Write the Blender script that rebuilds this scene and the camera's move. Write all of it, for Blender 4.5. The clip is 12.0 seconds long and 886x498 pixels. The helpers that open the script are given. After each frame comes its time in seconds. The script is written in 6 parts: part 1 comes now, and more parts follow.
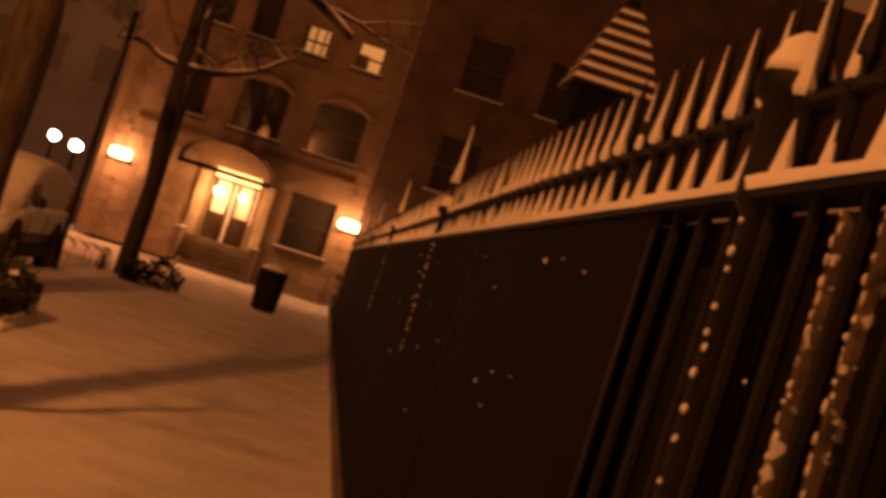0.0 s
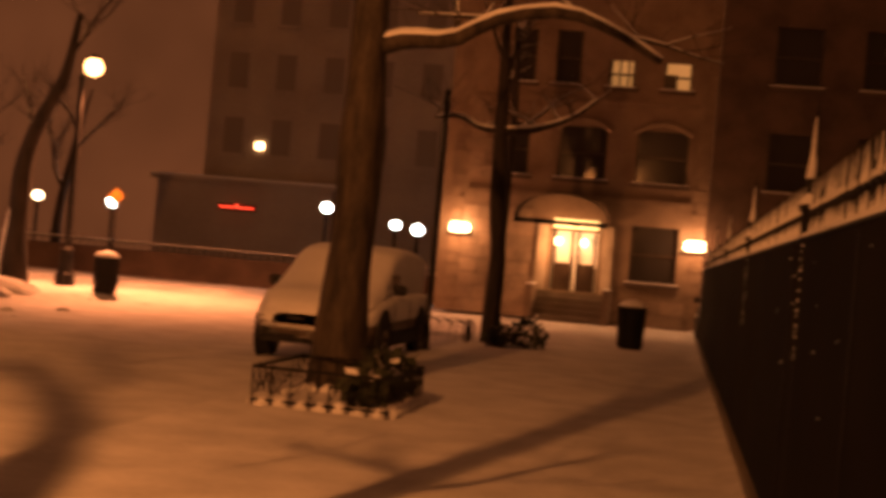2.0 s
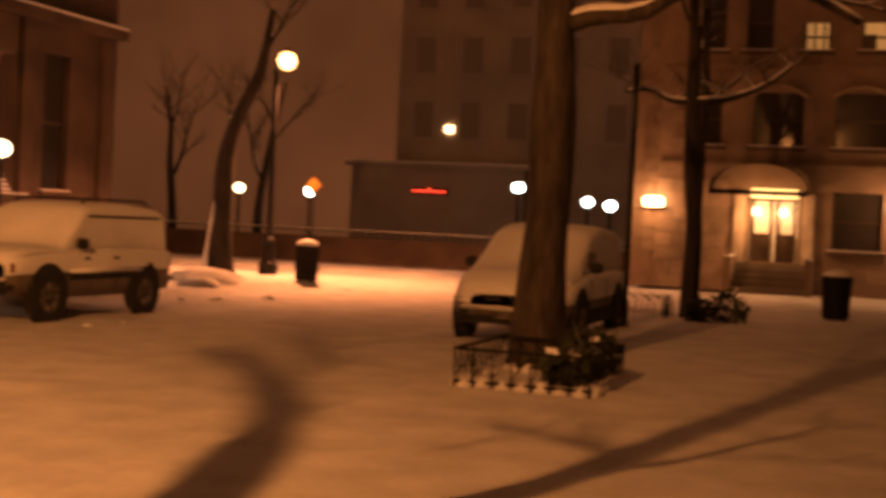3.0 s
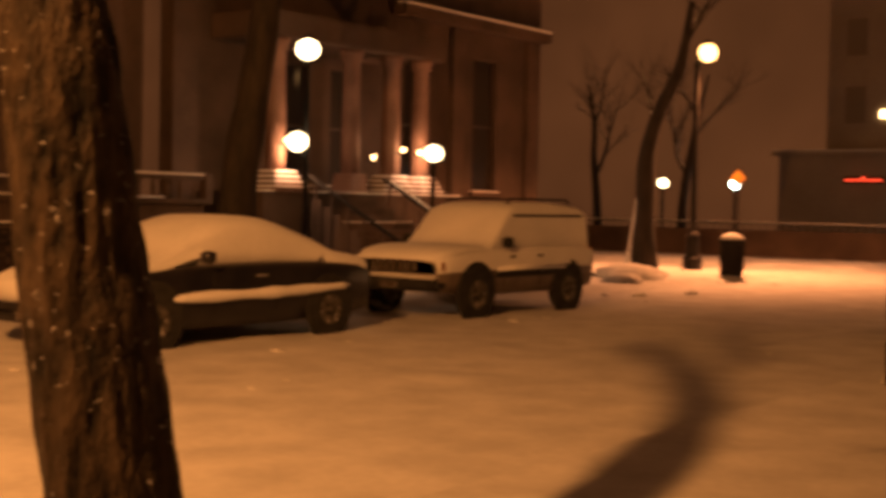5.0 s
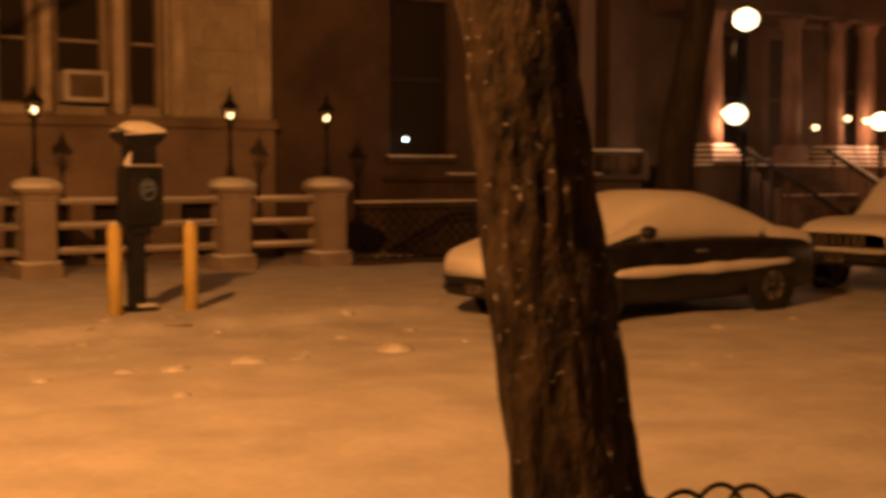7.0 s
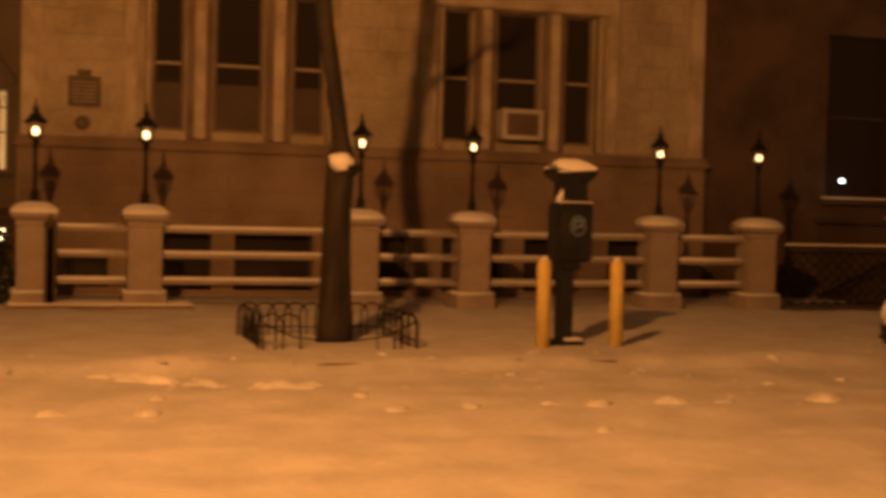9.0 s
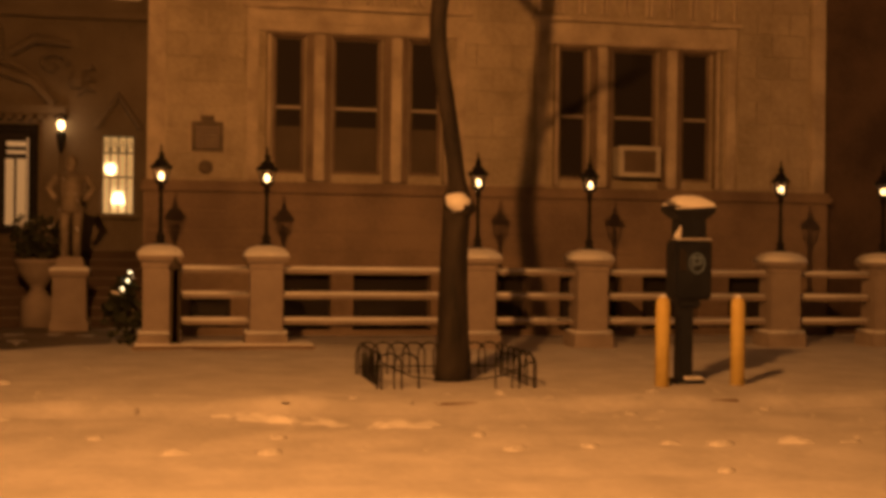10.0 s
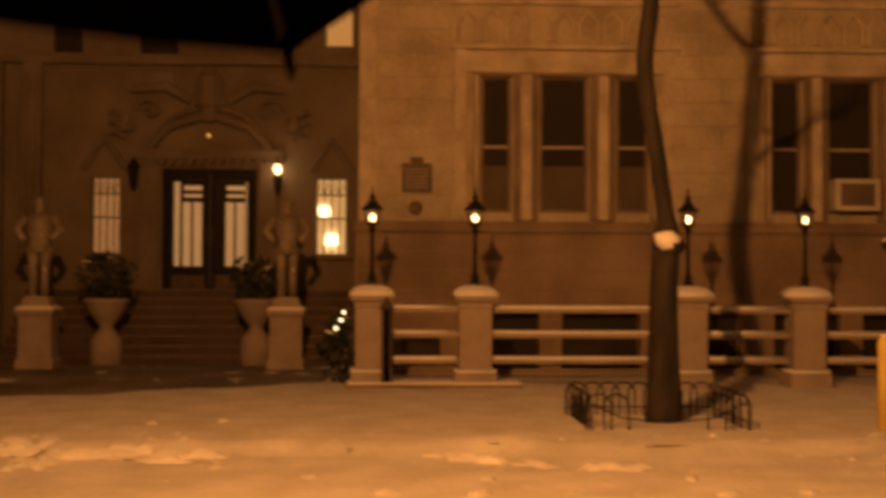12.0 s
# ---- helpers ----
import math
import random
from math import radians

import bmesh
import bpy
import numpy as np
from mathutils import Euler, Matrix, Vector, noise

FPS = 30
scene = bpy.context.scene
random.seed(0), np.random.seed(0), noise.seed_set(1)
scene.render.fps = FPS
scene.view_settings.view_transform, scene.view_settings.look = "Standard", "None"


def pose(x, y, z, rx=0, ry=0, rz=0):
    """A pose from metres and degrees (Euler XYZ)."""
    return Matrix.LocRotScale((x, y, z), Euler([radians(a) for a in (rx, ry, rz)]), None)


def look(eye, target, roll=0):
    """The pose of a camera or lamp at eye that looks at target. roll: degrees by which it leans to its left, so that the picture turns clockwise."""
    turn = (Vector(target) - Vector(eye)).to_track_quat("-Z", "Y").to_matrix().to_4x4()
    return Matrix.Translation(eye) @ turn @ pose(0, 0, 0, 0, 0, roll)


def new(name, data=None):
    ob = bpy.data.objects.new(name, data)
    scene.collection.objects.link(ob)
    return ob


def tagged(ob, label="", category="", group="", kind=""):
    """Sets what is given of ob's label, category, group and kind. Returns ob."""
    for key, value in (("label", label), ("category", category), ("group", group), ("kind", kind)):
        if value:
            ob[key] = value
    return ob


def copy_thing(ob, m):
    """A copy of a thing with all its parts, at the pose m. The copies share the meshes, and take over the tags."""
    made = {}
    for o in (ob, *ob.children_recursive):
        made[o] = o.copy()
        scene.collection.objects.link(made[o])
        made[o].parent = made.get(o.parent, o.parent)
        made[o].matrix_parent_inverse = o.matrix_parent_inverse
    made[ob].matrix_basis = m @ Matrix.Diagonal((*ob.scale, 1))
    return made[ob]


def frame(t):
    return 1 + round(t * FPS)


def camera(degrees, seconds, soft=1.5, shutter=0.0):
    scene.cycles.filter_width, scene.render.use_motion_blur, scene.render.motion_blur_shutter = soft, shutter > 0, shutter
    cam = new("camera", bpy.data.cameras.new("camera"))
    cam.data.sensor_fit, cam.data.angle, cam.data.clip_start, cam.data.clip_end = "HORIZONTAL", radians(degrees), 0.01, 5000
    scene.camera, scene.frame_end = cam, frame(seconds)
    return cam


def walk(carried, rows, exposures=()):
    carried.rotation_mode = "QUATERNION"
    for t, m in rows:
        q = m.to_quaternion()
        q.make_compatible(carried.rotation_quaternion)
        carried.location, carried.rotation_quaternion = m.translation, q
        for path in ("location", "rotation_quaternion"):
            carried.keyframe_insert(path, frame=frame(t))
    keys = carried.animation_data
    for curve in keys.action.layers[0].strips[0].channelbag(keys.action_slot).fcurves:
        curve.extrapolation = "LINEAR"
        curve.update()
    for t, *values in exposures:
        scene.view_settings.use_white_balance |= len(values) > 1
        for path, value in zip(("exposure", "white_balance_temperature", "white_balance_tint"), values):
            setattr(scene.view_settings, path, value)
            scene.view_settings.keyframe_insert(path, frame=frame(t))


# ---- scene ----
cam = camera(37.0, 12.0, soft=4.0, shutter=0.6)
PATH = [
    (0.0, pose(0.091, 0.022, 1.603, 91.76, -17.54, -5.28)),
    (0.5, pose(0.062, 0.017, 1.603, 91.67, -15.00, -1.95)),
    (1.0, pose(0.030, 0.049, 1.602, 92.07, -10.54, 1.92)),
    (1.5, pose(0.010, 0.030, 1.599, 91.05, -7.83, 5.68)),
    (2.0, pose(-0.020, 0.008, 1.589, 90.40, -5.02, 9.96)),
    (2.5, pose(-0.032, -0.012, 1.597, 89.87, -3.64, 13.92)),
    (3.0, pose(-0.048, -0.032, 1.602, 88.91, -2.78, 18.28)),
    (3.2, pose(-0.048, -0.028, 1.604, 89.50, -2.78, 20.01)),
    (4.8, pose(0.018, 0.082, 1.596, 88.09, -1.31, 35.09)),
    (5.0, pose(0.019, 0.066, 1.601, 88.09, -1.20, 36.60)),
    (5.5, pose(0.021, 0.042, 1.600, 87.72, -0.98, 41.90)),
    (6.0, pose(0.006, 0.038, 1.599, 87.20, -0.47, 45.34)),
    (6.5, pose(-0.019, 0.034, 1.599, 87.04, -0.41, 50.43)),
    (7.0, pose(-0.023, 0.009, 1.602, 86.83, 0.04, 55.18)),
    (7.5, pose(-0.023, -0.029, 1.607, 86.90, 0.10, 60.31)),
    (7.7, pose(-0.033, -0.037, 1.608, 87.05, -0.17, 62.23)),
    (9.3, pose(-0.032, -0.028, 1.594, 88.22, -1.19, 75.63)),
    (9.5, pose(-0.018, -0.032, 1.590, 88.29, -1.00, 76.79)),
    (10.0, pose(0.004, -0.022, 1.605, 89.88, -0.70, 78.53)),
    (10.5, pose(0.028, -0.022, 1.603, 91.38, -0.10, 79.80)),
    (11.0, pose(-0.006, -0.015, 1.602, 91.87, 0.41, 81.56)),
    (11.3, pose(0.000, -0.040, 1.600, 92.15, 0.20, 83.67)),
    (11.5, pose(0.006, -0.052, 1.676, 92.03, 0.02, 85.28)),
    (11.7, pose(0.000, -0.050, 1.600, 91.45, -0.10, 85.75)),
    (12.0, pose(-0.004, -0.013, 1.647, 91.37, -0.26, 87.54)),
]

# the camera opens up a little in the darker first half, and tints it redder
EXPOSURES = [(0.0, 1.0, 7700, 36), (1.0, 0.76, 7400, 36), (2.0, 0.72, 7100, 34), (3.5, 0.58, 6700, 18), (5.5, 0.38, 6500, 10), (7.0, 0.1, 6500, 8), (9.5, -0.08, 6500, 6), (12.0, 0.0, 6500, 6)]
walk(cam, PATH, EXPOSURES)

# ---- light: night, sodium street lamps, snow-lit sky ----
SODIUM = (1.0, 0.355, 0.08)
world = bpy.data.worlds.new("night_sky")
scene.world = world
world.use_nodes = True
sky = world.node_tree.nodes["Background"]
sky.inputs["Color"].default_value = (1.0, 0.35, 0.11, 1)
sky.inputs["Strength"].default_value = 0.062


def point_lamp(name, at, watts, color, radius=0.12):
    data = bpy.data.lights.new(name, "POINT")
    data.energy, data.color, data.shadow_soft_size = watts, color, radius
    ob = new(name, data)
    ob.location = at
    return ob


def side_lamp(name, at, target, watts, color, size=0.35):
    data = bpy.data.lights.new(name, "AREA")
    data.energy, data.color, data.size = watts, color, size
    ob = new(name, data)
    ob.matrix_world = look(at, target)
    return ob


# the street lamp behind the camera, throwing its light across the street
side_lamp("street_light_across", (-4.5, -1.5, 6.97), (-20.0, 8.5, 7.5), 1760, SODIUM, 0.22)
point_lamp("street_light_round", (-4.45, -1.5, 6.97), 700, SODIUM, 0.12)
# the corner street lamp
CORNER_LAMP = (-15.45, 32.2, 5.75)
hooded = bpy.data.lights.new("corner_light", "SPOT")
hooded.energy, hooded.color, hooded.shadow_soft_size = 3700, (1.0, 0.32, 0.10), 0.2
hooded.spot_size, hooded.spot_blend = radians(150), 0.45
new("corner_light", hooded).location = (CORNER_LAMP[0] + 0.5, CORNER_LAMP[1] + 0.9, CORNER_LAMP[2] - 0.34)

# ---- materials ----


def nodes_of(name):
    m = bpy.data.materials.new(name)
    m.use_nodes = True
    nt = m.node_tree
    return m, nt, nt.nodes["Principled BSDF"]


def surface(name, dark, light, rough=0.8, scale=3.0, fine=40.0, bump=0.3, depth=0.01, metal=0.0, spots=None, spot_at=0.62, vary=0.0, upright=1.0, gloss=0.4):
    """A worn surface: two scales of noise in colour and relief, with optional spots of another colour."""
    m, nt, b = nodes_of(name)
    geo = nt.nodes.new("ShaderNodeTexCoord")
    big, small = nt.nodes.new("ShaderNodeTexNoise"), nt.nodes.new("ShaderNodeTexNoise")
    big.inputs["Scale"].default_value, small.inputs["Scale"].default_value = scale, fine
    big.inputs["Detail"].default_value, small.inputs["Detail"].default_value = 5, 3
    grain = nt.nodes.new("ShaderNodeMapping")
    grain.inputs["Scale"].default_value = (1, 1, upright)
    nt.links.new(geo.outputs["Object"], grain.inputs["Vector"])
    for n in (big, small):
        nt.links.new(grain.outputs["Vector"], n.inputs["Vector"])
    add = nt.nodes.new("ShaderNodeMath")
    add.operation = "MULTIPLY_ADD"
    add.inputs[1].default_value = 0.35
    nt.links.new(small.outputs["Fac"], add.inputs[0])
    nt.links.new(big.outputs["Fac"], add.inputs[2])
    ramp = nt.nodes.new("ShaderNodeValToRGB")
    ramp.color_ramp.elements[0].position, ramp.color_ramp.elements[1].position = 0.5, 0.85
    ramp.color_ramp.elements[0].color, ramp.color_ramp.elements[1].color = (*dark, 1), (*light, 1)
    nt.links.new(add.outputs[0], ramp.inputs[0])
    out = ramp.outputs[0]
    if spots:
        mask = nt.nodes.new("ShaderNodeTexNoise")
        mask.inputs["Scale"].default_value, mask.inputs["Detail"].default_value = fine * 0.45, 6
        nt.links.new(geo.outputs["Object"], mask.inputs["Vector"])
        edge = nt.nodes.new("ShaderNodeValToRGB")
        edge.color_ramp.elements[0].position, edge.color_ramp.elements[1].position = spot_at, spot_at + 0.05
        nt.links.new(mask.outputs["Fac"], edge.inputs[0])
        mix = nt.nodes.new("ShaderNodeMix")
        mix.data_type = "RGBA"
        mix.inputs["B"].default_value = (*spots, 1)
        nt.links.new(edge.outputs[0], mix.inputs["Factor"])
        nt.links.new(out, mix.inputs["A"])
        out = mix.outputs["Result"]
    if vary:
        info = nt.nodes.new("ShaderNodeObjectInfo")
        hsv = nt.nodes.new("ShaderNodeHueSaturation")
        span = nt.nodes.new("ShaderNodeMapRange")
        span.inputs["To Min"].default_value, span.inputs["To Max"].default_value = 1 - vary, 1 + vary
        nt.links.new(info.outputs["Random"], span.inputs["Value"])
        nt.links.new(span.outputs["Result"], hsv.inputs["Value"])
        nt.links.new(out, hsv.inputs["Color"])
        out = hsv.outputs["Color"]
    nt.links.new(out, b.inputs["Base Color"])
    b.inputs["Roughness"].default_value, b.inputs["Metallic"].default_value = rough, metal
    b.inputs["Specular IOR Level"].default_value = gloss
    if bump:
        bp = nt.nodes.new("ShaderNodeBump")
        bp.inputs["Strength"].default_value, bp.inputs["Distance"].default_value = bump, depth
        nt.links.new(add.outputs[0], bp.inputs["Height"])
        nt.links.new(bp.outputs["Normal"], b.inputs["Normal"])
    return m


def glow(name, color, strength):
    m, nt, b = nodes_of(name)
    b.inputs["Base Color"].default_value = (0.8, 0.8, 0.8, 1)
    b.inputs["Emission Color"].default_value = (*color, 1)
    b.inputs["Emission Strength"].default_value = strength
    return m


def glass(name, tint=(0.035, 0.031, 0.029), rough=0.1):
    """Dark window glass before an unlit room."""
    m, nt, b = nodes_of(name)
    geo, n = nt.nodes.new("ShaderNodeTexCoord"), nt.nodes.new("ShaderNodeTexNoise")
    n.inputs["Scale"].default_value = 1.2
    nt.links.new(geo.outputs["Object"], n.inputs["Vector"])
    bp = nt.nodes.new("ShaderNodeBump")
    bp.inputs["Strength"].default_value, bp.inputs["Distance"].default_value = 0.05, 0.01
    b.inputs["Specular IOR Level"].default_value = 0.3
    nt.links.new(n.outputs["Fac"], bp.inputs["Height"])
    nt.links.new(bp.outputs["Normal"], b.inputs["Normal"])
    b.inputs["Base Color"].default_value = (*tint, 1)
    b.inputs["Roughness"].default_value = rough
    return m


SNOW = surface("snow", (0.74, 0.75, 0.77), (0.9, 0.9, 0.92), 0.75, 0.9, 26, 0.5, 0.012)
SNOW_GROUND = surface("trodden_snow", (0.56, 0.56, 0.57), (0.74, 0.74, 0.76), 0.8, 1.6, 12, 0.8, 0.02)
LIMESTONE = surface("limestone", (0.285, 0.247, 0.187), (0.475, 0.423, 0.34), 0.85, 0.9, 14, 0.5, 0.015, vary=0.07)
STONE_TRIM = surface("limestone_trim", (0.34, 0.29, 0.23), (0.55, 0.49, 0.40), 0.8, 1.8, 22, 0.4, 0.008)
# darker tone of the window reveals, heads and sash frames
DARK_SURROUND = surface("dark_window_surround", (0.13, 0.10, 0.08), (0.22, 0.175, 0.14), 0.85, 1.6, 24, 0.4, 0.008)
BASE_STONE = surface("brownstone_base", (0.16, 0.12, 0.095), (0.28, 0.215, 0.165), 0.85, 0.8, 20, 0.4, 0.012)
PILLAR_STONE = surface("painted_brownstone", (0.27, 0.23, 0.21), (0.37, 0.32, 0.29), 0.8, 2.0, 35, 0.3, 0.006)
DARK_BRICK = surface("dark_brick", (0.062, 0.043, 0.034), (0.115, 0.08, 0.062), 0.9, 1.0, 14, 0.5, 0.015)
BROWNSTONE = surface("brownstone", (0.052, 0.037, 0.029), (0.095, 0.067, 0.053), 0.85, 0.8, 18, 0.4, 0.012)
GREY_STONE = surface("grey_stone", (0.13, 0.11, 0.085), (0.20, 0.17, 0.135), 0.85, 0.9, 18, 0.4, 0.012)
CLUB_STONE = surface("club_stone", (0.15, 0.11, 0.08), (0.26, 0.20, 0.15), 0.85, 0.8, 12, 0.4, 0.015)
CLUB_BLOCK = surface("club_block_stone", (0.17, 0.13, 0.10), (0.30, 0.235, 0.18), 0.85, 0.8, 12, 0.5, 0.015, vary=0.16)
PINK_STONE = surface("pink_stone", (0.13, 0.075, 0.055), (0.20, 0.12, 0.09), 0.7, 1.5, 20, 0.3, 0.008)
# dark tone: painted shade on the forecourt sheet, slush on the entrance steps
SHADE_AND_SLUSH = surface("shade_and_slush", (0.09, 0.078, 0.066), (0.24, 0.21, 0.18), 0.6, 0.6, 5, 0.4, 0.01)
FENCE_DUSTED = surface("snow_dusted_iron", (0.02, 0.016, 0.014), (0.10, 0.075, 0.06), 0.8, 20, 90, 0.6, 0.003, 0, (0.5, 0.5, 0.5), 0.58)
AMBER_PAINT = surface("amber_sign_paint", (0.22, 0.11, 0.015), (0.30, 0.16, 0.02), 0.6, 3, 30, 0.1, 0.002)
PRINT = surface("faded_print", (0.10, 0.15, 0.22), (0.17, 0.23, 0.31), 0.6, 6, 40, 0.05, 0.001)
FAR_WALL = surface("far_wall", (0.30, 0.26, 0.22), (0.42, 0.37, 0.31), 0.9, 0.3, 6, 0.3, 0.02)
IRON = surface("black_iron", (0.008, 0.008, 0.008), (0.016, 0.015, 0.014), 0.6, 6, 60, 0.3, 0.002, gloss=0.15)
BOARD = surface("dark_board", (0.005, 0.0045, 0.004), (0.009, 0.0075, 0.006), 0.9, 1.5, 25, 0.4, 0.006, gloss=0.08)
BARK = surface("wet_bark", (0.005, 0.0045, 0.0045), (0.12, 0.088, 0.062), 0.7, 13, 55, 1.0, 0.06, 0, (0.6, 0.6, 0.62), 0.65, upright=0.3)
BARK_GREY = surface("weathered_bark", (0.014, 0.011, 0.009), (0.07, 0.054, 0.042), 0.8, 8, 45, 0.9, 0.03, upright=0.25)
BARK_THIN = surface("thin_bark", (0.010, 0.008, 0.007), (0.036, 0.028, 0.022), 0.8, 6, 30, 0.9, 0.02, upright=0.25)
YELLOW = surface("yellow_paint", (0.60, 0.44, 0.12), (0.74, 0.58, 0.20), 0.5, 5, 50, 0.2, 0.002)
METER_PAINT = surface("dark_blue_paint", (0.007, 0.009, 0.014), (0.016, 0.019, 0.028), 0.5, 4, 60, 0.15, 0.002)
DOOR_WOOD = surface("dark_door", (0.025, 0.015, 0.01), (0.05, 0.032, 0.02), 0.4, 3, 40, 0.2, 0.003)
CAR_DARK = surface("dark_car_paint", (0.010, 0.010, 0.014), (0.022, 0.02, 0.024), 0.3, 3, 40, 0.05, 0.001)
CAR_GREY = surface("grey_car_paint", (0.10, 0.08, 0.07), (0.17, 0.14, 0.12), 0.35, 3, 40, 0.05, 0.001)
RUBBER = surface("rubber", (0.012, 0.012, 0.012), (0.03, 0.03, 0.03), 0.9, 8, 60, 0.3, 0.003)
SNOWY_RIM = surface("snow_caked_wheel", (0.05, 0.045, 0.042), (0.12, 0.11, 0.10), 0.6, 7, 40, 0.3, 0.004, 0.1, (0.5, 0.5, 0.52), 0.61)
STEEL = surface("wheel_metal", (0.32, 0.32, 0.33), (0.5, 0.5, 0.5), 0.45, 6, 50, 0.1, 0.002, 0.7)
BRONZE = surface("bronze", (0.03, 0.02, 0.012), (0.075, 0.052, 0.03), 0.5, 5, 50, 0.3, 0.003, 0.2)
STATUE_STONE = surface("statue_metal", (0.18, 0.155, 0.13), (0.40, 0.35, 0.29), 0.6, 3, 30, 0.5, 0.01, 0.2, (0.7, 0.7, 0.72), 0.66)
WINDOW_FRAME = surface("window_frame_paint", (0.27, 0.24, 0.20), (0.36, 0.32, 0.27), 0.6, 3, 40, 0.1, 0.002)
PLASTIC = surface("cream_plastic", (0.42, 0.40, 0.36), (0.54, 0.52, 0.47), 0.5, 4, 40, 0.1, 0.002)
LEAF = surface("evergreen_leaf", (0.02, 0.026, 0.014), (0.05, 0.06, 0.035), 0.7, 6, 30, 0.2, 0.004)
CANVAS = surface("awning_canvas", (0.005, 0.004, 0.004), (0.011, 0.009, 0.009), 0.9, 2, 40, 0.2, 0.004, gloss=0.1)
GLASS = glass("dark_glass")
# pane tint close to the wall's, painting the haze over the far windows
DIM_PANE = glass("hazed_glass", (0.23, 0.2, 0.17), 0.5)
BLIND = surface("window_blind", (0.065, 0.05, 0.036), (0.095, 0.075, 0.055), 0.7, 1, 20, 0.05, 0.002)
HEADLIGHT = glass("lamp_glass", (0.14, 0.14, 0.135), 0.1)
AMBER = glass("amber_lens", (0.22, 0.08, 0.02), 0.2)
BULB_SODIUM = glow("sodium_globe", (1.0, 0.50, 0.16), 5.0)
BULB_WARM = glow("warm_globe", (1.0, 0.74, 0.40), 7)
BULB_COOL = glow("cool_globe", (0.85, 1.0, 0.9), 12)
FLAME = glow("lantern_light", (1.0, 0.60, 0.25), 8)
LIT_ROOM = glow("lit_room", (1.0, 0.58, 0.20), 0.32)
LIT_BRIGHT = glow("lit_transom", (1.0, 0.58, 0.16), 1.5)
LIT_DIM = glow("lit_window", (1.0, 0.48, 0.12), 0.19)
LIT_FAINT = glow("lit_curtained_window", (1.0, 0.48, 0.20), 0.10)
LIT_DOOR = glow("lit_curtain", (1.0, 0.62, 0.27), 0.15)
AMBER_GLOW = glow("amber_bulb", (1.0, 0.42, 0.06), 0.8)
LIT_HALL = glow("lit_hall", (1.0, 0.50, 0.13), 0.08)


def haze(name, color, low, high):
    """Emission that paints a glowing night haze, uneven by noise."""
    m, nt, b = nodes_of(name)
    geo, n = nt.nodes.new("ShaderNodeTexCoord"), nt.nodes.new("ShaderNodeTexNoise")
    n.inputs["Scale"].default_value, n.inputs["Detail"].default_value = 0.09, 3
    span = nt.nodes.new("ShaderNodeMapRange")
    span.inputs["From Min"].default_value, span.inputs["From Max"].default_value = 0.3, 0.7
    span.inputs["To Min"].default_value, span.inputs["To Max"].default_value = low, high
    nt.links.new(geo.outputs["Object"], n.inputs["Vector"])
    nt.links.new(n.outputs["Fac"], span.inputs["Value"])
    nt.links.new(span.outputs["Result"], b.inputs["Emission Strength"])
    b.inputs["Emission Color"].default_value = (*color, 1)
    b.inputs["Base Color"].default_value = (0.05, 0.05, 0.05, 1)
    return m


HAZE = haze("painted_snow_haze", (1.0, 0.33, 0.11), 0.048, 0.086)
FLOOD = glow("flood_light", (1.0, 0.66, 0.28), 7)
NEON = glow("red_neon", (1.0, 0.06, 0.02), 2.2)

# ---- mesh helpers ----


def part(name, bm, material, parent=None, label="", smooth=False):
    """Links a bmesh as one mesh object under a thing or a part."""
    me = bpy.data.meshes.new(name)
    if smooth:
        for f in bm.faces:
            f.smooth = True
    bm.normal_update()
    bm.to_mesh(me)
    bm.free()
    me.materials.append(material)
    ob = new(name, me)
    ob.parent = parent
    if label:
        tagged(ob, label)
    return ob


def thing(name, at, label, category, group="", turn=0.0):
    ob = new(name)
    ob.empty_display_size = 0.2
    ob.matrix_basis = pose(*at, 0, 0, turn)
    return tagged(ob, label, category, group)


def box(bm, x0, x1, y0, y1, z0, z1, bevel=0.0):
    vs = [bm.verts.new((x, y, z)) for z in (z0, z1) for x, y in ((x0, y0), (x1, y0), (x1, y1), (x0, y1))]
    fs = [bm.faces.new([vs[i] for i in q]) for q in ((3, 2, 1, 0), (4, 5, 6, 7), (0, 1, 5, 4), (1, 2, 6, 5), (2, 3, 7, 6), (3, 0, 4, 7))]
    if bevel:
        edges = {e for f in fs for e in f.edges}
        bmesh.ops.bevel(bm, geom=list(edges), offset=bevel, segments=2, affect="EDGES")
    return bm


def B(*a, **k):
    return box(bmesh.new(), *a, **k)


def tube(bm, pts, radii, seg=10, rough=0.0, cap=True, freq=3.0):
    """A round bar of changing thickness along points, with an uneven skin."""
    pts = [Vector(p) for p in pts]
    rings, side = [], None
    for i, p in enumerate(pts):
        d = (pts[min(i + 1, len(pts) - 1)] - pts[max(i - 1, 0)]).normalized()
        if side is None:
            side = d.orthogonal().normalized()
        side = (side - d * side.dot(d)).normalized()
        up = d.cross(side)
        ring = []
        for k in range(seg):
            a = 2 * math.pi * k / seg
            o = side * math.cos(a) + up * math.sin(a)
            q = (p + o * radii[i] * 2) * freq
            r = radii[i] * (1 + (rough * noise.noise(Vector((q.x, q.y, q.z * 0.3))) if rough else 0))
            ring.append(bm.verts.new(p + o * r))
        rings.append(ring)
    for a, b in zip(rings, rings[1:]):
        for k in range(seg):
            bm.faces.new((a[k], a[(k + 1) % seg], b[(k + 1) % seg], b[k]))
    if cap:
        bm.faces.new(rings[0][::-1])
        bm.faces.new(rings[-1])
    return bm


def T(*a, **k):
    return tube(bmesh.new(), *a, **k)


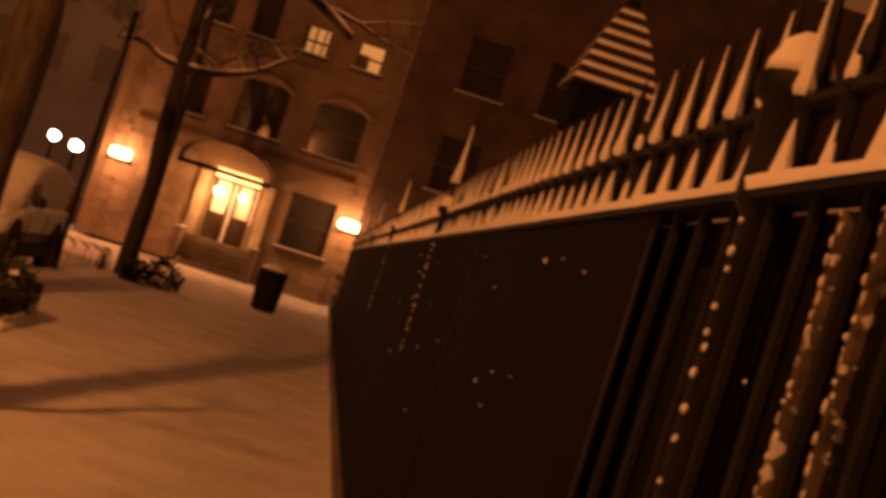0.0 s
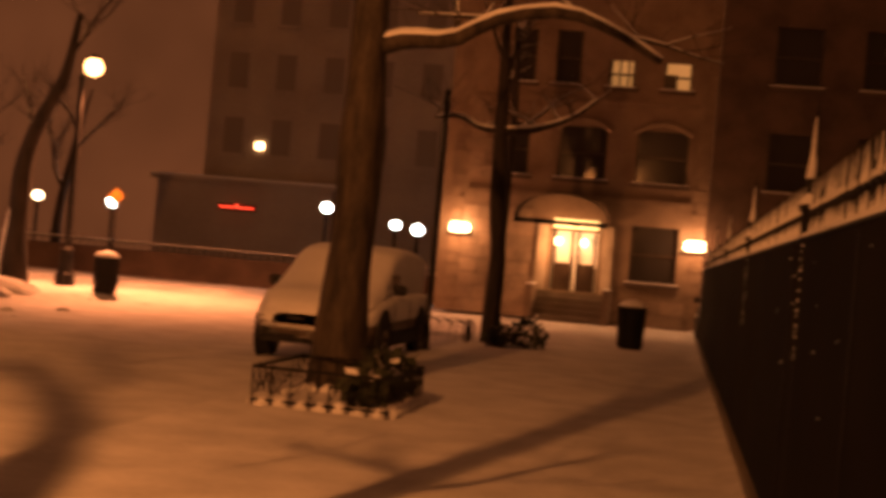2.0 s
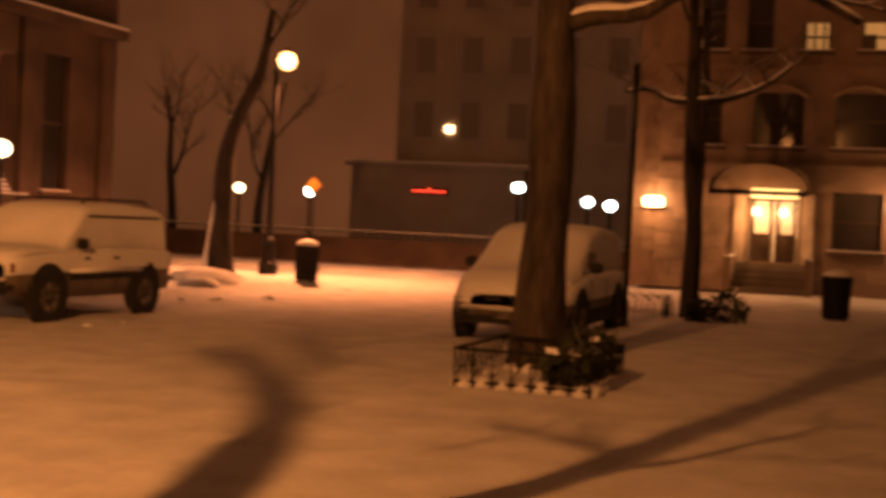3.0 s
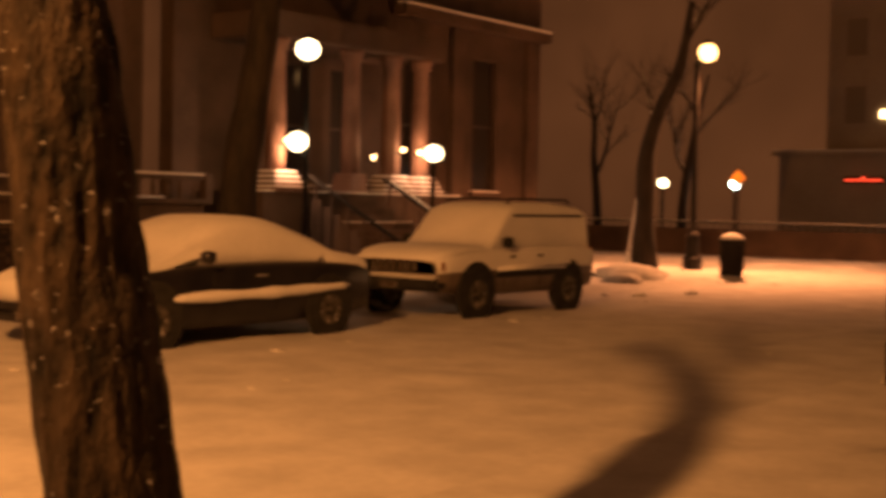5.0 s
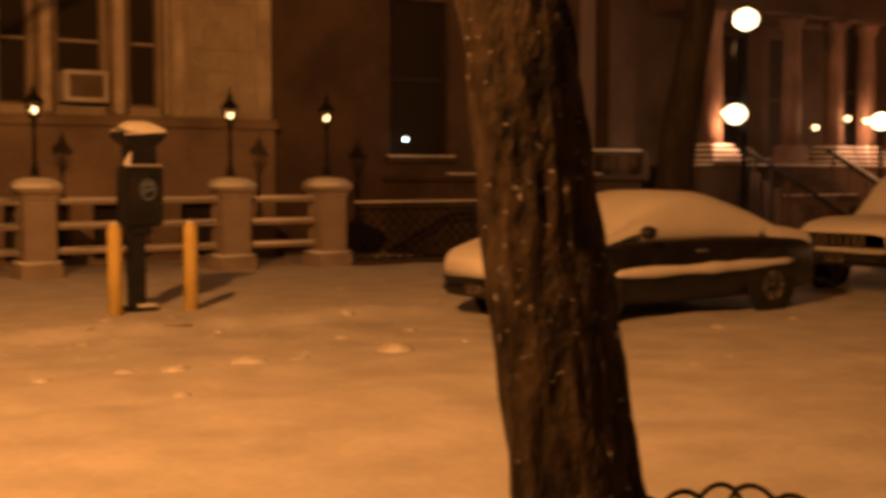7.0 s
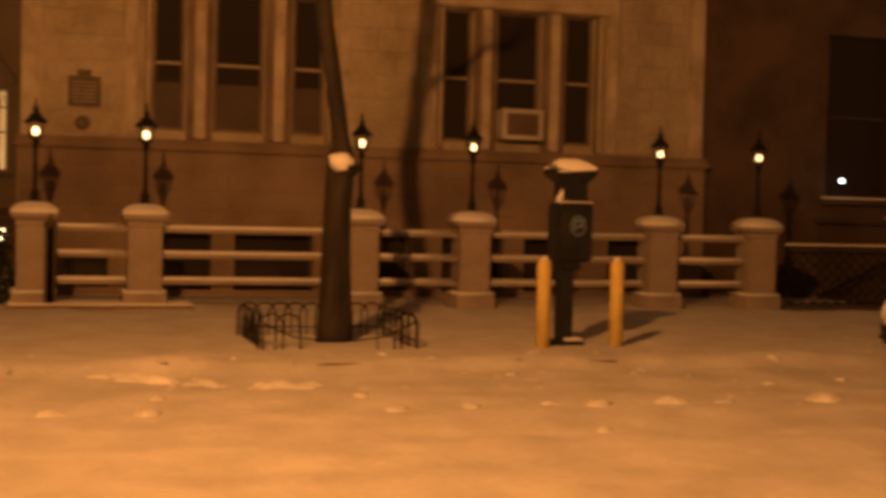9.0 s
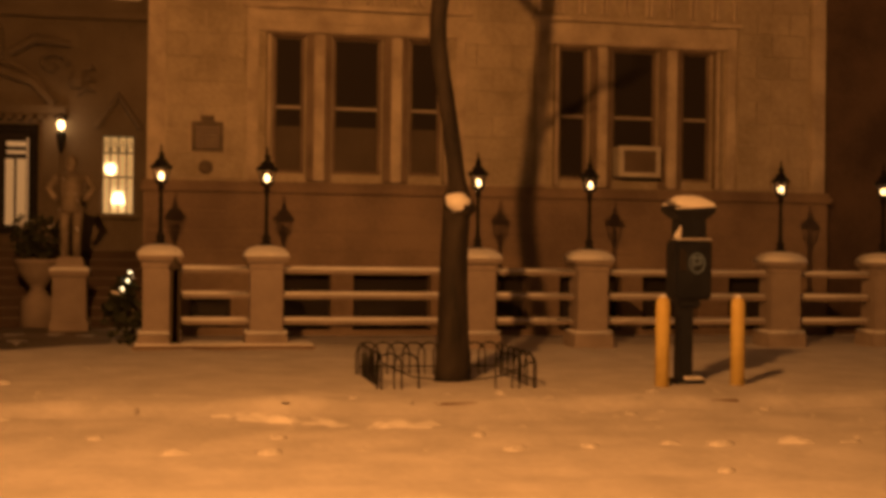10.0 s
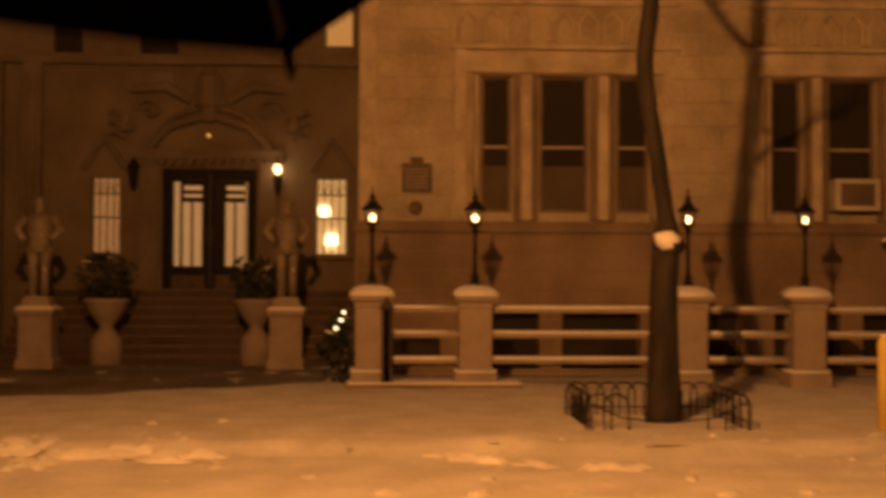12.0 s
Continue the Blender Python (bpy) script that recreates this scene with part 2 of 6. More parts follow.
def lathe(bm, profile, seg=12, at=(0, 0, 0), square=False):
    """A turned (or square) form from (radius, height) pairs."""
    rings = []
    n = 4 if square else seg
    for r, z in profile:
        k = r * (math.sqrt(2) if square else 1)
        rings.append([bm.verts.new((at[0] + k * math.cos(2 * math.pi * (i + 0.5) / n), at[1] + k * math.sin(2 * math.pi * (i + 0.5) / n), at[2] + z)) for i in range(n)])
    for a, b in zip(rings, rings[1:]):
        for i in range(n):
            bm.faces.new((a[i], a[(i + 1) % n], b[(i + 1) % n], b[i]))
    bm.faces.new(rings[0][::-1])
    bm.faces.new(rings[-1])
    return bm


def L(profile, seg=12, at=(0, 0, 0), square=False):
    return lathe(bmesh.new(), profile, seg, at, square)


def smoothpath(keys, n):
    """Points on a smooth curve through the keys."""
    keys = [Vector(k) for k in keys]
    out = []
    m = len(keys) - 1
    for i in range(n + 1):
        u = i / n * m
        k = min(int(u), m - 1)
        s = u - k
        p0, p1, p2, p3 = keys[max(k - 1, 0)], keys[k], keys[k + 1], keys[min(k + 2, m)]
        out.append(0.5 * ((2 * p1) + (p2 - p0) * s + (2 * p0 - 5 * p1 + 4 * p2 - p3) * s * s + (3 * p1 - p0 - 3 * p2 + p3) * s ** 3))
    return out


def wall(name, axis, at, span, height, openings, material, thick=0.35, label="", z0=0.0):
    """A wall with openings cut through. axis 'x': it faces +x, span runs along y; axis 'y': it faces -y, span runs along x."""
    bm = bmesh.new()
    us = sorted({span[0], span[1], *[v for o in openings for v in o[:2]]})
    zs = sorted({z0, height, *[v for o in openings for v in o[2:4]]})
    for u0, u1 in zip(us, us[1:]):
        run = None
        for a, b in zip(zs, zs[1:]):
            um, zm = (u0 + u1) / 2, (a + b) / 2
            hole = any(o[0] < um < o[1] and o[2] < zm < o[3] for o in openings)
            if not hole:
                run = (run[0], b) if run else (a, b)
            if (hole or b == zs[-1]) and run:
                if axis == "x":
                    box(bm, at - thick, at, u0, u1, *run)
                else:
                    box(bm, u0, u1, at, at + thick, *run)
                run = None
    bmesh.ops.remove_doubles(bm, verts=bm.verts, dist=0.0005)
    ob = part(name, bm, material)
    return tagged(ob, label, kind="structure")


# ---- ground: one snow sheet with road, kerbs and far pavement ----
NEAR_KERB, FAR_KERB, END_KERB = -4.35, -13.45, 33.4


def step(v, a, b):
    s = min(max((v - a) / (b - a), 0), 1)
    return s * s * (3 - 2 * s)


def ground_z(x, y):
    road = min(step(x, NEAR_KERB, NEAR_KERB - 0.22), step(-x, -FAR_KERB, -FAR_KERB - 0.22))
    cross = step(y, END_KERB, END_KERB + 0.22) * step(-y, -38.6, -38.38)
    z = -0.1 * max(road, cross)
    z += 0.018 * noise.noise(Vector((x * 0.9, y * 0.9, 1))) + 0.012 * noise.noise(Vector((x * 3.1, y * 3.1, 4)))
    if -20.4 < x < 0.5:
        rough = 0.35 + 0.65 * math.exp(-((x + 13.3) / 1.3) ** 2)
        z += 0.075 * rough * max(0, noise.noise(Vector((x * 2.2, y * 1.0, 9))) - 0.12) + 0.012 * rough * noise.noise(Vector((x * 7, y * 4, 2)))
    # wheel ruts along the road
    if road > 0.5:
        for cx in (-6.9, -8.4, -9.6, -11.0):
            z -= 0.022 * math.exp(-((x - cx - 0.25 * noise.noise(Vector((y * 0.2, cx, 0)))) / 0.16) ** 2)
    # snow heaped at the park wall's foot
    z += 0.10 * math.exp(-max(0, 0.72 - x) / 0.16) if x < 0.9 else 0.1
    # ploughed ridge by the far kerb
    z += 0.09 * math.exp(-((x + 13.5) / 0.45) ** 2) * max(0, noise.noise(Vector((x * 1.3, y * 0.8, 7))) + 0.25)
    return z


def spaced(breaks):
    out = []
    for a, b, d in breaks:
        n = max(1, round((b - a) / d))
        out += [a + (b - a) * i / n for i in range(n)]
    return out + [breaks[-1][1]]


def build_ground():
    xs = spaced([(-1200, -200, 250), (-200, -40, 40), (-40, -21, 1.6), (-21, -4.9, 0.16), (-4.9, -4.0, 0.09), (-4.0, 1.2, 0.13), (1.2, 12, 1.2), (12, 60, 12), (60, 1200, 285)])
    ys = spaced([(-1200, -60, 285), (-60, -9, 5), (-9, 0, 0.5), (0, 20, 0.2), (20, 33, 0.4), (33, 44, 0.3), (44, 80, 6), (80, 1200, 280)])
    verts = [(x, y, ground_z(x, y) if abs(x) < 60 and abs(y) < 90 else 0.0) for y in ys for x in xs]
    n = len(xs)
    faces = [(j * n + i, j * n + i + 1, (j + 1) * n + i + 1, (j + 1) * n + i) for j in range(len(ys) - 1) for i in range(n - 1)]
    me = bpy.data.meshes.new("ground")
    me.from_pydata(verts, [], faces)
    me.polygons.foreach_set("use_smooth", [True] * len(faces))
    me.materials.append(SNOW_GROUND)
    tagged(new("ground", me), "snow-covered street and pavements, trodden and rutted", "ground", kind="structure")


build_ground()

# ---- park railing on the near side ----
FX = 0.68


def build_park_fence():
    f = thing("park_fence", (FX, 0, 0), "black iron park railing with snow on its rail and spear points", "fence")
    bm = B(-0.06, 0.16, -6, 33.0, 0.0, 0.17, bevel=0.02)
    part("stone_kerb", bm, GREY_STONE, f, "snow-dusted stone kerb")
    part("bottom_rail", B(-0.02, 0.02, -6, 33, 0.24, 0.28), IRON, f)
    part("top_rail", B(-0.035, 0.035, -6, 33, 1.862, 1.88), IRON, f)
    part("middle_rail", B(-0.012, 0.012, -6, 33, 2.006, 2.02), IRON, f)
    snow = bmesh.new()
    ys = spaced([(-2, 10, 0.07), (10, 33, 0.25)])
    rows = []
    for y in ys:
        h = 0.022 + 0.012 * noise.noise(Vector((0, y * 3, 0)))
        w = 0.043 + 0.005 * noise.noise(Vector((5, y * 4, 0)))
        rows.append([snow.verts.new(p) for p in ((-w * 0.9, y, 1.874), (-w, y, 1.88 + h * 0.5), (0, y, 1.88 + h), (w * 0.9, y, 1.88 + h * 0.5), (w, y, 1.86))])
    for a, b in zip(rows, rows[1:]):
        for k in range(4):
            snow.faces.new((a[k], a[k + 1], b[k + 1], b[k]))
    part("rail_snow", snow, SNOW, f, "snow lying along the top rail", smooth=True)

    def mesh_of(bm, mat, name):
        me = bpy.data.meshes.new(name)
        bm.to_mesh(me)
        bm.free()
        me.materials.append(mat)
        return me
    bar = bmesh.new()
    tube(bar, [(0, 0, 0.26), (0, 0, 1.87)], [0.012, 0.012], 6, cap=False)
    tube(bar, [(0, 0, 1.87), (0, 0, 2.04)], [0.016, 0.015], 6, cap=False)
    lathe(bar, [(0.017, 2.0), (0.024, 2.015), (0.014, 2.035), (0.02, 2.06), (0.002, 2.21)], 6)
    bar_mesh = mesh_of(bar, IRON, "bar")
    drift = bmesh.new()
    lathe(drift, [(0.012, 2.02), (0.016, 2.03), (0.010, 2.07), (0.005, 2.12), (0.001, 2.18)], 6, (-0.013, -0.008, 0))
    lathe(drift, [(0.017, 1.895), (0.012, 1.925), (0.006, 1.965), (0.002, 1.985)], 6, (-0.011, -0.009, 0))
    drift_mesh = mesh_of(drift, SNOW, "bar_snow")
    rng = random.Random(3)
    y = -0.86
    while y < 28:
        if min(abs(y - q) for q in (1.92, 7.5, 13.1, 18.7, 24.3, 29.9)) > 0.06 and min(abs(y - q) for q in (1.44, 1.57)) > 0.05:
            for me, nm in ((bar_mesh, "bar"), (drift_mesh, "bar_snow")):
                if nm == "bar_snow" and y < -0.5:
                    continue
                ob = new(nm, me)
                ob.parent = f
                ob.location = (0, y, 0)
                if nm == "bar_snow":
                    ob.scale = (rng.uniform(0.6, 1.15), rng.uniform(0.6, 1.15), 1)
        y += 0.17
    # stout posts with tall finials, snow clinging in clumps down their sides
    for k, y in enumerate((1.92, 7.5, 13.1, 18.7, 24.3, 29.9)):
        post = bmesh.new()
        prof = [(0.03, 0.17), (0.04, 0.2), (0.028, 0.26), (0.028, 1.84), (0.045, 1.86), (0.045, 1.9), (0.044, 1.92), (0.046, 2.01), (0.062, 2.02), (0.066, 2.05), (0.05, 2.062)]
        if k:
            prof += [(0.022, 2.14), (0.036, 2.2), (0.018, 2.3), (0.003, 2.64)]
        lathe(post, prof, 12)
        p = part("post", post, IRON, f, smooth=True)
        p.location = (0, y, 0)
        cap = L([(0.052, 2.055), (0.05, 2.075), (0.034, 2.11), (0.012, 2.125)], 12, (-0.006, -0.004, 0))
        part("post_snow", cap, SNOW, f, "snow cushion on the post's cap", smooth=True).location = (0, y, 0)
        if k:
            part("finial_snow", L([(0.034, 2.2), (0.026, 2.26), (0.013, 2.34), (0.003, 2.54)], 8, (-0.010, -0.008, 0)), SNOW, f, smooth=True).location = (0, y, 0)
        z = 1.83
        while z > 1.2 and k < 3:
            r = rng.uniform(0.003, 0.0065)
            part("snow_fleck", L([(r * 0.4, -r * 1.4), (r, -r * 0.4), (r * 0.9, r * 0.8), (r * 0.2, r * 1.6)], 6), SNOW, f, smooth=True).location = (-0.03 + rng.uniform(-0.003, 0.003), y - 0.02, z)
            z -= rng.uniform(0.018, 0.07)
    # bars plastered with a strip of snow, and flecks on the screen
    for y in (1.44, 1.57):
        part("dusted_bar", T([(0, y, 0.26), (0, y, 1.84)], [0.014, 0.014], 8), FENCE_DUSTED, f, "iron bar dusted with frozen snow")
        lance = L([(0.016, 2.0), (0.022, 2.015), (0.011, 2.035), (0.017, 2.06), (0.002, 2.2)], 6)
        part("spear_point", lance, IRON, f).location = (0, y, 0)
        z = 1.84
        while z > 0.9:
            r, h = rng.uniform(0.0015, 0.0038), rng.uniform(0.005, 0.02)
            part("snow_fleck", T([(0, 0, 0), (rng.uniform(-0.002, 0.002), 0, -h * 0.5), (0, 0, -h)], [r * 0.5, r, r * 0.4], 6, 0.3, freq=60), SNOW, f, smooth=True).location = (-0.013, y + rng.uniform(-0.007, 0.007), z)
            z -= h * rng.uniform(1.0, 3.0)
    for k in range(26):
        y, z, r = rng.uniform(1.5, 9), rng.uniform(1.0, 1.8), rng.uniform(0.003, 0.008)
        part("snow_fleck", L([(r * 0.4, -r), (r, 0), (r * 0.4, r)], 6), SNOW, f).location = (-0.024 if y > 2.5 else 0.048, y, z)
    # the solid screen behind the bars, in sheets with battens
    for k in range(4):
        y0 = -6 + k * 2.8
        part("screen_sheet", B(0.05, 0.075, y0, y0 + 2.78, 0.17, 1.86), BOARD, f)
    # further on the sheets are tied to the street side of the bars
    for k in range(11):
        y0 = 2.42 + k * 2.79
        part("screen_sheet", B(-0.024, -0.013, y0, y0 + 2.775, 0.17, 1.86), BOARD, f)
        part("batten", B(-0.03, -0.024, y0 - 0.012, y0 + 0.012, 0.17, 1.83), IRON, f)
    return f


build_park_fence()

# ---- trees ----


def limb(bm, start, d, length, radius, rng, level, snow):
    """One crooked limb and its twigs."""
    n = 5 if level else 7
    pts, p, d = [Vector(start)], Vector(start), Vector(d).normalized()
    for i in range(n):
        d = (d + Vector((rng.uniform(-1, 1), rng.uniform(-1, 1), rng.uniform(-0.5, 0.75))) * 0.22).normalized()
        p = p + d * length / n
        pts.append(p.copy())
    radii = [radius * (1 - 0.75 * i / n) for i in range(n + 1)]
    seg = 8 if radius > 0.05 else 5
    tube(bm, pts, radii, seg, 0.12, freq=9)
    if snow is not None and radius > 0.012:
        tube(snow, [q + Vector((0, 0, r * 0.75)) for q, r in zip(pts, radii)], [r * 0.72 for r in radii], 5)
    if level < 3:
        for i in range(2, n + 1):
            for _ in range(2 if level < 2 else 1):
                if rng.random() < 0.8:
                    t = (d * 0.6 + Vector((rng.uniform(-1, 1), rng.uniform(-1, 1), rng.uniform(-0.1, 0.8)))).normalized()
                    limb(bm, pts[i], t, length * rng.uniform(0.35, 0.6), radii[i] * 0.6, rng, level + 1, snow if level < 2 else None)


def tree(at, label, trunk, radii, limbs, seed, bark=BARK, seg=20, rings=26, rough=0.22, snow_side=None, freq=3.0):
    """A bare winter tree: trunk along points, and limbs (start, way, length, radius or list of points)."""
    rng = random.Random(seed)
    t = thing("tree", at, label, "tree", "street trees")
    pts = smoothpath(trunk, rings)
    rr = [float(np.interp(i / rings, [k / (len(radii) - 1) for k in range(len(radii))], radii)) for i in range(rings + 1)]
    part("trunk", T(pts, rr, seg, rough, freq=freq), bark, t, smooth=True)
    bm, snow = bmesh.new(), bmesh.new()
    for spec in limbs:
        if len(spec) == 4:
            limb(bm, *spec, rng, 0, snow)
        else:
            keys, r0 = spec
            ps = smoothpath(keys, 14)
            rs = [r0 * (1 - 0.6 * i / 14) for i in range(15)]
            tube(bm, ps, rs, 10, 0.12, freq=6)
            tube(snow, [q + Vector((0, 0, r * 0.7)) for q, r in zip(ps, rs)], [r * 0.8 for r in rs], 6, 0.2)
            for i in (5, 8, 10, 12, 14):
                d = Vector((rng.uniform(-1, 1), rng.uniform(-1, 1), rng.uniform(-0.2, 0.7)))
                limb(bm, ps[i], d, rng.uniform(0.9, 1.6), rs[i] * 0.55, rng, 1, snow)
    if bm.verts:
        part("crown", bm, bark, t, "bare crooked limbs and twigs", smooth=True)
        part("limb_snow", snow, SNOW, t, "snow lying along the limbs", smooth=True)
    else:
        bm.free(), snow.free()
    if snow_side:
        part("clinging_snow", snow_side, SNOW, t, "snow clinging to the trunk", smooth=True)
    return t


# the leaning tree close by the near kerb
# unseen upper bend and fork limb, added and shaped to cast the shadow bands
tree((-3.12, 2.752, 0), "thick wet tree trunk leaning over the kerb, flecked with snow", [(0.03, 0, -0.05), (-0.105, 0.01, 0.6), (-0.295, 0.01, 1.41), (-0.455, 0.01, 2.18), (-1.0, 0, 3.54), (-1.49, 0, 4.41), (-1.94, 0, 4.92), (-2.28, 0, 5.14)],
     [0.27, 0.21, 0.196, 0.181, 0.13, 0.09, 0.065, 0.05], [([(-0.5, 0, 2.4), (-0.15, 0.75, 2.7), (0.06, 1.18, 3.05), (-0.25, 0.6, 5.0), (-0.3, 0.55, 6.2)], 0.12), ((-1.75, 0, 5.0), (-1, 0.4, 0.6), 1.2, 0.04)], 5, rings=90, seg=72, rough=0.13, freq=13)
# the big tree in the low fenced bed
tree((-3.68, 14.6, 0), "large street tree with a snowy limb, in a fenced bed", [(0, 0, -0.05), (-0.01, 0, 0.3), (0.04, 0, 1.8), (0.05, 0, 3.1), (0.03, 0, 4.2), (0.0, 0.1, 6.0), (-0.1, 0.2, 8.0)],
     [0.46, 0.32, 0.24, 0.24, 0.2, 0.15, 0.09],
     [([(0.12, 0, 3.9), (0.5, -0.05, 4.0), (1.0, -0.1, 4.02), (1.5, -0.1, 4.28), (2.2, 0, 4.42), (2.8, 0.2, 4.25), (3.3, 0.4, 4.0)], 0.11), ((0, 0, 4.4), (-1, 0.2, 0.9), 3.2, 0.1), ((0, 0, 5.2), (0.8, 0.6, 1), 3.0, 0.09), ((0, 0.1, 6), (-0.5, -0.4, 1), 2.6, 0.08)], 11, BARK_GREY)
# thin trees further up the near pavement
tree((-3.5, 26.0, 0), "slender bare street tree with spreading snowy limbs", [(0, 0, -0.05), (0, 0, 1.5), (-0.1, 0, 3.0), (-0.15, 0, 4.3), (-0.2, 0, 6.2), (-0.2, 0, 8)], [0.22, 0.16, 0.15, 0.14, 0.09, 0.04],
     [([(-0.15, 0, 4.2), (0.4, 0, 4.25), (0.9, 0, 4.4), (1.3, 0, 4.6), (1.7, 0.1, 4.95)], 0.085), ([(-0.15, 0, 4.2), (-0.6, 0, 4.25), (-1.0, 0.1, 4.45), (-1.5, 0.1, 4.4)], 0.075), ((-0.2, 0, 5), (0.5, 0.4, 1), 2.4, 0.06), ((-0.2, 0, 5.6), (-0.6, -0.4, 1), 2.2, 0.05)], 21, BARK_THIN, 12)
tree((-4.15, 31.2, 0), "thin bare tree trunk beside the corner", [(0, 0, -0.05), (0.02, 0, 2.5), (0.05, 0, 5.0), (0, 0, 7.5)], [0.14, 0.11, 0.09, 0.05], [((0.05, 0, 4.6), (0.6, 0, 1), 2, 0.05), ((0.05, 0, 5.4), (-0.6, 0.3, 1), 2, 0.05)], 22, BARK_THIN, 10)
# far side: the tree in the hooped guard, with a sawn limb
tree((-15.5, 3.2, 0), "slender street tree with a sawn, snow-capped limb, in a hooped guard", [(0.05, 0.03, -0.05), (0, 0.05, 0.9), (0, 0.09, 2.1), (0, 0.09, 2.4), (0, -0.02, 3.1), (0, -0.17, 4.1), (0, -0.1, 4.95), (0.1, 0, 6.5), (0, 0.1, 8.5)],
     [0.21, 0.18, 0.16, 0.10, 0.095, 0.10, 0.10, 0.08, 0.04], [((0, -0.12, 5.0), (0.1, 0.9, 0.55), 1.3, 0.04), ((0.05, 0, 6.2), (0.2, -0.8, 0.9), 2.6, 0.05), ((0, 0, 7), (-0.4, 0.5, 1), 2, 0.04)], 31, BARK_THIN, 16)
street_tree = bpy.data.objects["tree.004"]
part("limb_stub", T([(0.0, 0.0, 1.95), (0.12, 0.16, 2.08), (0.16, 0.2, 2.12)], [0.13, 0.13, 0.12], 12), BARK_THIN, street_tree, "sawn limb")
part("snow_cushion", T([(0.06, 0.03, 2.07), (0.1, 0.07, 2.13), (0.12, 0.09, 2.19), (0.12, 0.09, 2.24)], [0.12, 0.165, 0.15, 0.05], 14, 0.15, freq=6), SNOW, street_tree, "round cushion of snow on the sawn limb", smooth=True)
# the tree beside the corner lamp and the one behind the parked cars
tree((-15.4, 29.2, 0), "leaning bare tree with snow plastered up one side", [(0, 0, -0.05), (-0.05, 0, 1.2), (0.0, 0, 2.9), (0.3, 0, 4.0), (0.8, 0, 5.0), (1.1, 0, 6.6)], [0.36, 0.26, 0.2, 0.17, 0.13, 0.07],
     [((0.9, 0, 5.4), (0.3, 0.4, 1), 2.4, 0.06), ((0.2, 0, 3.6), (-0.7, 0.1, 1), 1.6, 0.04)], 41, BARK_THIN, 14,
     snow_side=T(smoothpath([(-0.42, -0.16, 0.0), (-0.3, -0.14, 0.5), (-0.2, -0.1, 1.6), (-0.1, -0.1, 2.6)], 10), [0.34, 0.2, 0.13, 0.1, 0.09, 0.08, 0.08, 0.07, 0.06, 0.05, 0.03], 8, 0.3))
tree((-15.9, 15.65, 0), "tall dark street tree behind the parked cars", [(0, 0, -0.05), (0.05, 0.02, 1.5), (0.15, 0.2, 3.0), (0.28, 0.4, 4.6), (0.4, 0.5, 6.5), (0.5, 0.5, 8.5)], [0.4, 0.32, 0.28, 0.25, 0.2, 0.1],
     [((0.3, 0.4, 5), (0.6, 0.8, 1), 3, 0.12), ((0.4, 0.5, 6), (-0.5, -0.8, 1), 3, 0.1)], 42, BARK_THIN, 14)

# ---- church-like stone house across the street ----
CX = -23.4


def sash(name, parent_wall, y0, y1, z0, z1, x, blind=0.0, bar=0.5):
    """A sash window: frame, meeting rail, two panes and an optional blind."""
    w = thing(name, (x, (y0 + y1) / 2, z0), "tall sash window with dark panes and a pale meeting rail", "window")
    w["kind"] = "structure"
    h, k, fr = z1 - z0, (y1 - y0) / 2, 0.06
    zm = h * bar
    part("window_frame", B(-0.16, -0.08, -k, -k + fr, 0, h), DARK_SURROUND, w)
    part("window_frame", B(-0.16, -0.08, k - fr, k, 0, h), DARK_SURROUND, w)
    part("window_frame", B(-0.16, -0.08, -k + fr, k - fr, h - fr, h), DARK_SURROUND, w)
    part("window_frame", B(-0.16, -0.08, -k + fr, k - fr, 0, fr), DARK_SURROUND, w)
    part("meeting_rail", B(-0.15, -0.085, -k + fr, k - fr, zm - 0.025, zm + 0.025), WINDOW_FRAME, w)
    part("pane", B(-0.135, -0.125, -k + fr, k - fr, fr, zm - 0.025), GLASS, w)
    part("pane", B(-0.125, -0.115, -k + fr, k - fr, zm + 0.025, h - fr), GLASS, w)
    if blind:
        part("blind", B(-0.124, -0.12, -k + fr + 0.01, k - fr - 0.01, fr, fr + (zm - fr) * blind), BLIND, w, "pale blind drawn behind the lower pane")
    return w


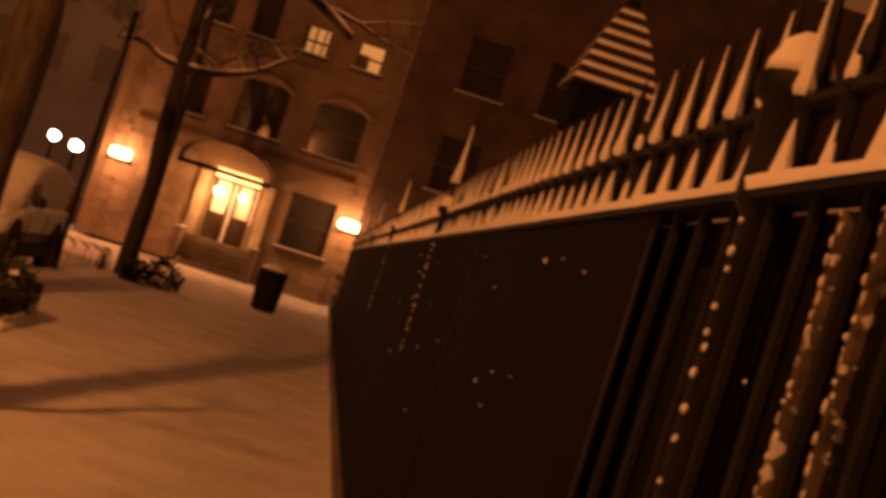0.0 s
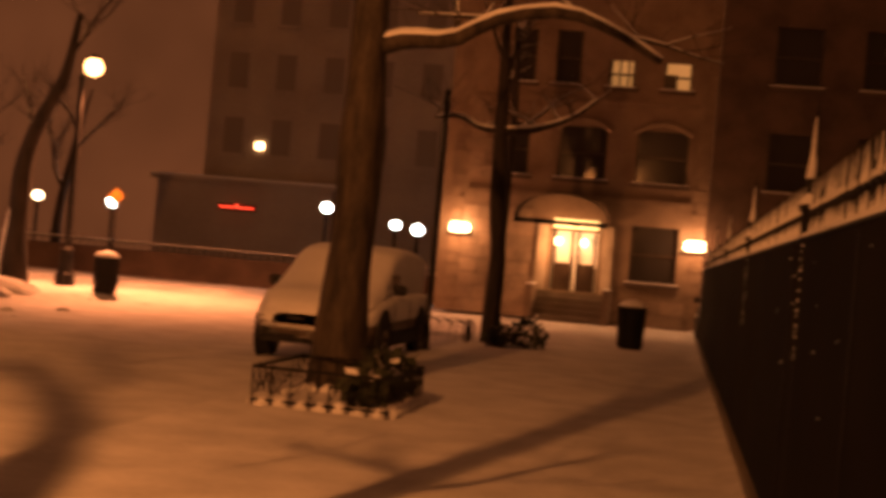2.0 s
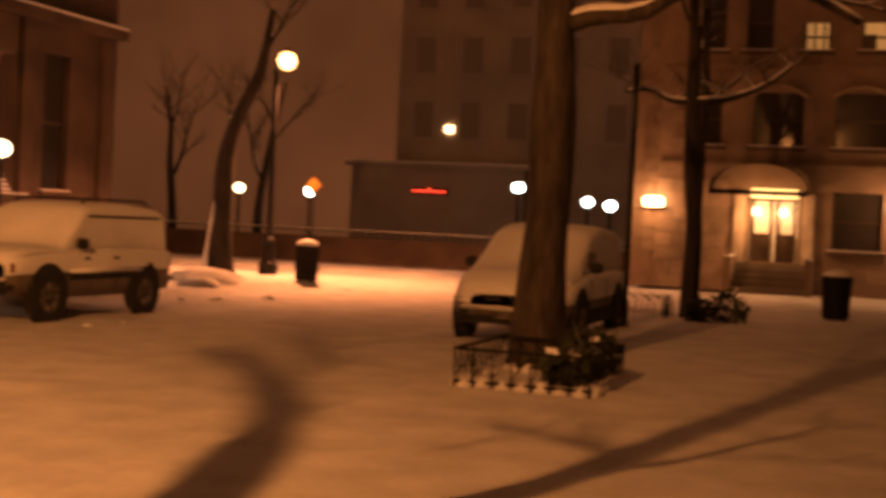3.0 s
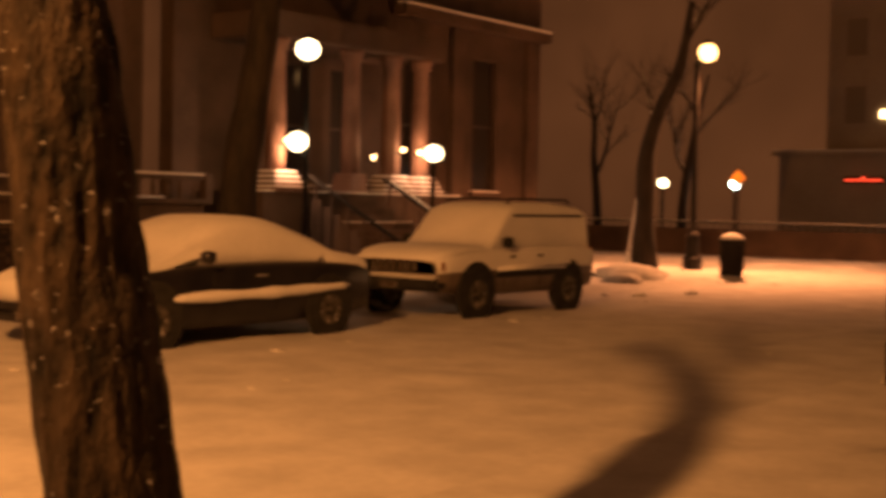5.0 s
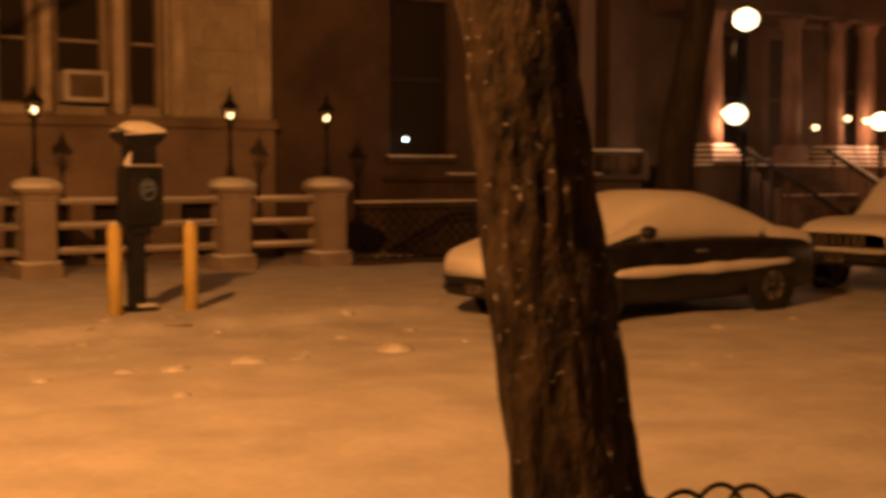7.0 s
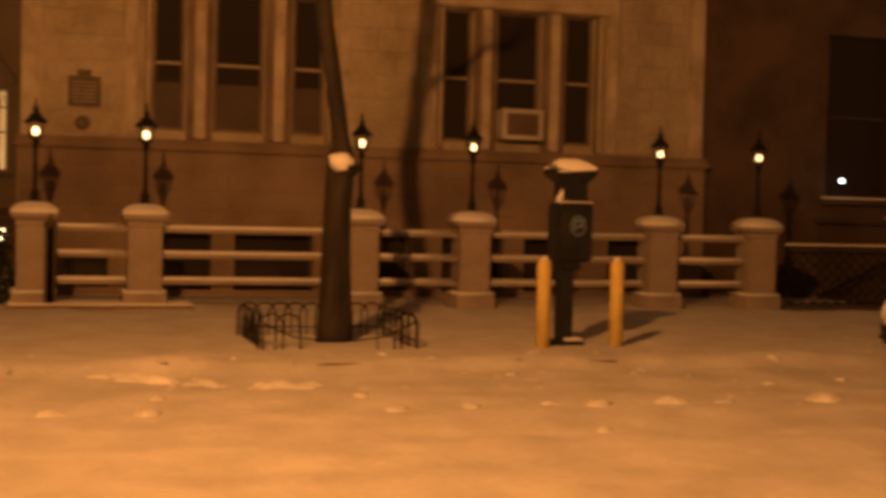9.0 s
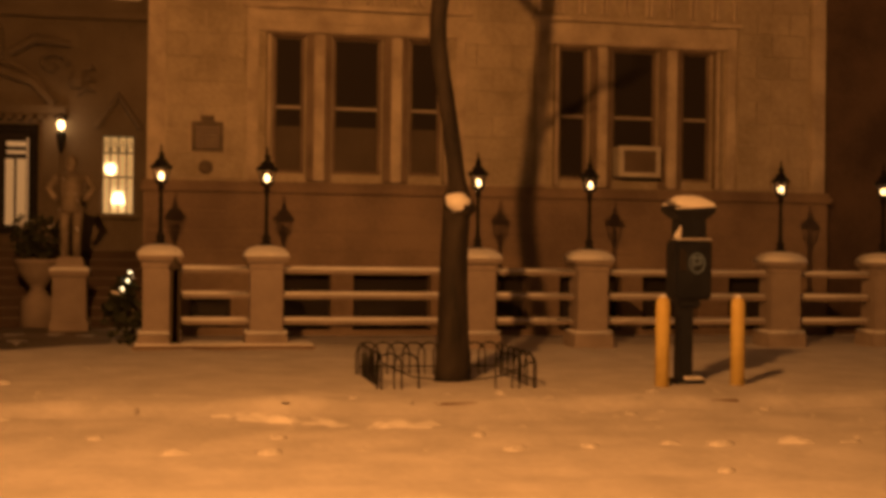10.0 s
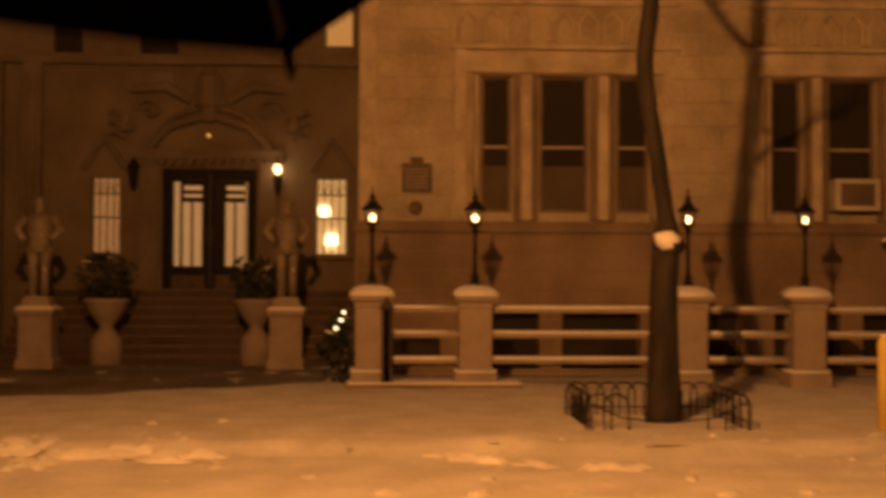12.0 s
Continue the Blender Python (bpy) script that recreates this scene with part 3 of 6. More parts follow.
def build_stone_house():
    groups = [(1.49, 4.8), (6.72, 10.02)]
    panes = [(1.65, 2.2), (2.7, 3.57), (4.08, 4.66), (6.87, 7.42), (7.9, 8.76), (9.26, 9.83)]
    holes = [(a, b, 2.86, 5.3) for a, b in panes]
    wall("wall_stone_house", "x", CX, (-0.5, 12.15), 12.0, holes, LIMESTONE, 0.5, "pale limestone facade with tall windows", z0=2.62)
    house = thing("stone_house_front", (CX, 0, 0), "carved limestone front with sills, mullions and a brown base", "facade")
    house["kind"] = "structure"
    # base storey with its ledge
    low = [(0.25, 0.95, 0.15, 0.7), (1.75, 2.7, 0.1, 1.1), (3.1, 4.5, 0.1, 1.1), (5.1, 6.3, 0.1, 1.1), (6.9, 8.1, 0.1, 1.1), (8.5, 9.6, 0.1, 1.1), (10.2, 11.5, 0.1, 1.1)]
    wall("wall_base", "x", CX + 0.08, (-0.55, 12.2), 2.5, low, BASE_STONE, 0.5, "brown stone base wall with low dark openings", z0=0)
    for a, b, c, d in low:
        part("pane", B(-0.3, -0.28, a, b, c, d), GLASS, house, "dark basement window")
    part("ledge", B(-0.1, 0.2, -0.6, 12.25, 2.5, 2.62, bevel=0.03), BASE_STONE, house)
    part("ledge", B(-0.1, 0.13, -0.58, 12.22, 2.622, 2.7, bevel=0.02), BASE_STONE, house)
    for a, b in groups:
        # surrounds, mullions, lintel and carved panel over each group
        own = [p for p in panes if a < p[0] < b]
        edges = [(a, own[0][0]), (own[0][1], own[1][0]), (own[1][1], own[2][0]), (own[2][1], b)]
        for u0, u1 in edges:
            part("window_reveal", B(0.0, 0.07, u0 + 0.03, u1 - 0.03, 2.72, 5.34, bevel=0.015), DARK_SURROUND, house)
            g = (u1 - u0) * 0.31
            part("mullion", B(0.07, 0.16, u0 + g, u1 - g, 2.72, 5.3, bevel=0.02), STONE_TRIM, house)
        for u0, u1 in own:
            part("window_head", B(0.0, 0.06, u0 - 0.02, u1 + 0.02, 5.27, 5.338, bevel=0.01), DARK_SURROUND, house)
        part("lintel", B(0.0, 0.09, a - 0.12, b + 0.12, 5.34, 5.5, bevel=0.02), STONE_TRIM, house)
        part("lintel", B(0.0, 0.05, a - 0.2, b + 0.2, 5.504, 5.72, bevel=0.01), STONE_TRIM, house)
        part("string_course", B(0.0, 0.13, a - 0.4, b + 0.4, 5.76, 5.84, bevel=0.02), STONE_TRIM, house)
        for u0, u1 in ((a - 0.3, a - 0.1), (b + 0.1, b + 0.3)):
            part("pilaster", B(0.0, 0.06, u0, u1, 2.72, 5.76, bevel=0.015), STONE_TRIM, house)
        # carved blind tracery above
        m = 9
        for i in range(m):
            y0 = a - 0.3 + (b - a + 0.6) * i / m
            w = (b - a + 0.6) / m
            arch = [(0.03, y0 + 0.05, 5.9), (0.03, y0 + 0.05, 6.25), (0.03, y0 + w / 2, 6.45), (0.03, y0 + w - 0.05, 6.25), (0.03, y0 + w - 0.05, 5.9)]
            part("tracery", T(arch, [0.035] * 5, 6), STONE_TRIM, house)
        part("string_course", B(0.0, 0.12, a - 0.4, b + 0.4, 6.55, 6.66, bevel=0.02), STONE_TRIM, house)
    # corner pilasters
    for y in (-0.5, 11.85):
        part("pilaster", B(0.0, 0.05, y, y + 0.3, 2.7, 12, bevel=0.015), STONE_TRIM, house)
    for i, (a, b) in enumerate(panes):
        sash("window_%d" % (i + 1), house, a, b, 2.86, 5.3, CX, 0.7 if i < 3 else 0.0, 0.48)
    # course joints of the ashlar, shallow grooves shown by proud blocks
    blocks = []
    spans = [(-0.18, 1.15), (4.95, 6.4), (10.38, 11.8)]
    for row in range(9):
        z0 = 2.74 + row * 0.42
        for a, b in spans:
            off = 0.3 if row % 2 else 0.0
            y = a
            first = True
            while y < b - 0.05:
                e = min(b, y + (0.66 if not first or not off else 0.36))
                blocks.append((y + 0.009, e - 0.009, z0 + 0.009, z0 + 0.411))
                y, first = e, False
    for y0, y1, z0, z1 in blocks:
        part("stone", B(0.0, 0.022, y0, y1, z0, z1), LIMESTONE, house)
    # shallow courses of the base storey
    for row in range(4):
        part("base_course", B(0.08, 0.092, -0.52, 12.17, 1.16 + row * 0.34, 1.485 + row * 0.34), BASE_STONE, house)
    plaque = thing("wall_plaque", (CX + 0.02, 0.52, 0), "dark bronze tablet with a crest on the limestone wall", "plaque")
    pb = B(0, 0.04, -0.27, 0.27, 3.2, 3.72, bevel=0.01)
    box(pb, 0, 0.03, -0.12, 0.12, 3.724, 3.83, bevel=0.01)
    part("tablet", pb, BRONZE, plaque)
    for i in range(6):
        part("line_of_writing", B(0.04, 0.046, -0.2, 0.2, 3.28 + i * 0.065, 3.3 + i * 0.065), PILLAR_STONE, plaque)
    seal = thing("round_plaque", (CX + 0.02, 0.5, 2.93), "small round bronze plaque on the limestone wall", "plaque")
    disc = L([(0.12, 0), (0.12, 0.02), (0.09, 0.03)], 20)
    bmesh.ops.rotate(disc, verts=disc.verts, matrix=Matrix.Rotation(math.pi / 2, 3, "Y"))
    part("disc", disc, BRONZE, seal)
    ac = thing("air_conditioner", (CX, 8.33, 2.92), "cream window air conditioner in the sash window", "air conditioner")
    part("body", B(-0.1, 0.3, -0.4, 0.4, 0.0, 0.56, bevel=0.02), PLASTIC, ac)
    part("grille_panel", B(0.3, 0.312, -0.31, 0.31, 0.08, 0.48), BLIND, ac, "dull brown grille")
    for i in range(9):
        part("slat", B(0.312, 0.322, -0.31, 0.31, 0.1 + i * 0.042, 0.115 + i * 0.042), BASE_STONE, ac)
    for a, b, c, d in ((-0.4, -0.31, 0, 0.56), (0.31, 0.4, 0, 0.56), (-0.31, 0.31, 0, 0.08), (-0.31, 0.31, 0.48, 0.56)):
        part("bezel", B(0.3, 0.335, a, b, c, d, bevel=0.008), PLASTIC, ac)
    # roof and closed sides behind
    part("roof", B(-9, 0.3, -0.5, 12.15, 12, 12.3), BASE_STONE, house)


build_stone_house()

# ---- pillars, rails and lamp posts before the stone house ----
PX = -20.6
PILLARS = (-0.23, 1.37, 4.72, 6.58, 9.92, 11.8)


def build_pillar():
    p = thing("gate_pillar", (PX, PILLARS[0], 0), "square brown stone pillar with a snow-heaped cap", "pillar", "pillars of the forecourt fence")
    part("plinth", L([(0.32, -0.1), (0.32, 0.2), (0.28, 0.25)], square=True), PILLAR_STONE, p)
    part("shaft", L([(0.25, 0.25), (0.25, 1.22), (0.27, 1.24), (0.27, 1.28), (0.25, 1.3)], square=True), PILLAR_STONE, p)
    part("capital", L([(0.26, 1.3), (0.33, 1.36), (0.33, 1.42), (0.24, 1.47), (0.05, 1.5)], square=True), PILLAR_STONE, p)
    bm = bmesh.new()
    lathe(bm, [(0.345, 1.4), (0.345, 1.44), (0.3, 1.52), (0.2, 1.57), (0.05, 1.59)], square=True)
    bmesh.ops.bevel(bm, geom=bm.edges[:], offset=0.03, segments=2, affect="EDGES")
    part("cap_snow", bm, SNOW, p, "thick snow on the cap", smooth=True)
    sn = bmesh.new()
    for s in (1, -1):
        box(sn, 0.25 if s > 0 else -0.33, 0.33 if s > 0 else -0.25, -0.32, 0.32, 0.23, 0.28, bevel=0.015)
        box(sn, -0.25, 0.25, 0.25 if s > 0 else -0.33, 0.33 if s > 0 else -0.25, 0.23, 0.28, bevel=0.015)
    part("plinth_snow", sn, SNOW, p, "snow on the plinth", smooth=True)
    return p


def build_lantern():
    l = thing("lantern_post", (PX, PILLARS[0], 1.57), "black iron lantern post with a lit bulb, standing on a pillar", "lamp", "lantern posts of the forecourt")
    part("post", L([(0.1, -0.04), (0.1, 0.03), (0.05, 0.07), (0.075, 0.12), (0.035, 0.2), (0.03, 0.5), (0.04, 0.53), (0.03, 0.56), (0.028, 0.82), (0.05, 0.85), (0.05, 0.9), (0.03, 0.93)], 10), IRON, l, smooth=True)
    part("cage_base", L([(0.03, 0.92), (0.085, 0.94), (0.09, 0.965)], 6), IRON, l)
    for i in range(6):
        a = 2 * math.pi * (i + 0.5) / 6
        part("cage_bar", T([(0.085 * math.cos(a), 0.085 * math.sin(a), 0.96), (0.135 * math.cos(a), 0.135 * math.sin(a), 1.2)], [0.012, 0.012], 5), IRON, l)
    part("hood", L([(0.165, 1.17), (0.17, 1.2), (0.1, 1.26), (0.085, 1.3), (0.05, 1.32), (0.04, 1.37), (0.055, 1.385), (0.02, 1.42), (0.014, 1.5), (0.004, 1.55)], 6), IRON, l)
    part("candle", L([(0.016, 0.96), (0.016, 1.0)], 8), PLASTIC, l)
    part("bulb", L([(0.012, 1.0), (0.036, 1.02), (0.044, 1.05), (0.034, 1.085), (0.012, 1.11)], 10), FLAME, l, "glowing bulb", smooth=True)
    return l


pillar, lantern = build_pillar(), build_lantern()
for y in PILLARS[1:]:
    copy_thing(pillar, pose(PX, y, 0))
    copy_thing(lantern, pose(PX, y, 1.57))
for y in PILLARS:
    point_lamp("lantern_light", (PX + 0.02, y, 2.63), 6, (1.0, 0.55, 0.2), 0.05)


def build_rails():
    for k, (a, b) in enumerate(zip(PILLARS, PILLARS[1:])):
        r = thing("forecourt_rail", (PX, 0, 0), "three brown wooden rails with snow along their tops", "railing", "rails between the pillars")
        for z in (0.36, 0.76, 1.15):
            part("rail", B(-0.05, 0.05, a + 0.25, b - 0.25, z, z + 0.055, bevel=0.01), PILLAR_STONE, r)
            bm = B(-0.06, 0.068, a + 0.25, b - 0.25, z + 0.03, z + 0.115, bevel=0.03)
            part("rail_snow", bm, SNOW, r, smooth=True)
    sill = thing("pillar_step", (PX, 0, 0), "low stone step under the first pillars with a snow edge", "step")
    part("slab", B(-0.35, 0.42, -0.62, 2.1, -0.08, 0.06, bevel=0.02), BASE_STONE, sill)
    part("slab_snow", B(-0.33, 0.4, -0.6, 2.08, 0.056, 0.09, bevel=0.015), SNOW, sill)


build_rails()

# ---- entrance house with steps, statues and planters ----
EX = -28.0


def build_entrance():
    holes = [(-4.72, -2.75, 1.43, 3.98), (-6.2, -5.6, 2.2, 3.78), (-1.5, -0.85, 2.2, 3.78), (-1.3, -0.75, 6.6, 8.4), (-2.4, -1.8, 6.6, 8.4), (-5.2, -4.4, 6.4, 8.4), (-7.0, -6.4, 6.4, 8.4)]
    wall("wall_entrance", "x", EX, (-16, -0.4), 12, holes, GREY_STONE, 0.5, "dark grey stone entrance front with carved door surround")
    wall("wall_return", "y", -0.52, (EX, CX - 0.5), 12, [], LIMESTONE, 0.12, "plain side wall of the stone house")
    front = thing("entrance_front", (EX, 0, 0), "carved stone door surround and window hoods", "facade")
    front["kind"] = "structure"
    for y in (-5.15, -2.68):
        part("pilaster", B(0, 0.12, y, y + 0.36, 1.43, 4.15, bevel=0.02), GREY_STONE, front)
    part("lintel", B(0, 0.18, -5.25, -2.2, 4.15, 4.38, bevel=0.03), GREY_STONE, front)
    part("door_hood", T([(0.08, -5.0, 4.4), (0.1, -4.6, 4.85), (0.1, -3.74, 5.1), (0.1, -2.9, 4.85), (0.08, -2.45, 4.4)], [0.1] * 5, 8), GREY_STONE, front)
    part("carved_panel", L([(0.1, 5.1), (0.34, 5.3), (0.3, 5.9), (0.12, 6.1)], 8, (0.0, -3.74, 0)), GREY_STONE, front)
    for s in (-1, 1):
        part("scroll", T([(0.08, -3.74 + s * 0.4, 5.4), (0.12, -3.74 + s * 0.9, 5.7), (0.1, -3.74 + s * 1.6, 5.62)], [0.09, 0.12, 0.06], 8), GREY_STONE, front)
    for y in (-5.9, -1.17):
        part("window_hood", T([(0.05, y - 0.45, 3.95), (0.08, y, 4.6), (0.05, y + 0.45, 3.95)], [0.07, 0.09, 0.07], 6), GREY_STONE, front)
        part("window_sill", B(0, 0.14, y - 0.45, y + 0.45, 2.08, 2.18, bevel=0.015), GREY_STONE, front)
    part("cornice", B(0, 0.2, -16, -0.5, 6.15, 6.3, bevel=0.03), GREY_STONE, front)
    # carving round the door: arched band, keystone, scrolled panels, dentils and bosses
    part("arch_band", T([(0.06, -3.735 + 1.15 * math.cos(a), 4.4 + 0.85 * math.sin(a)) for a in [math.pi * k / 16 for k in range(17)]], [0.06] * 17, 6), GREY_STONE, front)
    part("keystone", B(0, 0.26, -3.86, -3.61, 4.95, 5.42, bevel=0.03), GREY_STONE, front)
    for k in range(15):
        part("dentil", B(0.0, 0.24, -5.15 + k * 0.2, -5.05 + k * 0.2, 4.05, 4.15), GREY_STONE, front)
    for s in (-1, 1):
        c = -3.735 + s * 1.25
        part("carved_panel", B(0, 0.08, c - 0.5, c + 0.5, 5.55, 6.0, bevel=0.03), GREY_STONE, front)
        turn = [(0.12, c + (0.32 - 0.03 * k) * math.cos(k * 0.8) * s, 5.2 + (0.26 - 0.024 * k) * math.sin(k * 0.8)) for k in range(11)]
        part("scroll", T(turn, [0.05] * 11, 6), GREY_STONE, front)
        part("boss", L([(0.16, -0.16), (0.2, 0), (0.14, 0.18)], 8, (0.06, -3.735 + s * 1.75, 4.9)), GREY_STONE, front)
        for k in range(3):
            part("leaf_carving", T([(0.06, c + s * 0.5, 4.6 + k * 0.22), (0.14, c + s * (0.68 + 0.05 * k), 4.74 + k * 0.22), (0.05, c + s * 0.86, 4.66 + k * 0.22)], [0.04, 0.07, 0.02], 6), GREY_STONE, front)
    for y in (-8.35, -8.05, -7.55, -7.25):
        part("flute", T([(0.22, y, 0.4), (0.22, y, 5.9)], [0.07, 0.07], 8), GREY_STONE, front)
    amber = thing("door_lamp", (EX + 0.2, -3.735, 4.66), "tiny amber lamp over the entrance door", "lamp")
    part("bulb", L([(0.01, -0.05), (0.045, 0), (0.01, 0.05)], 8), AMBER_GLOW, amber)
    part("bracket", T([(-0.15, 0, 0.07), (0, 0, 0.06)], [0.015] * 2, 5), IRON, amber)
    for y in (-8.4, -7.6):
        part("pilaster", B(0, 0.2, y, y + 0.4, 0, 6.15, bevel=0.02), GREY_STONE, front)
    # double door
    d = thing("door_1", (EX, -3.735, 1.43), "dark double door with tall lit glass panels", "door")
    d["kind"] = "structure"
    for a, b in ((-0.98, -0.9), (0.9, 0.98)):
        part("door_frame", B(-0.2, -0.05, a, b, 0, 2.55), IRON, d)
    part("door_frame", B(-0.2, -0.05, -0.9, 0.9, 2.45, 2.55), IRON, d)
    for s in (-1, 1):
        leaf = new("door_leaf")
        leaf.parent = d
        o = 0.45 * s
        part("stile", B(-0.16, -0.1, o - 0.44, o - 0.34, 0, 2.44), IRON, leaf)
        part("stile", B(-0.16, -0.1, o + 0.34, o + 0.44, 0, 2.44), IRON, leaf)
        part("rail", B(-0.16, -0.1, o - 0.34, o + 0.34, 0.32, 0.44), IRON, leaf)
        part("kick_panel", B(-0.15, -0.12, o - 0.34, o + 0.34, 0, 0.32), BRONZE, leaf, "dull brass kick panel")
        part("rail", B(-0.16, -0.1, o - 0.34, o + 0.34, 2.36, 2.44), IRON, leaf)
        part("pane", B(-0.14, -0.13, o - 0.34, o + 0.34, 0.44, 2.36), GLASS, leaf)
        for u0, u1, z0, z1 in ((-0.3, -0.18, 0.5, 2.28), (-0.12, 0.05, 0.5, 1.85), (0.1, 0.28, 0.5, 1.85), (-0.1, 0.28, 1.95, 2.02), (-0.1, 0.28, 2.1, 2.2)):
            if s > 0:
                u0, u1 = (u0, u1) if u0 > -0.15 else (0.3, 0.33)
            part("curtain_panel", B(-0.129, -0.125, o + u0, o + u1, z0, z1), LIT_DOOR, leaf, "pale curtain lit from inside")
        part("handle", T([(-0.08, o - 0.38 * s, 1.0), (-0.05, o - 0.38 * s, 1.05), (-0.05, o - 0.38 * s, 1.25), (-0.08, o - 0.38 * s, 1.3)], [0.012] * 4, 6), BRONZE, leaf)
    # side windows with lead tracery
    for i, (a, b, m) in enumerate(((-6.2, -5.6, LIT_FAINT), (-1.5, -0.85, LIT_ROOM))):
        w = thing("window_%d" % (i + 20), (EX, (a + b) / 2, 2.2), "narrow leaded window with warm light inside", "window")
        w["kind"] = "structure"
        k = (b - a) / 2
        part("pane", B(-0.2, -0.19, -k, k, 0, 1.58), m, w)
        for u in (-k / 2, 0, k / 2):
            part("lead_bar", B(-0.185, -0.17, u - 0.012, u + 0.012, 0, 1.58), IRON, w)
        for z in (0.75, 1.25):
            part("lead_bar", B(-0.186, -0.171, -k, k, z - 0.015, z + 0.015), IRON, w)
        for u in (-0.75, -0.25, 0.25, 0.75):
            part("tracery", T([(-0.17, k * u - k / 4, 1.25), (-0.17, k * u, 1.5), (-0.17, k * u + k / 4, 1.25)], [0.012] * 3, 5), IRON, w)
        for u in (-k - 0.03, k - 0.03):
            part("window_frame", B(-0.2, -0.1, u, u + 0.06, 0, 1.58), DOOR_WOOD, w)
        if i:
            part("lamp_shade", L([(0.13, 0.22), (0.08, 0.42)], 10, (-0.17, 0.0, 0)), FLAME, w, "small glowing table lamp")
            part("wall_light", L([(0.02, 0.8), (0.1, 0.87), (0.1, 0.97), (0.02, 1.02)], 10, (-0.17, -0.16, 0)), FLAME, w, "glowing globe")
    for i, (a, b, m) in enumerate(((-1.3, -0.75, LIT_DIM), (-2.4, -1.8, GLASS), (-5.2, -4.4, GLASS), (-7.0, -6.4, GLASS))):
        w = thing("window_%d" % (i + 30), (EX, (a + b) / 2, 6.5), "upper window of the entrance house", "window")
        w["kind"] = "structure"
        k = (b - a) / 2
        part("pane", B(-0.2, -0.19, -k, k, -0.1, 1.9), m, w)
        part("meeting_rail", B(-0.186, -0.15, -k, k, 0.9, 0.96), DOOR_WOOD, w)
    # steps
    for i in range(8):
        s = thing("stair_step", (EX, 0, 0), "dark stone step with a skin of snow on its tread", "step", "entrance steps")
        s["kind"] = "structure"
        x1 = 2.45 - i * 0.29
        part("tread", B(0.0, x1, -7.4, -0.62, -0.05 + i * 0.18 if i == 0 else i * 0.18, (i + 1) * 0.18 - 0.012, bevel=0.0), BROWNSTONE, s)
        part("tread_snow", B(x1 - 0.28, x1 - 0.06, -7.3, -0.7, (i + 1) * 0.18 - 0.012, (i + 1) * 0.18 + 0.004), SHADE_AND_SLUSH, s, "thin slush on the tread")
    lan = thing("wall_lantern", (EX + 0.15, -2.3, 3.75), "wall lantern with a bright bulb beside the door", "lamp")
    part("bracket", T([(-0.15, 0, 0.45), (0.0, 0, 0.5), (0.05, 0, 0.4)], [0.02] * 3, 6), IRON, lan)
    part("cage", L([(0.02, -0.35), (0.06, -0.2), (0.1, 0.05), (0.03, 0.08)], 6), IRON, lan)
    part("bulb", L([(0.02, 0.12), (0.06, 0.16), (0.075, 0.22), (0.05, 0.3), (0.02, 0.34)], 10), FLAME, lan, "glowing bulb", smooth=True)
    part("hood", L([(0.14, 0.34), (0.05, 0.42), (0.01, 0.48)], 6), IRON, lan)
    point_lamp("wall_lantern_light", (EX + 0.45, -2.3, 3.95), 5, (1.0, 0.5, 0.2), 0.08)
    lan2 = thing("wall_lantern", (EX + 0.15, -5.3, 3.5), "unlit iron wall lantern beside the door", "lamp")
    part("cage", L([(0.02, 0.0), (0.07, 0.1), (0.11, 0.45), (0.14, 0.5), (0.03, 0.66)], 6), IRON, lan2)
    part("bracket", T([(-0.15, 0, 0.6), (0, 0, 0.68)], [0.02] * 2, 6), IRON, lan2)


build_entrance()


def statue(at, turn, label):
    """A standing figure in one plain mesh."""
    bm = bmesh.new()
    for s in (-1, 1):
        tube(bm, [(0, s * 0.1, 0), (0.02, s * 0.11, 0.45), (0, s * 0.12, 0.9)], [0.08, 0.085, 0.12], 10)
        tube(bm, [(0, s * 0.24, 1.45), (0.05, s * 0.4, 1.22), (0.16, s * 0.24, 1.02)], [0.085, 0.07, 0.055], 8)
    tube(bm, [(0, 0, 0.8), (0, 0, 1.0), (0, 0, 1.25), (0, 0, 1.45), (0, 0, 1.53)], [0.2, 0.18, 0.22, 0.24, 0.1], 12)
    tube(bm, [(0.0, 0, 1.5), (0.02, 0, 1.58), (0.02, 0, 1.68), (0.02, 0, 1.78), (0.02, 0, 1.83)], [0.07, 0.09, 0.115, 0.1, 0.03], 12)
    ob = part("statue", bm, STATUE_STONE, smooth=True)
    ob.matrix_basis = pose(*at, 0, 0, turn)
    return tagged(ob, label, "statue", "statues by the entrance")


def pedestal(at):
    p = thing("statue_pedestal", at, "stone pedestal with a snow-topped cap, carrying a statue", "pedestal", "statue pedestals")
    part("shaft", L([(0.34, -0.2), (0.34, 0.15), (0.3, 0.2), (0.29, 0.95), (0.34, 1.02), (0.34, 1.1), (0.22, 1.14)], square=True), PILLAR_STONE, p)
    part("cap", L([(0.26, 1.12), (0.24, 1.24), (0.2, 1.33)], square=True), PILLAR_STONE, p)
    part("cap_snow", L([(0.35, 1.09), (0.33, 1.13), (0.27, 1.16)], square=True), SNOW, p)


for y in (-6.4, -1.85):
    pedestal((-24.7, y, 0))
    statue((-24.7, y, 1.33), 0, "grey weathered standing statue with snow on its shoulders, on a pedestal")


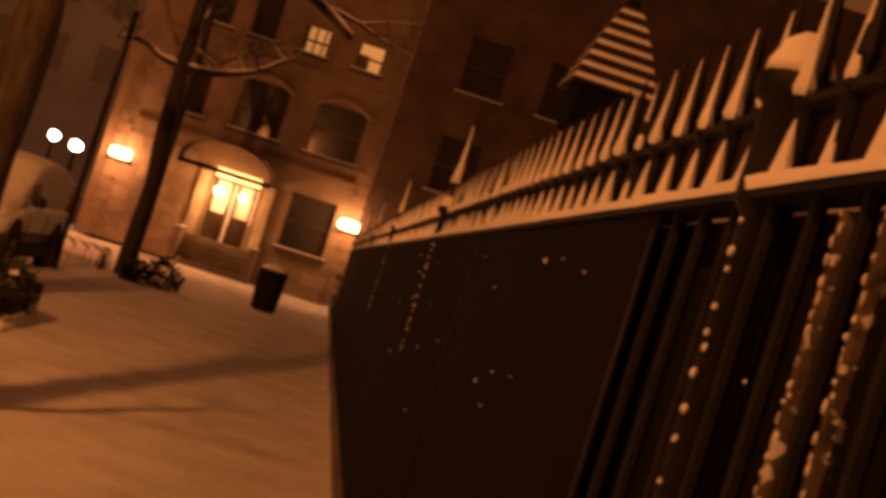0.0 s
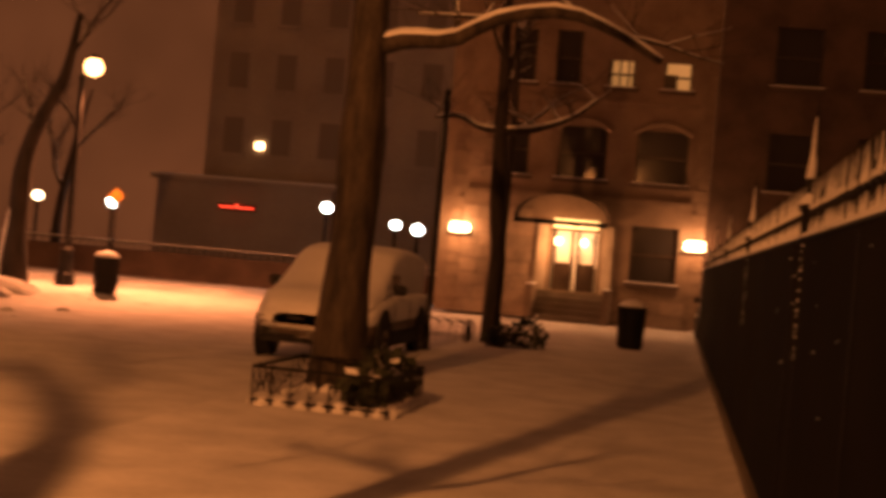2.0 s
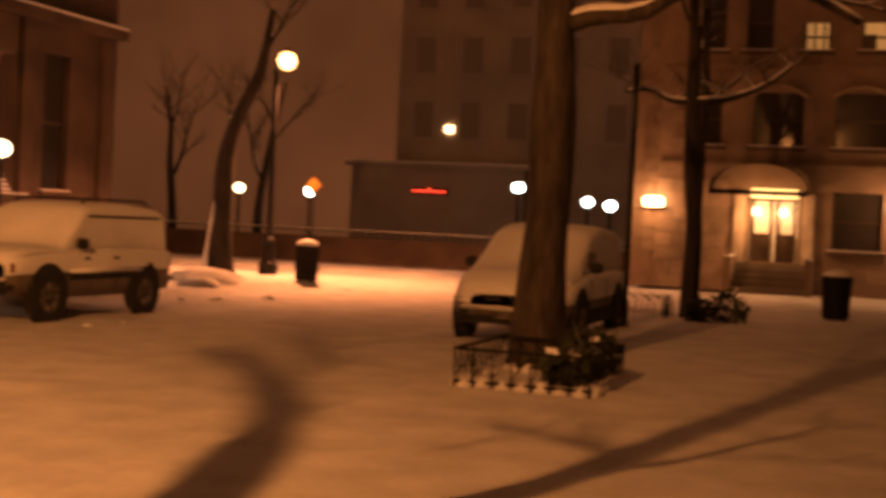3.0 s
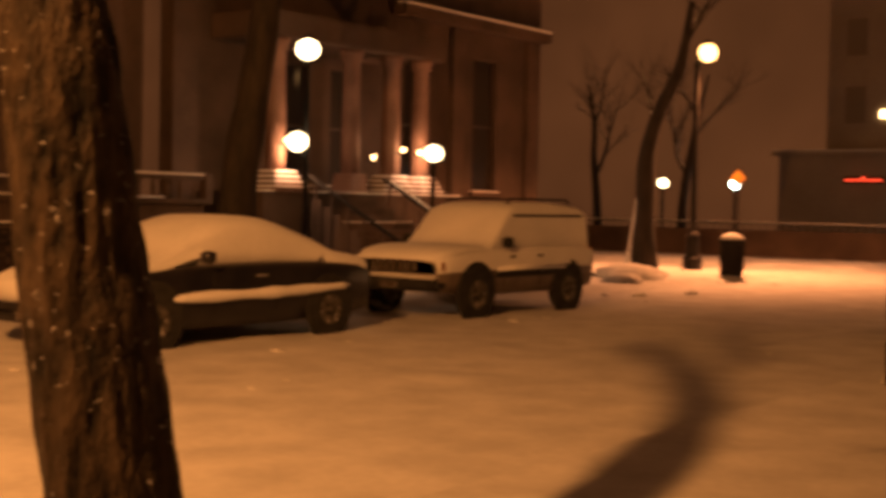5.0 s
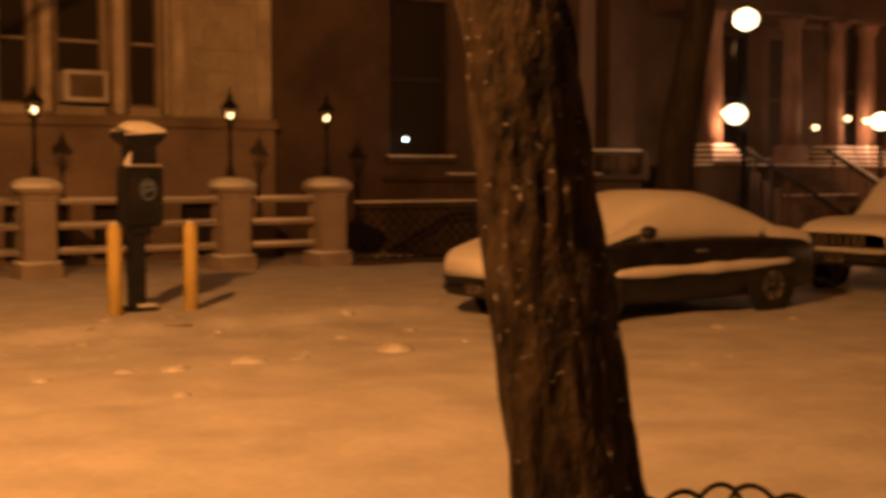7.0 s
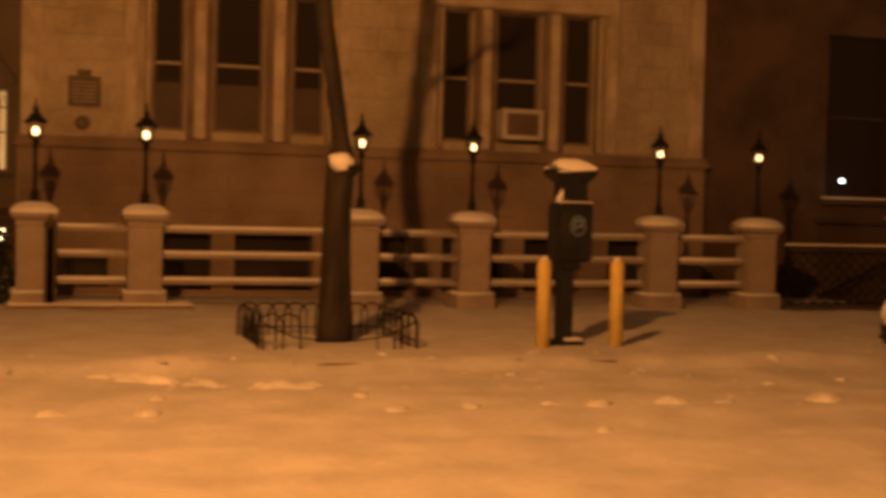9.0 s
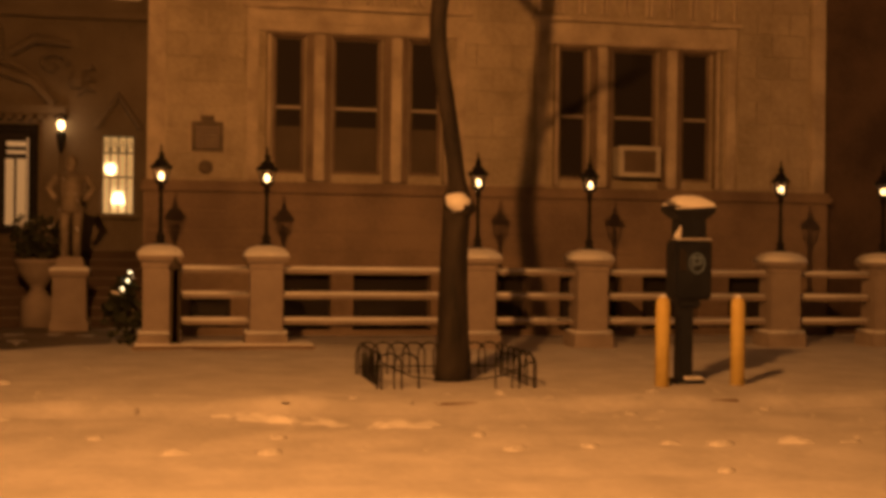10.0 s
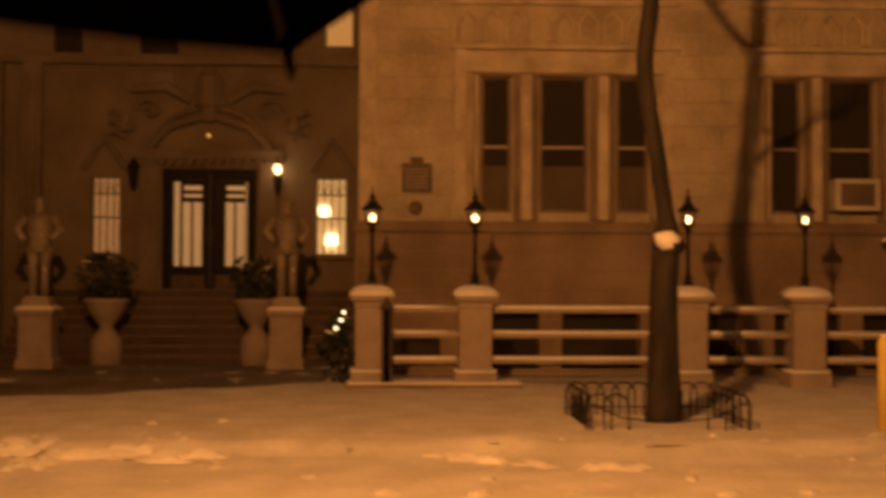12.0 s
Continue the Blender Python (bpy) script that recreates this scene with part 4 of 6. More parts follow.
def shrub(bm, snow, centre, r, rng, n):
    for i in range(n):
        d = Vector((rng.gauss(0, 1), rng.gauss(0, 1), rng.gauss(0, 1))).normalized() * r * rng.uniform(0.55, 1.08)
        p = Vector(centre) + Vector((d.x, d.y, d.z * 0.9))
        s = rng.uniform(0.05, 0.1)
        a, b = Vector((rng.gauss(0, 1), rng.gauss(0, 1), rng.gauss(0, 1))).normalized(), Vector((rng.gauss(0, 1), rng.gauss(0, 1), rng.gauss(0, 1))).normalized()
        vs = [bm.verts.new(p + q) for q in (a * s, b * s * 0.6, -a * s, -b * s * 0.6 + Vector((0, 0, s * 0.4)))]
        bm.faces.new(vs)
        if d.z > 0.3 * r and rng.random() < 0.1:
            vs = [snow.verts.new(p + q + Vector((0, 0, 0.03))) for q in (a * s, b * s * 0.7, -a * s, -b * s * 0.7)]
            snow.faces.new(vs)


def planter(at, seed, ball, label):
    rng = random.Random(seed)
    p = thing("urn_planter", at, label, "planter", "planters by the entrance")
    part("urn", L([(0.3, -0.15), (0.3, 0.5), (0.2, 0.62), (0.12, 0.75), (0.22, 0.85), (0.36, 1.05), (0.42, 1.2), (0.46, 1.24), (0.4, 1.28)], 16), PILLAR_STONE, p, smooth=True)
    bm, snow = bmesh.new(), bmesh.new()
    shrub(bm, snow, (0, 0, 1.28 + ball * 0.7), ball, rng, 420)
    for i in range(5):
        tube(bm, [(0, 0, 1.2), (rng.uniform(-0.1, 0.1), rng.uniform(-0.1, 0.1), 1.3 + ball)], [0.02, 0.01], 5)
    part("foliage", bm, LEAF, p, "dark evergreen sprays")
    tagged(part("foliage_snow", snow, SNOW, p, "snow on the sprays"), kind="stuff")


planter((-25.6, -5.35, 0), 1, 0.55, "stone urn with a snow-dusted evergreen beside the steps")
planter((-25.6, -2.5, 0), 2, 0.52, "stone urn with a trailing evergreen beside the steps")


def forecourt_shade():
    """A dark sheet over the snow, painting the shade before the steps, with a ragged edge."""
    bm = bmesh.new()
    rows = []
    for i in range(41):
        y = -9.0 + 8.0 * i / 40
        edge = -18.9 - 2.3 * max(0, (y + 4.5) / 3.0) + 0.45 * noise.noise(Vector((y * 0.7, 2, 0))) + 0.2 * noise.noise(Vector((y * 2.3, 5, 0)))
        rows.append([bm.verts.new((x, y, ground_z(x, y) + 0.008)) for x in [-25.5 + (edge + 25.5) * k / 30 for k in range(31)]])
    for a, b in zip(rows, rows[1:]):
        for k in range(30):
            bm.faces.new((a[k], a[k + 1], b[k + 1], b[k]))
    tagged(part("swept_paving", bm, SHADE_AND_SLUSH, smooth=True), "dark sheet painting the shade before the entrance steps", "paving", kind="structure")


forecourt_shade()
# small decorated shrub with lights by the first pillar
shrub_thing = thing("lit_shrub", (-21.6, -0.75, 0), "small snowy evergreen with a few white lights", "shrub")
bm, snow = bmesh.new(), bmesh.new()
rng = random.Random(8)
for k in range(6):
    shrub(bm, snow, (rng.uniform(-0.1, 0.1), rng.uniform(-0.12, 0.12), 0.15 + k * 0.15), 0.42 - k * 0.05, rng, 90)
tube(bm, [(0, 0, -0.05), (0, 0, 1.0)], [0.03, 0.015], 6)
part("foliage", bm, LEAF, shrub_thing)
tagged(part("foliage_snow", snow, SNOW, shrub_thing), kind="stuff")
for i in range(3):
    a = -0.4 + i * 0.5
    z = 0.85 + 0.13 * i
    r = 0.42 - 0.3 * z
    part("light", L([(0.005, 0), (0.022, 0.02), (0.005, 0.045)], 6, (r * math.cos(a), r * math.sin(a), z)), BULB_WARM, shrub_thing)

# ---- hooped guard, pay station and bollards on the far pavement ----


def hoop_guard(name, x0, x1, y0, y1, h, step_len, label, front=True):
    g = thing(name, ((x0 + x1) / 2, (y0 + y1) / 2, 0), label, "tree guard", "tree guards")
    w, d = (x1 - x0) / 2, (y1 - y0) / 2
    runs = [((-w, -d), (w, -d)), ((w, -d), (w, d)), ((w, d), (-w, d)), ((-w, d), (-w, -d))]
    if not front:
        part("chain", T([(w, -d, 0.3), (w, -d * 0.6, 0.14), (w, 0, 0.08), (w, d * 0.6, 0.14), (w, d, 0.3)], [0.01] * 5, 6), IRON, g, "sagging chain across the open side")
    for (ax, ay), (bx, by) in runs:
        length = math.hypot(bx - ax, by - ay)
        n = max(2, round(length / (step_len if front or ax == bx else 0.3)))
        ux, uy = (bx - ax) / length, (by - ay) / length
        for i in range(n):
            if not front and ax == bx == w and 2 <= i < n - 2:
                continue
            c = (i + 0.5) * length / n
            r = length / n * 0.72
            pts = []
            for k in range(11):
                a = math.pi * k / 10
                s = c - r * math.cos(a)
                pts.append((ax + ux * s, ay + uy * s, h - r + r * math.sin(a)))
            pts = [(pts[0][0], pts[0][1], -0.08)] + pts + [(pts[-1][0], pts[-1][1], -0.08)]
            part("hoop", T(pts, [0.011] * len(pts), 6), IRON, g)
        if front or ax != bx or ax < 0:
            part("rail", T([(ax, ay, 0.1), (bx, by, 0.1)], [0.01, 0.01], 6), IRON, g)
    return g


hoop_guard("hoop_guard", -16.3, -14.6, 2.25, 4.0, 0.40, 0.19, "low black hooped iron guard round a tree bed", False)
hoop_guard("hoop_guard", -3.6, -2.4, 2.1, 3.9, 0.40, 0.2, "low black hooped iron guard round the leaning tree")


def pay_station():
    p = thing("parking_pay_station", (-15.0, 6.03, 0), "dark blue parking pay station with snow on its hood", "pay station")
    part("foot", B(-0.2, 0.2, -0.24, 0.2, -0.08, 0.05, bevel=0.01), METER_PAINT, p)
    part("foot_snow", B(-0.12, 0.19, -0.1, 0.18, 0.05, 0.085, bevel=0.015), SNOW, p)
    part("leg", B(-0.12, 0.1, -0.16, 0.05, 0.05, 1.06, bevel=0.012), METER_PAINT, p)
    part("cabinet", B(-0.2, 0.2, -0.27, 0.29, 1.0, 1.72, bevel=0.035), METER_PAINT, p)
    part("cabinet_foot", B(-0.15, 0.15, -0.2, 0.15, 0.9, 1.02, bevel=0.03), METER_PAINT, p)
    part("neck", B(-0.16, 0.16, -0.2, 0.21, 1.72, 2.03, bevel=0.015), METER_PAINT, p)
    hood = bmesh.new()
    rings = [[(-0.17, -0.21), (0.17, -0.21), (0.17, 0.22), (-0.17, 0.22)], [(-0.24, -0.32), (0.24, -0.32), (0.24, 0.31), (-0.24, 0.31)], [(-0.25, -0.33), (0.25, -0.33), (0.25, 0.32), (-0.25, 0.32)], [(-0.2, -0.27), (0.2, -0.27), (0.2, 0.28), (-0.2, 0.28)]]
    loops = [[hood.verts.new((x, y, z)) for x, y in ring] for ring, z in zip(rings, (1.97, 2.05, 2.11, 2.17))]
    for a, b in zip(loops, loops[1:]):
        for k in range(4):
            hood.faces.new((a[k], a[(k + 1) % 4], b[(k + 1) % 4], b[k]))
    hood.faces.new(loops[0][::-1])
    hood.faces.new(loops[-1])
    part("hood", hood, METER_PAINT, p)
    bm = bmesh.new()
    n = 12
    rows = []
    for i in range(n + 1):
        y = -0.315 + 0.62 * i / n
        h = 0.085 * (1 - abs(2 * i / n - 1) ** 4) + 0.012 * noise.noise(Vector((y * 9, 0, 3)))
        drop = 0.035 * (1 - i / n)
        rows.append([bm.verts.new(q) for q in ((-0.245, y, 2.11), (-0.22, y, 2.15 + h * 0.7), (0, y, 2.17 + h), (0.22, y, 2.15 + h * 0.6), (0.255, y, 2.115 - drop))])
    for a, b in zip(rows, rows[1:]):
        for k in range(4):
            bm.faces.new((a[k], a[k + 1], b[k + 1], b[k]))
    bm.faces.new(rows[0])
    bm.faces.new(rows[-1][::-1])
    part("hood_snow", bm, SNOW, p, "slab of snow on the hood", smooth=True)
    sh = bmesh.new()
    box(sh, 0.02, 0.2, -0.26, 0.28, 1.715, 1.735, bevel=0.008)
    tube(sh, [(0.15, -0.25, 1.73), (0.16, -0.22, 1.79), (0.16, -0.19, 1.88)], [0.055, 0.04, 0.012], 8)
    part("shelf_snow", sh, SNOW, p, smooth=True)
    ring = bmesh.new()
    tube(ring, [(0.203, 0.05 + 0.115 * math.cos(a), 1.44 + 0.115 * math.sin(a)) for a in [math.pi * 2 * k / 20 for k in range(21)]], [0.011] * 21, 6)
    part("round_sign", ring, PRINT, p, "faded blue ring printed on the cabinet")
    for y0, y1, z0, z1 in ((-0.02, 0.12, 1.49, 1.52), (-0.02, 0.01, 1.38, 1.49), (0.09, 0.12, 1.43, 1.49), (0.02, 0.09, 1.42, 1.445)):
        part("print", B(0.2, 0.206, y0, y1, z0, z1), PRINT, p)
    part("screen", B(0.195, 0.207, -0.22, -0.12, 1.35, 1.6), GLASS, p)
    p.scale = (0.9, 0.82, 1)


pay_station()
b = thing("bollard", (-14.69, 5.6, 0), "yellow steel bollard beside the pay station", "bollard", "yellow bollards")
part("tube", L([(0.085, -0.1), (0.085, 0.96), (0.075, 1.01), (0.045, 1.045), (0.01, 1.055)], 16), YELLOW, b, smooth=True)
part("cap_snow", L([(0.06, 1.02), (0.04, 1.06), (0.01, 1.075)], 12), SNOW, b, smooth=True)
copy_thing(b, pose(-14.69, 6.54, 0))

# bare kerb stones showing through the snow
for y0, y1 in ((2.62, 3.12), (5.3, 5.5), (5.62, 5.98)):
    k = thing("kerb_stone", (-13.42, y0, 0), "dark wet kerb stone showing through the snow", "kerb", "bare kerb stones")
    part("stone", B(-0.05, 0.07, 0, y1 - y0, -0.16, -0.012, bevel=0.015), BASE_STONE, k)

# ---- parked cars ----


def loft(bm, sections):
    rings = [[bm.verts.new(p) for p in ring] for ring in sections]
    n = len(rings[0])
    for a, b in zip(rings, rings[1:]):
        for k in range(n - 1):
            bm.faces.new((a[k], b[k], b[k + 1], a[k + 1]))
    for r, flip in ((rings[0], False), (rings[-1], True)):
        bm.faces.new(r[::-1] if flip else r)
    for a, b in zip(rings, rings[1:]):
        bm.faces.new((a[-1], b[-1], b[0], a[0]))
    bmesh.ops.recalc_face_normals(bm, faces=bm.faces[:])
    return bm


def shell(stations, n=9):
    """A body lofted through stations (x, half width, bottom, top, crown): rounded across, flat below."""
    out = []
    for x, w, z0, z1, c in stations:
        ring = [(x, -w * 0.96, z0), (x, -w, z0 + (z1 - z0) * 0.35)]
        for k in range(n):
            a = math.pi * k / (n - 1)
            ring.append((x, -w * math.copysign(abs(math.cos(a)) ** 0.45, math.cos(a)), z1 - c + c * math.sin(a) ** 0.6))
        ring += [(x, w, z0 + (z1 - z0) * 0.35), (x, w * 0.96, z0)]
        out.append(ring)
    return out


def fine(stations, per=5):
    """More stations on a smooth curve through the given ones."""
    keys = np.array(stations, float)
    out = []
    m = len(keys) - 1
    for i in range(m * per + 1):
        u = min(i / per, m - 1e-9)
        k = int(u)
        s = u - k
        p0, p1, p2, p3 = keys[max(k - 1, 0)], keys[k], keys[k + 1], keys[min(k + 2, m)]
        c = 0.5 * (2 * p1 + (p2 - p0) * s + (2 * p0 - 5 * p1 + 4 * p2 - p3) * s * s + (3 * p1 - p0 - 3 * p2 + p3) * s ** 3)
        lin = p1 + (p2 - p1) * s
        out.append(tuple(0.6 * c + 0.4 * lin))
    return out


def wheel(parent, x, y, r, side):
    w = new("wheel")
    w.parent = parent
    w.location = (x, y, r)
    bm = bmesh.new()
    prof = [(r * 0.62, -0.1), (r * 0.94, -0.1), (r, -0.06), (r, 0.06), (r * 0.94, 0.1), (r * 0.62, 0.1)]
    lathe(bm, prof, 24)
    rot = Matrix.Rotation(math.pi / 2, 3, "X")
    bmesh.ops.rotate(bm, verts=bm.verts, matrix=rot)
    part("tyre", bm, RUBBER, w, smooth=False)
    rim = bmesh.new()
    lathe(rim, [(r * 0.62, -0.105), (r * 0.62, 0.105), (r * 0.56, 0.112), (r * 0.2, 0.09), (r * 0.1, 0.115)], 20)
    for k in range(5):
        a = 2 * math.pi * k / 5
        tube(rim, [(0.08 * math.cos(a), 0.08 * math.sin(a), 0.108), (r * 0.58 * math.cos(a), r * 0.58 * math.sin(a), 0.118)], [0.03, 0.025], 5)
    bmesh.ops.rotate(rim, verts=rim.verts, matrix=Matrix.Rotation(math.pi / 2 * -side, 3, "X"))
    part("rim", rim, SNOWY_RIM, w, "wheel caked with snow")


def arch(parent, x, y, r, side):
    """A dark disc painting the shade in the hollow over a wheel, with its lip."""
    bm = bmesh.new()
    lathe(bm, [(r * 1.28, -0.02), (r * 1.28, 0.02), (r * 1.22, 0.03)], 24)
    bmesh.ops.rotate(bm, verts=bm.verts, matrix=Matrix.Rotation(-math.pi / 2 * side, 3, "X"))
    ob = part("wheel_arch", bm, RUBBER, parent)
    ob.location = (x, y, r * 1.02)


def sedan(at, turn):
    """Local +x is the front; z = 0 is the road."""
    c = thing("sedan_car", at, "dark sedan under thick snow, parked at the kerb", "car", "parked cars", turn)
    low = [(-2.48, 0.72, 0.42, 0.74, 0.1), (-2.4, 0.82, 0.3, 0.9, 0.12), (-1.8, 0.9, 0.24, 0.95, 0.12), (-0.6, 0.92, 0.2, 0.97, 0.1), (0.8, 0.92, 0.2, 0.95, 0.1), (1.6, 0.9, 0.22, 0.9, 0.12), (2.25, 0.84, 0.26, 0.8, 0.12), (2.45, 0.7, 0.34, 0.68, 0.1)]
    part("body", loft(bmesh.new(), shell(fine(low))), CAR_DARK, c, smooth=True)
    top = [(-2.5, 0.7, 0.58, 0.86, 0.1), (-2.34, 0.82, 0.64, 1.0, 0.14), (-1.75, 0.84, 0.8, 1.1, 0.18), (-1.35, 0.8, 0.82, 1.28, 0.3), (-0.6, 0.76, 0.84, 1.5, 0.36), (0.1, 0.75, 0.84, 1.52, 0.36), (0.7, 0.77, 0.84, 1.34, 0.34), (1.25, 0.83, 0.82, 1.06, 0.18), (1.9, 0.83, 0.78, 0.98, 0.14), (2.3, 0.8, 0.6, 0.86, 0.12), (2.47, 0.66, 0.52, 0.74, 0.08)]
    part("snow_cover", loft(bmesh.new(), shell(fine(top), 13)), SNOW, c, "thick smooth snow over roof, windows, bonnet and boot", smooth=True)
    for s in (-1, 1):
        sn = bmesh.new()
        tube(sn, smoothpath([(-1.9, s * 0.9, 0.62), (-0.6, s * 0.925, 0.58), (0.7, s * 0.925, 0.57), (1.2, s * 0.9, 0.56)], 16), [0.02, 0.05, 0.06, 0.06, 0.07, 0.06, 0.07, 0.06, 0.05, 0.06, 0.07, 0.06, 0.06, 0.05, 0.05, 0.04, 0.02], 8, 0.3)
        part("side_snow", sn, SNOW, c, "band of snow stuck along the door trim", smooth=True)
        part("mirror", L([(0.03, -0.06), (0.09, -0.04), (0.1, 0.06), (0.04, 0.09)], 10, (0.72, s * 0.99, 1.02)), CAR_DARK, c, smooth=True)
        part("door_line", B(0.55, 0.56, s * 0.926 - 0.004, s * 0.926 + 0.004, 0.35, 0.85), RUBBER, c)
        part("door_line", B(-0.5, -0.49, s * 0.926 - 0.004, s * 0.926 + 0.004, 0.35, 0.85), RUBBER, c)
        part("door_handle", B(-0.32, -0.14, s * 0.93 - 0.015, s * 0.93 + 0.015, 0.78, 0.81, bevel=0.006), STEEL, c)
        part("headlight", B(2.2, 2.34, s * 0.62 - 0.16, s * 0.62 + 0.16, 0.56, 0.7, bevel=0.03), HEADLIGHT, c)
        part("tail_light", B(-2.46, -2.38, s * 0.6 - 0.16, s * 0.6 + 0.16, 0.66, 0.8, bevel=0.02), AMBER, c)
        for x in (-1.5, 1.45):
            wheel(c, x, s * 0.84, 0.32, s)
            arch(c, x, s * 0.9, 0.34, s)
    part("grille", B(2.36, 2.44, -0.36, 0.36, 0.52, 0.66, bevel=0.02), RUBBER, c)
    part("front_bumper", B(2.24, 2.5, -0.72, 0.72, 0.3, 0.46, bevel=0.06), CAR_DARK, c)
    part("rear_bumper", B(-2.55, -2.3, -0.78, 0.78, 0.36, 0.54, bevel=0.06), CAR_DARK, c)
    part("number_plate", B(2.5, 2.51, -0.16, 0.16, 0.34, 0.44), FENCE_DUSTED, c)


def suv(at, turn, label, paint, rack, plaster=0.0):
    c = thing("suv_car", at, label, "car", "parked cars", turn)
    low = [(-2.22, 0.82, 0.5, 0.94, 0.08), (-2.1, 0.9, 0.4, 1.04, 0.1), (-1.2, 0.92, 0.34, 1.06, 0.08), (0.6, 0.92, 0.34, 1.04, 0.08), (1.5, 0.91, 0.36, 1.0, 0.1), (2.0, 0.88, 0.4, 0.96, 0.1), (2.2, 0.8, 0.44, 0.88, 0.1)]
    part("body", loft(bmesh.new(), shell(fine(low))), paint, c, smooth=True)
    cab = [(-2.14, 0.8, 0.98, 1.05, 0.05), (-2.05, 0.8, 0.98, 1.6, 0.1), (-1.9, 0.79, 0.98, 1.72, 0.14), (-1.0, 0.79, 0.98, 1.78, 0.14), (0.0, 0.79, 0.98, 1.76, 0.14), (0.32, 0.8, 0.98, 1.68, 0.18), (0.62, 0.82, 0.98, 1.4, 0.2), (0.92, 0.84, 0.96, 1.12, 0.12), (1.6, 0.86, 0.92, 1.1, 0.12), (2.0, 0.82, 0.88, 1.04, 0.12), (2.18, 0.7, 0.82, 0.94, 0.08)]
    part("snow_cover", loft(bmesh.new(), shell(fine(cab), 13)), SNOW, c, "snow over roof, windows and bonnet", smooth=True)
    if plaster:
        crust = [(x, w + 0.012, plaster, z1 + 0.01, k) for x, w, z0, z1, k in fine(low)]
        part("snow_crust", loft(bmesh.new(), shell(crust)), SNOW, c, "snow plastered over doors and wings", smooth=True)
    for s in (-1, 1):
        part("window_line", B(-1.9, 0.2, s * 0.795 - 0.012, s * 0.795 + 0.012, 1.54, 1.575), GLASS, c, "dark upper edge of the side windows showing through")
        part("mirror", B(0.5, 0.66, s * 0.98 - 0.1, s * 0.98 + 0.06, 1.06, 1.22, bevel=0.03), RUBBER, c)
        part("side_moulding", B(-1.2, 0.85, s * 0.925 - 0.02, s * 0.925 + 0.02, 0.6, 0.7, bevel=0.015), RUBBER, c)
        sn = bmesh.new()
        tube(sn, [(-1.15, s * 0.935, 0.73), (0, s * 0.935, 0.74), (0.8, s * 0.93, 0.73)], [0.03, 0.04, 0.03], 7, 0.3)
        part("side_snow", sn, SNOW, c, smooth=True)
        part("door_line", B(-0.42, -0.41, s * 0.926 - 0.004, s * 0.926 + 0.004, 0.45, 0.98), RUBBER, c)
        part("door_line", B(0.62, 0.63, s * 0.926 - 0.004, s * 0.926 + 0.004, 0.45, 0.98), RUBBER, c)
        for x in (-0.3, 0.5):
            part("door_handle", B(x - 0.18, x - 0.04, s * 0.93 - 0.015, s * 0.93 + 0.015, 0.9, 0.94, bevel=0.006), RUBBER, c)
        part("headlight", B(2.05, 2.19, s * 0.62 - 0.15, s * 0.62 + 0.15, 0.72, 0.88, bevel=0.02), HEADLIGHT, c)
        part("turn_signal", B(2.0, 2.14, s * 0.82 - 0.05, s * 0.82 + 0.05, 0.72, 0.86, bevel=0.015), AMBER, c)
        part("tail_light", B(-2.2, -2.1, s * 0.78 - 0.08, s * 0.78 + 0.08, 0.8, 1.04, bevel=0.02), AMBER, c)
        if rack:
            part("roof_rail", T([(-1.8, s * 0.6, 1.74), (-1.7, s * 0.6, 1.82), (0.0, s * 0.6, 1.82), (0.1, s * 0.6, 1.74)], [0.02] * 4, 6), RUBBER, c)
        for x in (-1.3, 1.32):
            wheel(c, x, s * 0.84, 0.36, s)
            arch(c, x, s * 0.9, 0.38, s)
    for k in range(7):
        part("grille_bar", B(2.14, 2.21, -0.42 + k * 0.13, -0.35 + k * 0.13, 0.7, 0.88), FENCE_DUSTED, c)
    part("front_bumper", B(2.0, 2.32, -0.86, 0.86, 0.42, 0.62, bevel=0.06), RUBBER, c)
    part("rear_bumper", B(-2.34, -2.05, -0.86, 0.86, 0.46, 0.64, bevel=0.06), RUBBER, c)
    bs = B(2.02, 2.3, -0.82, 0.82, 0.61, 0.67, bevel=0.025)
    part("bumper_snow", bs, SNOW, c, smooth=True)
    part("number_plate", B(2.32, 2.33, -0.16, 0.16, 0.46, 0.56), FENCE_DUSTED, c)


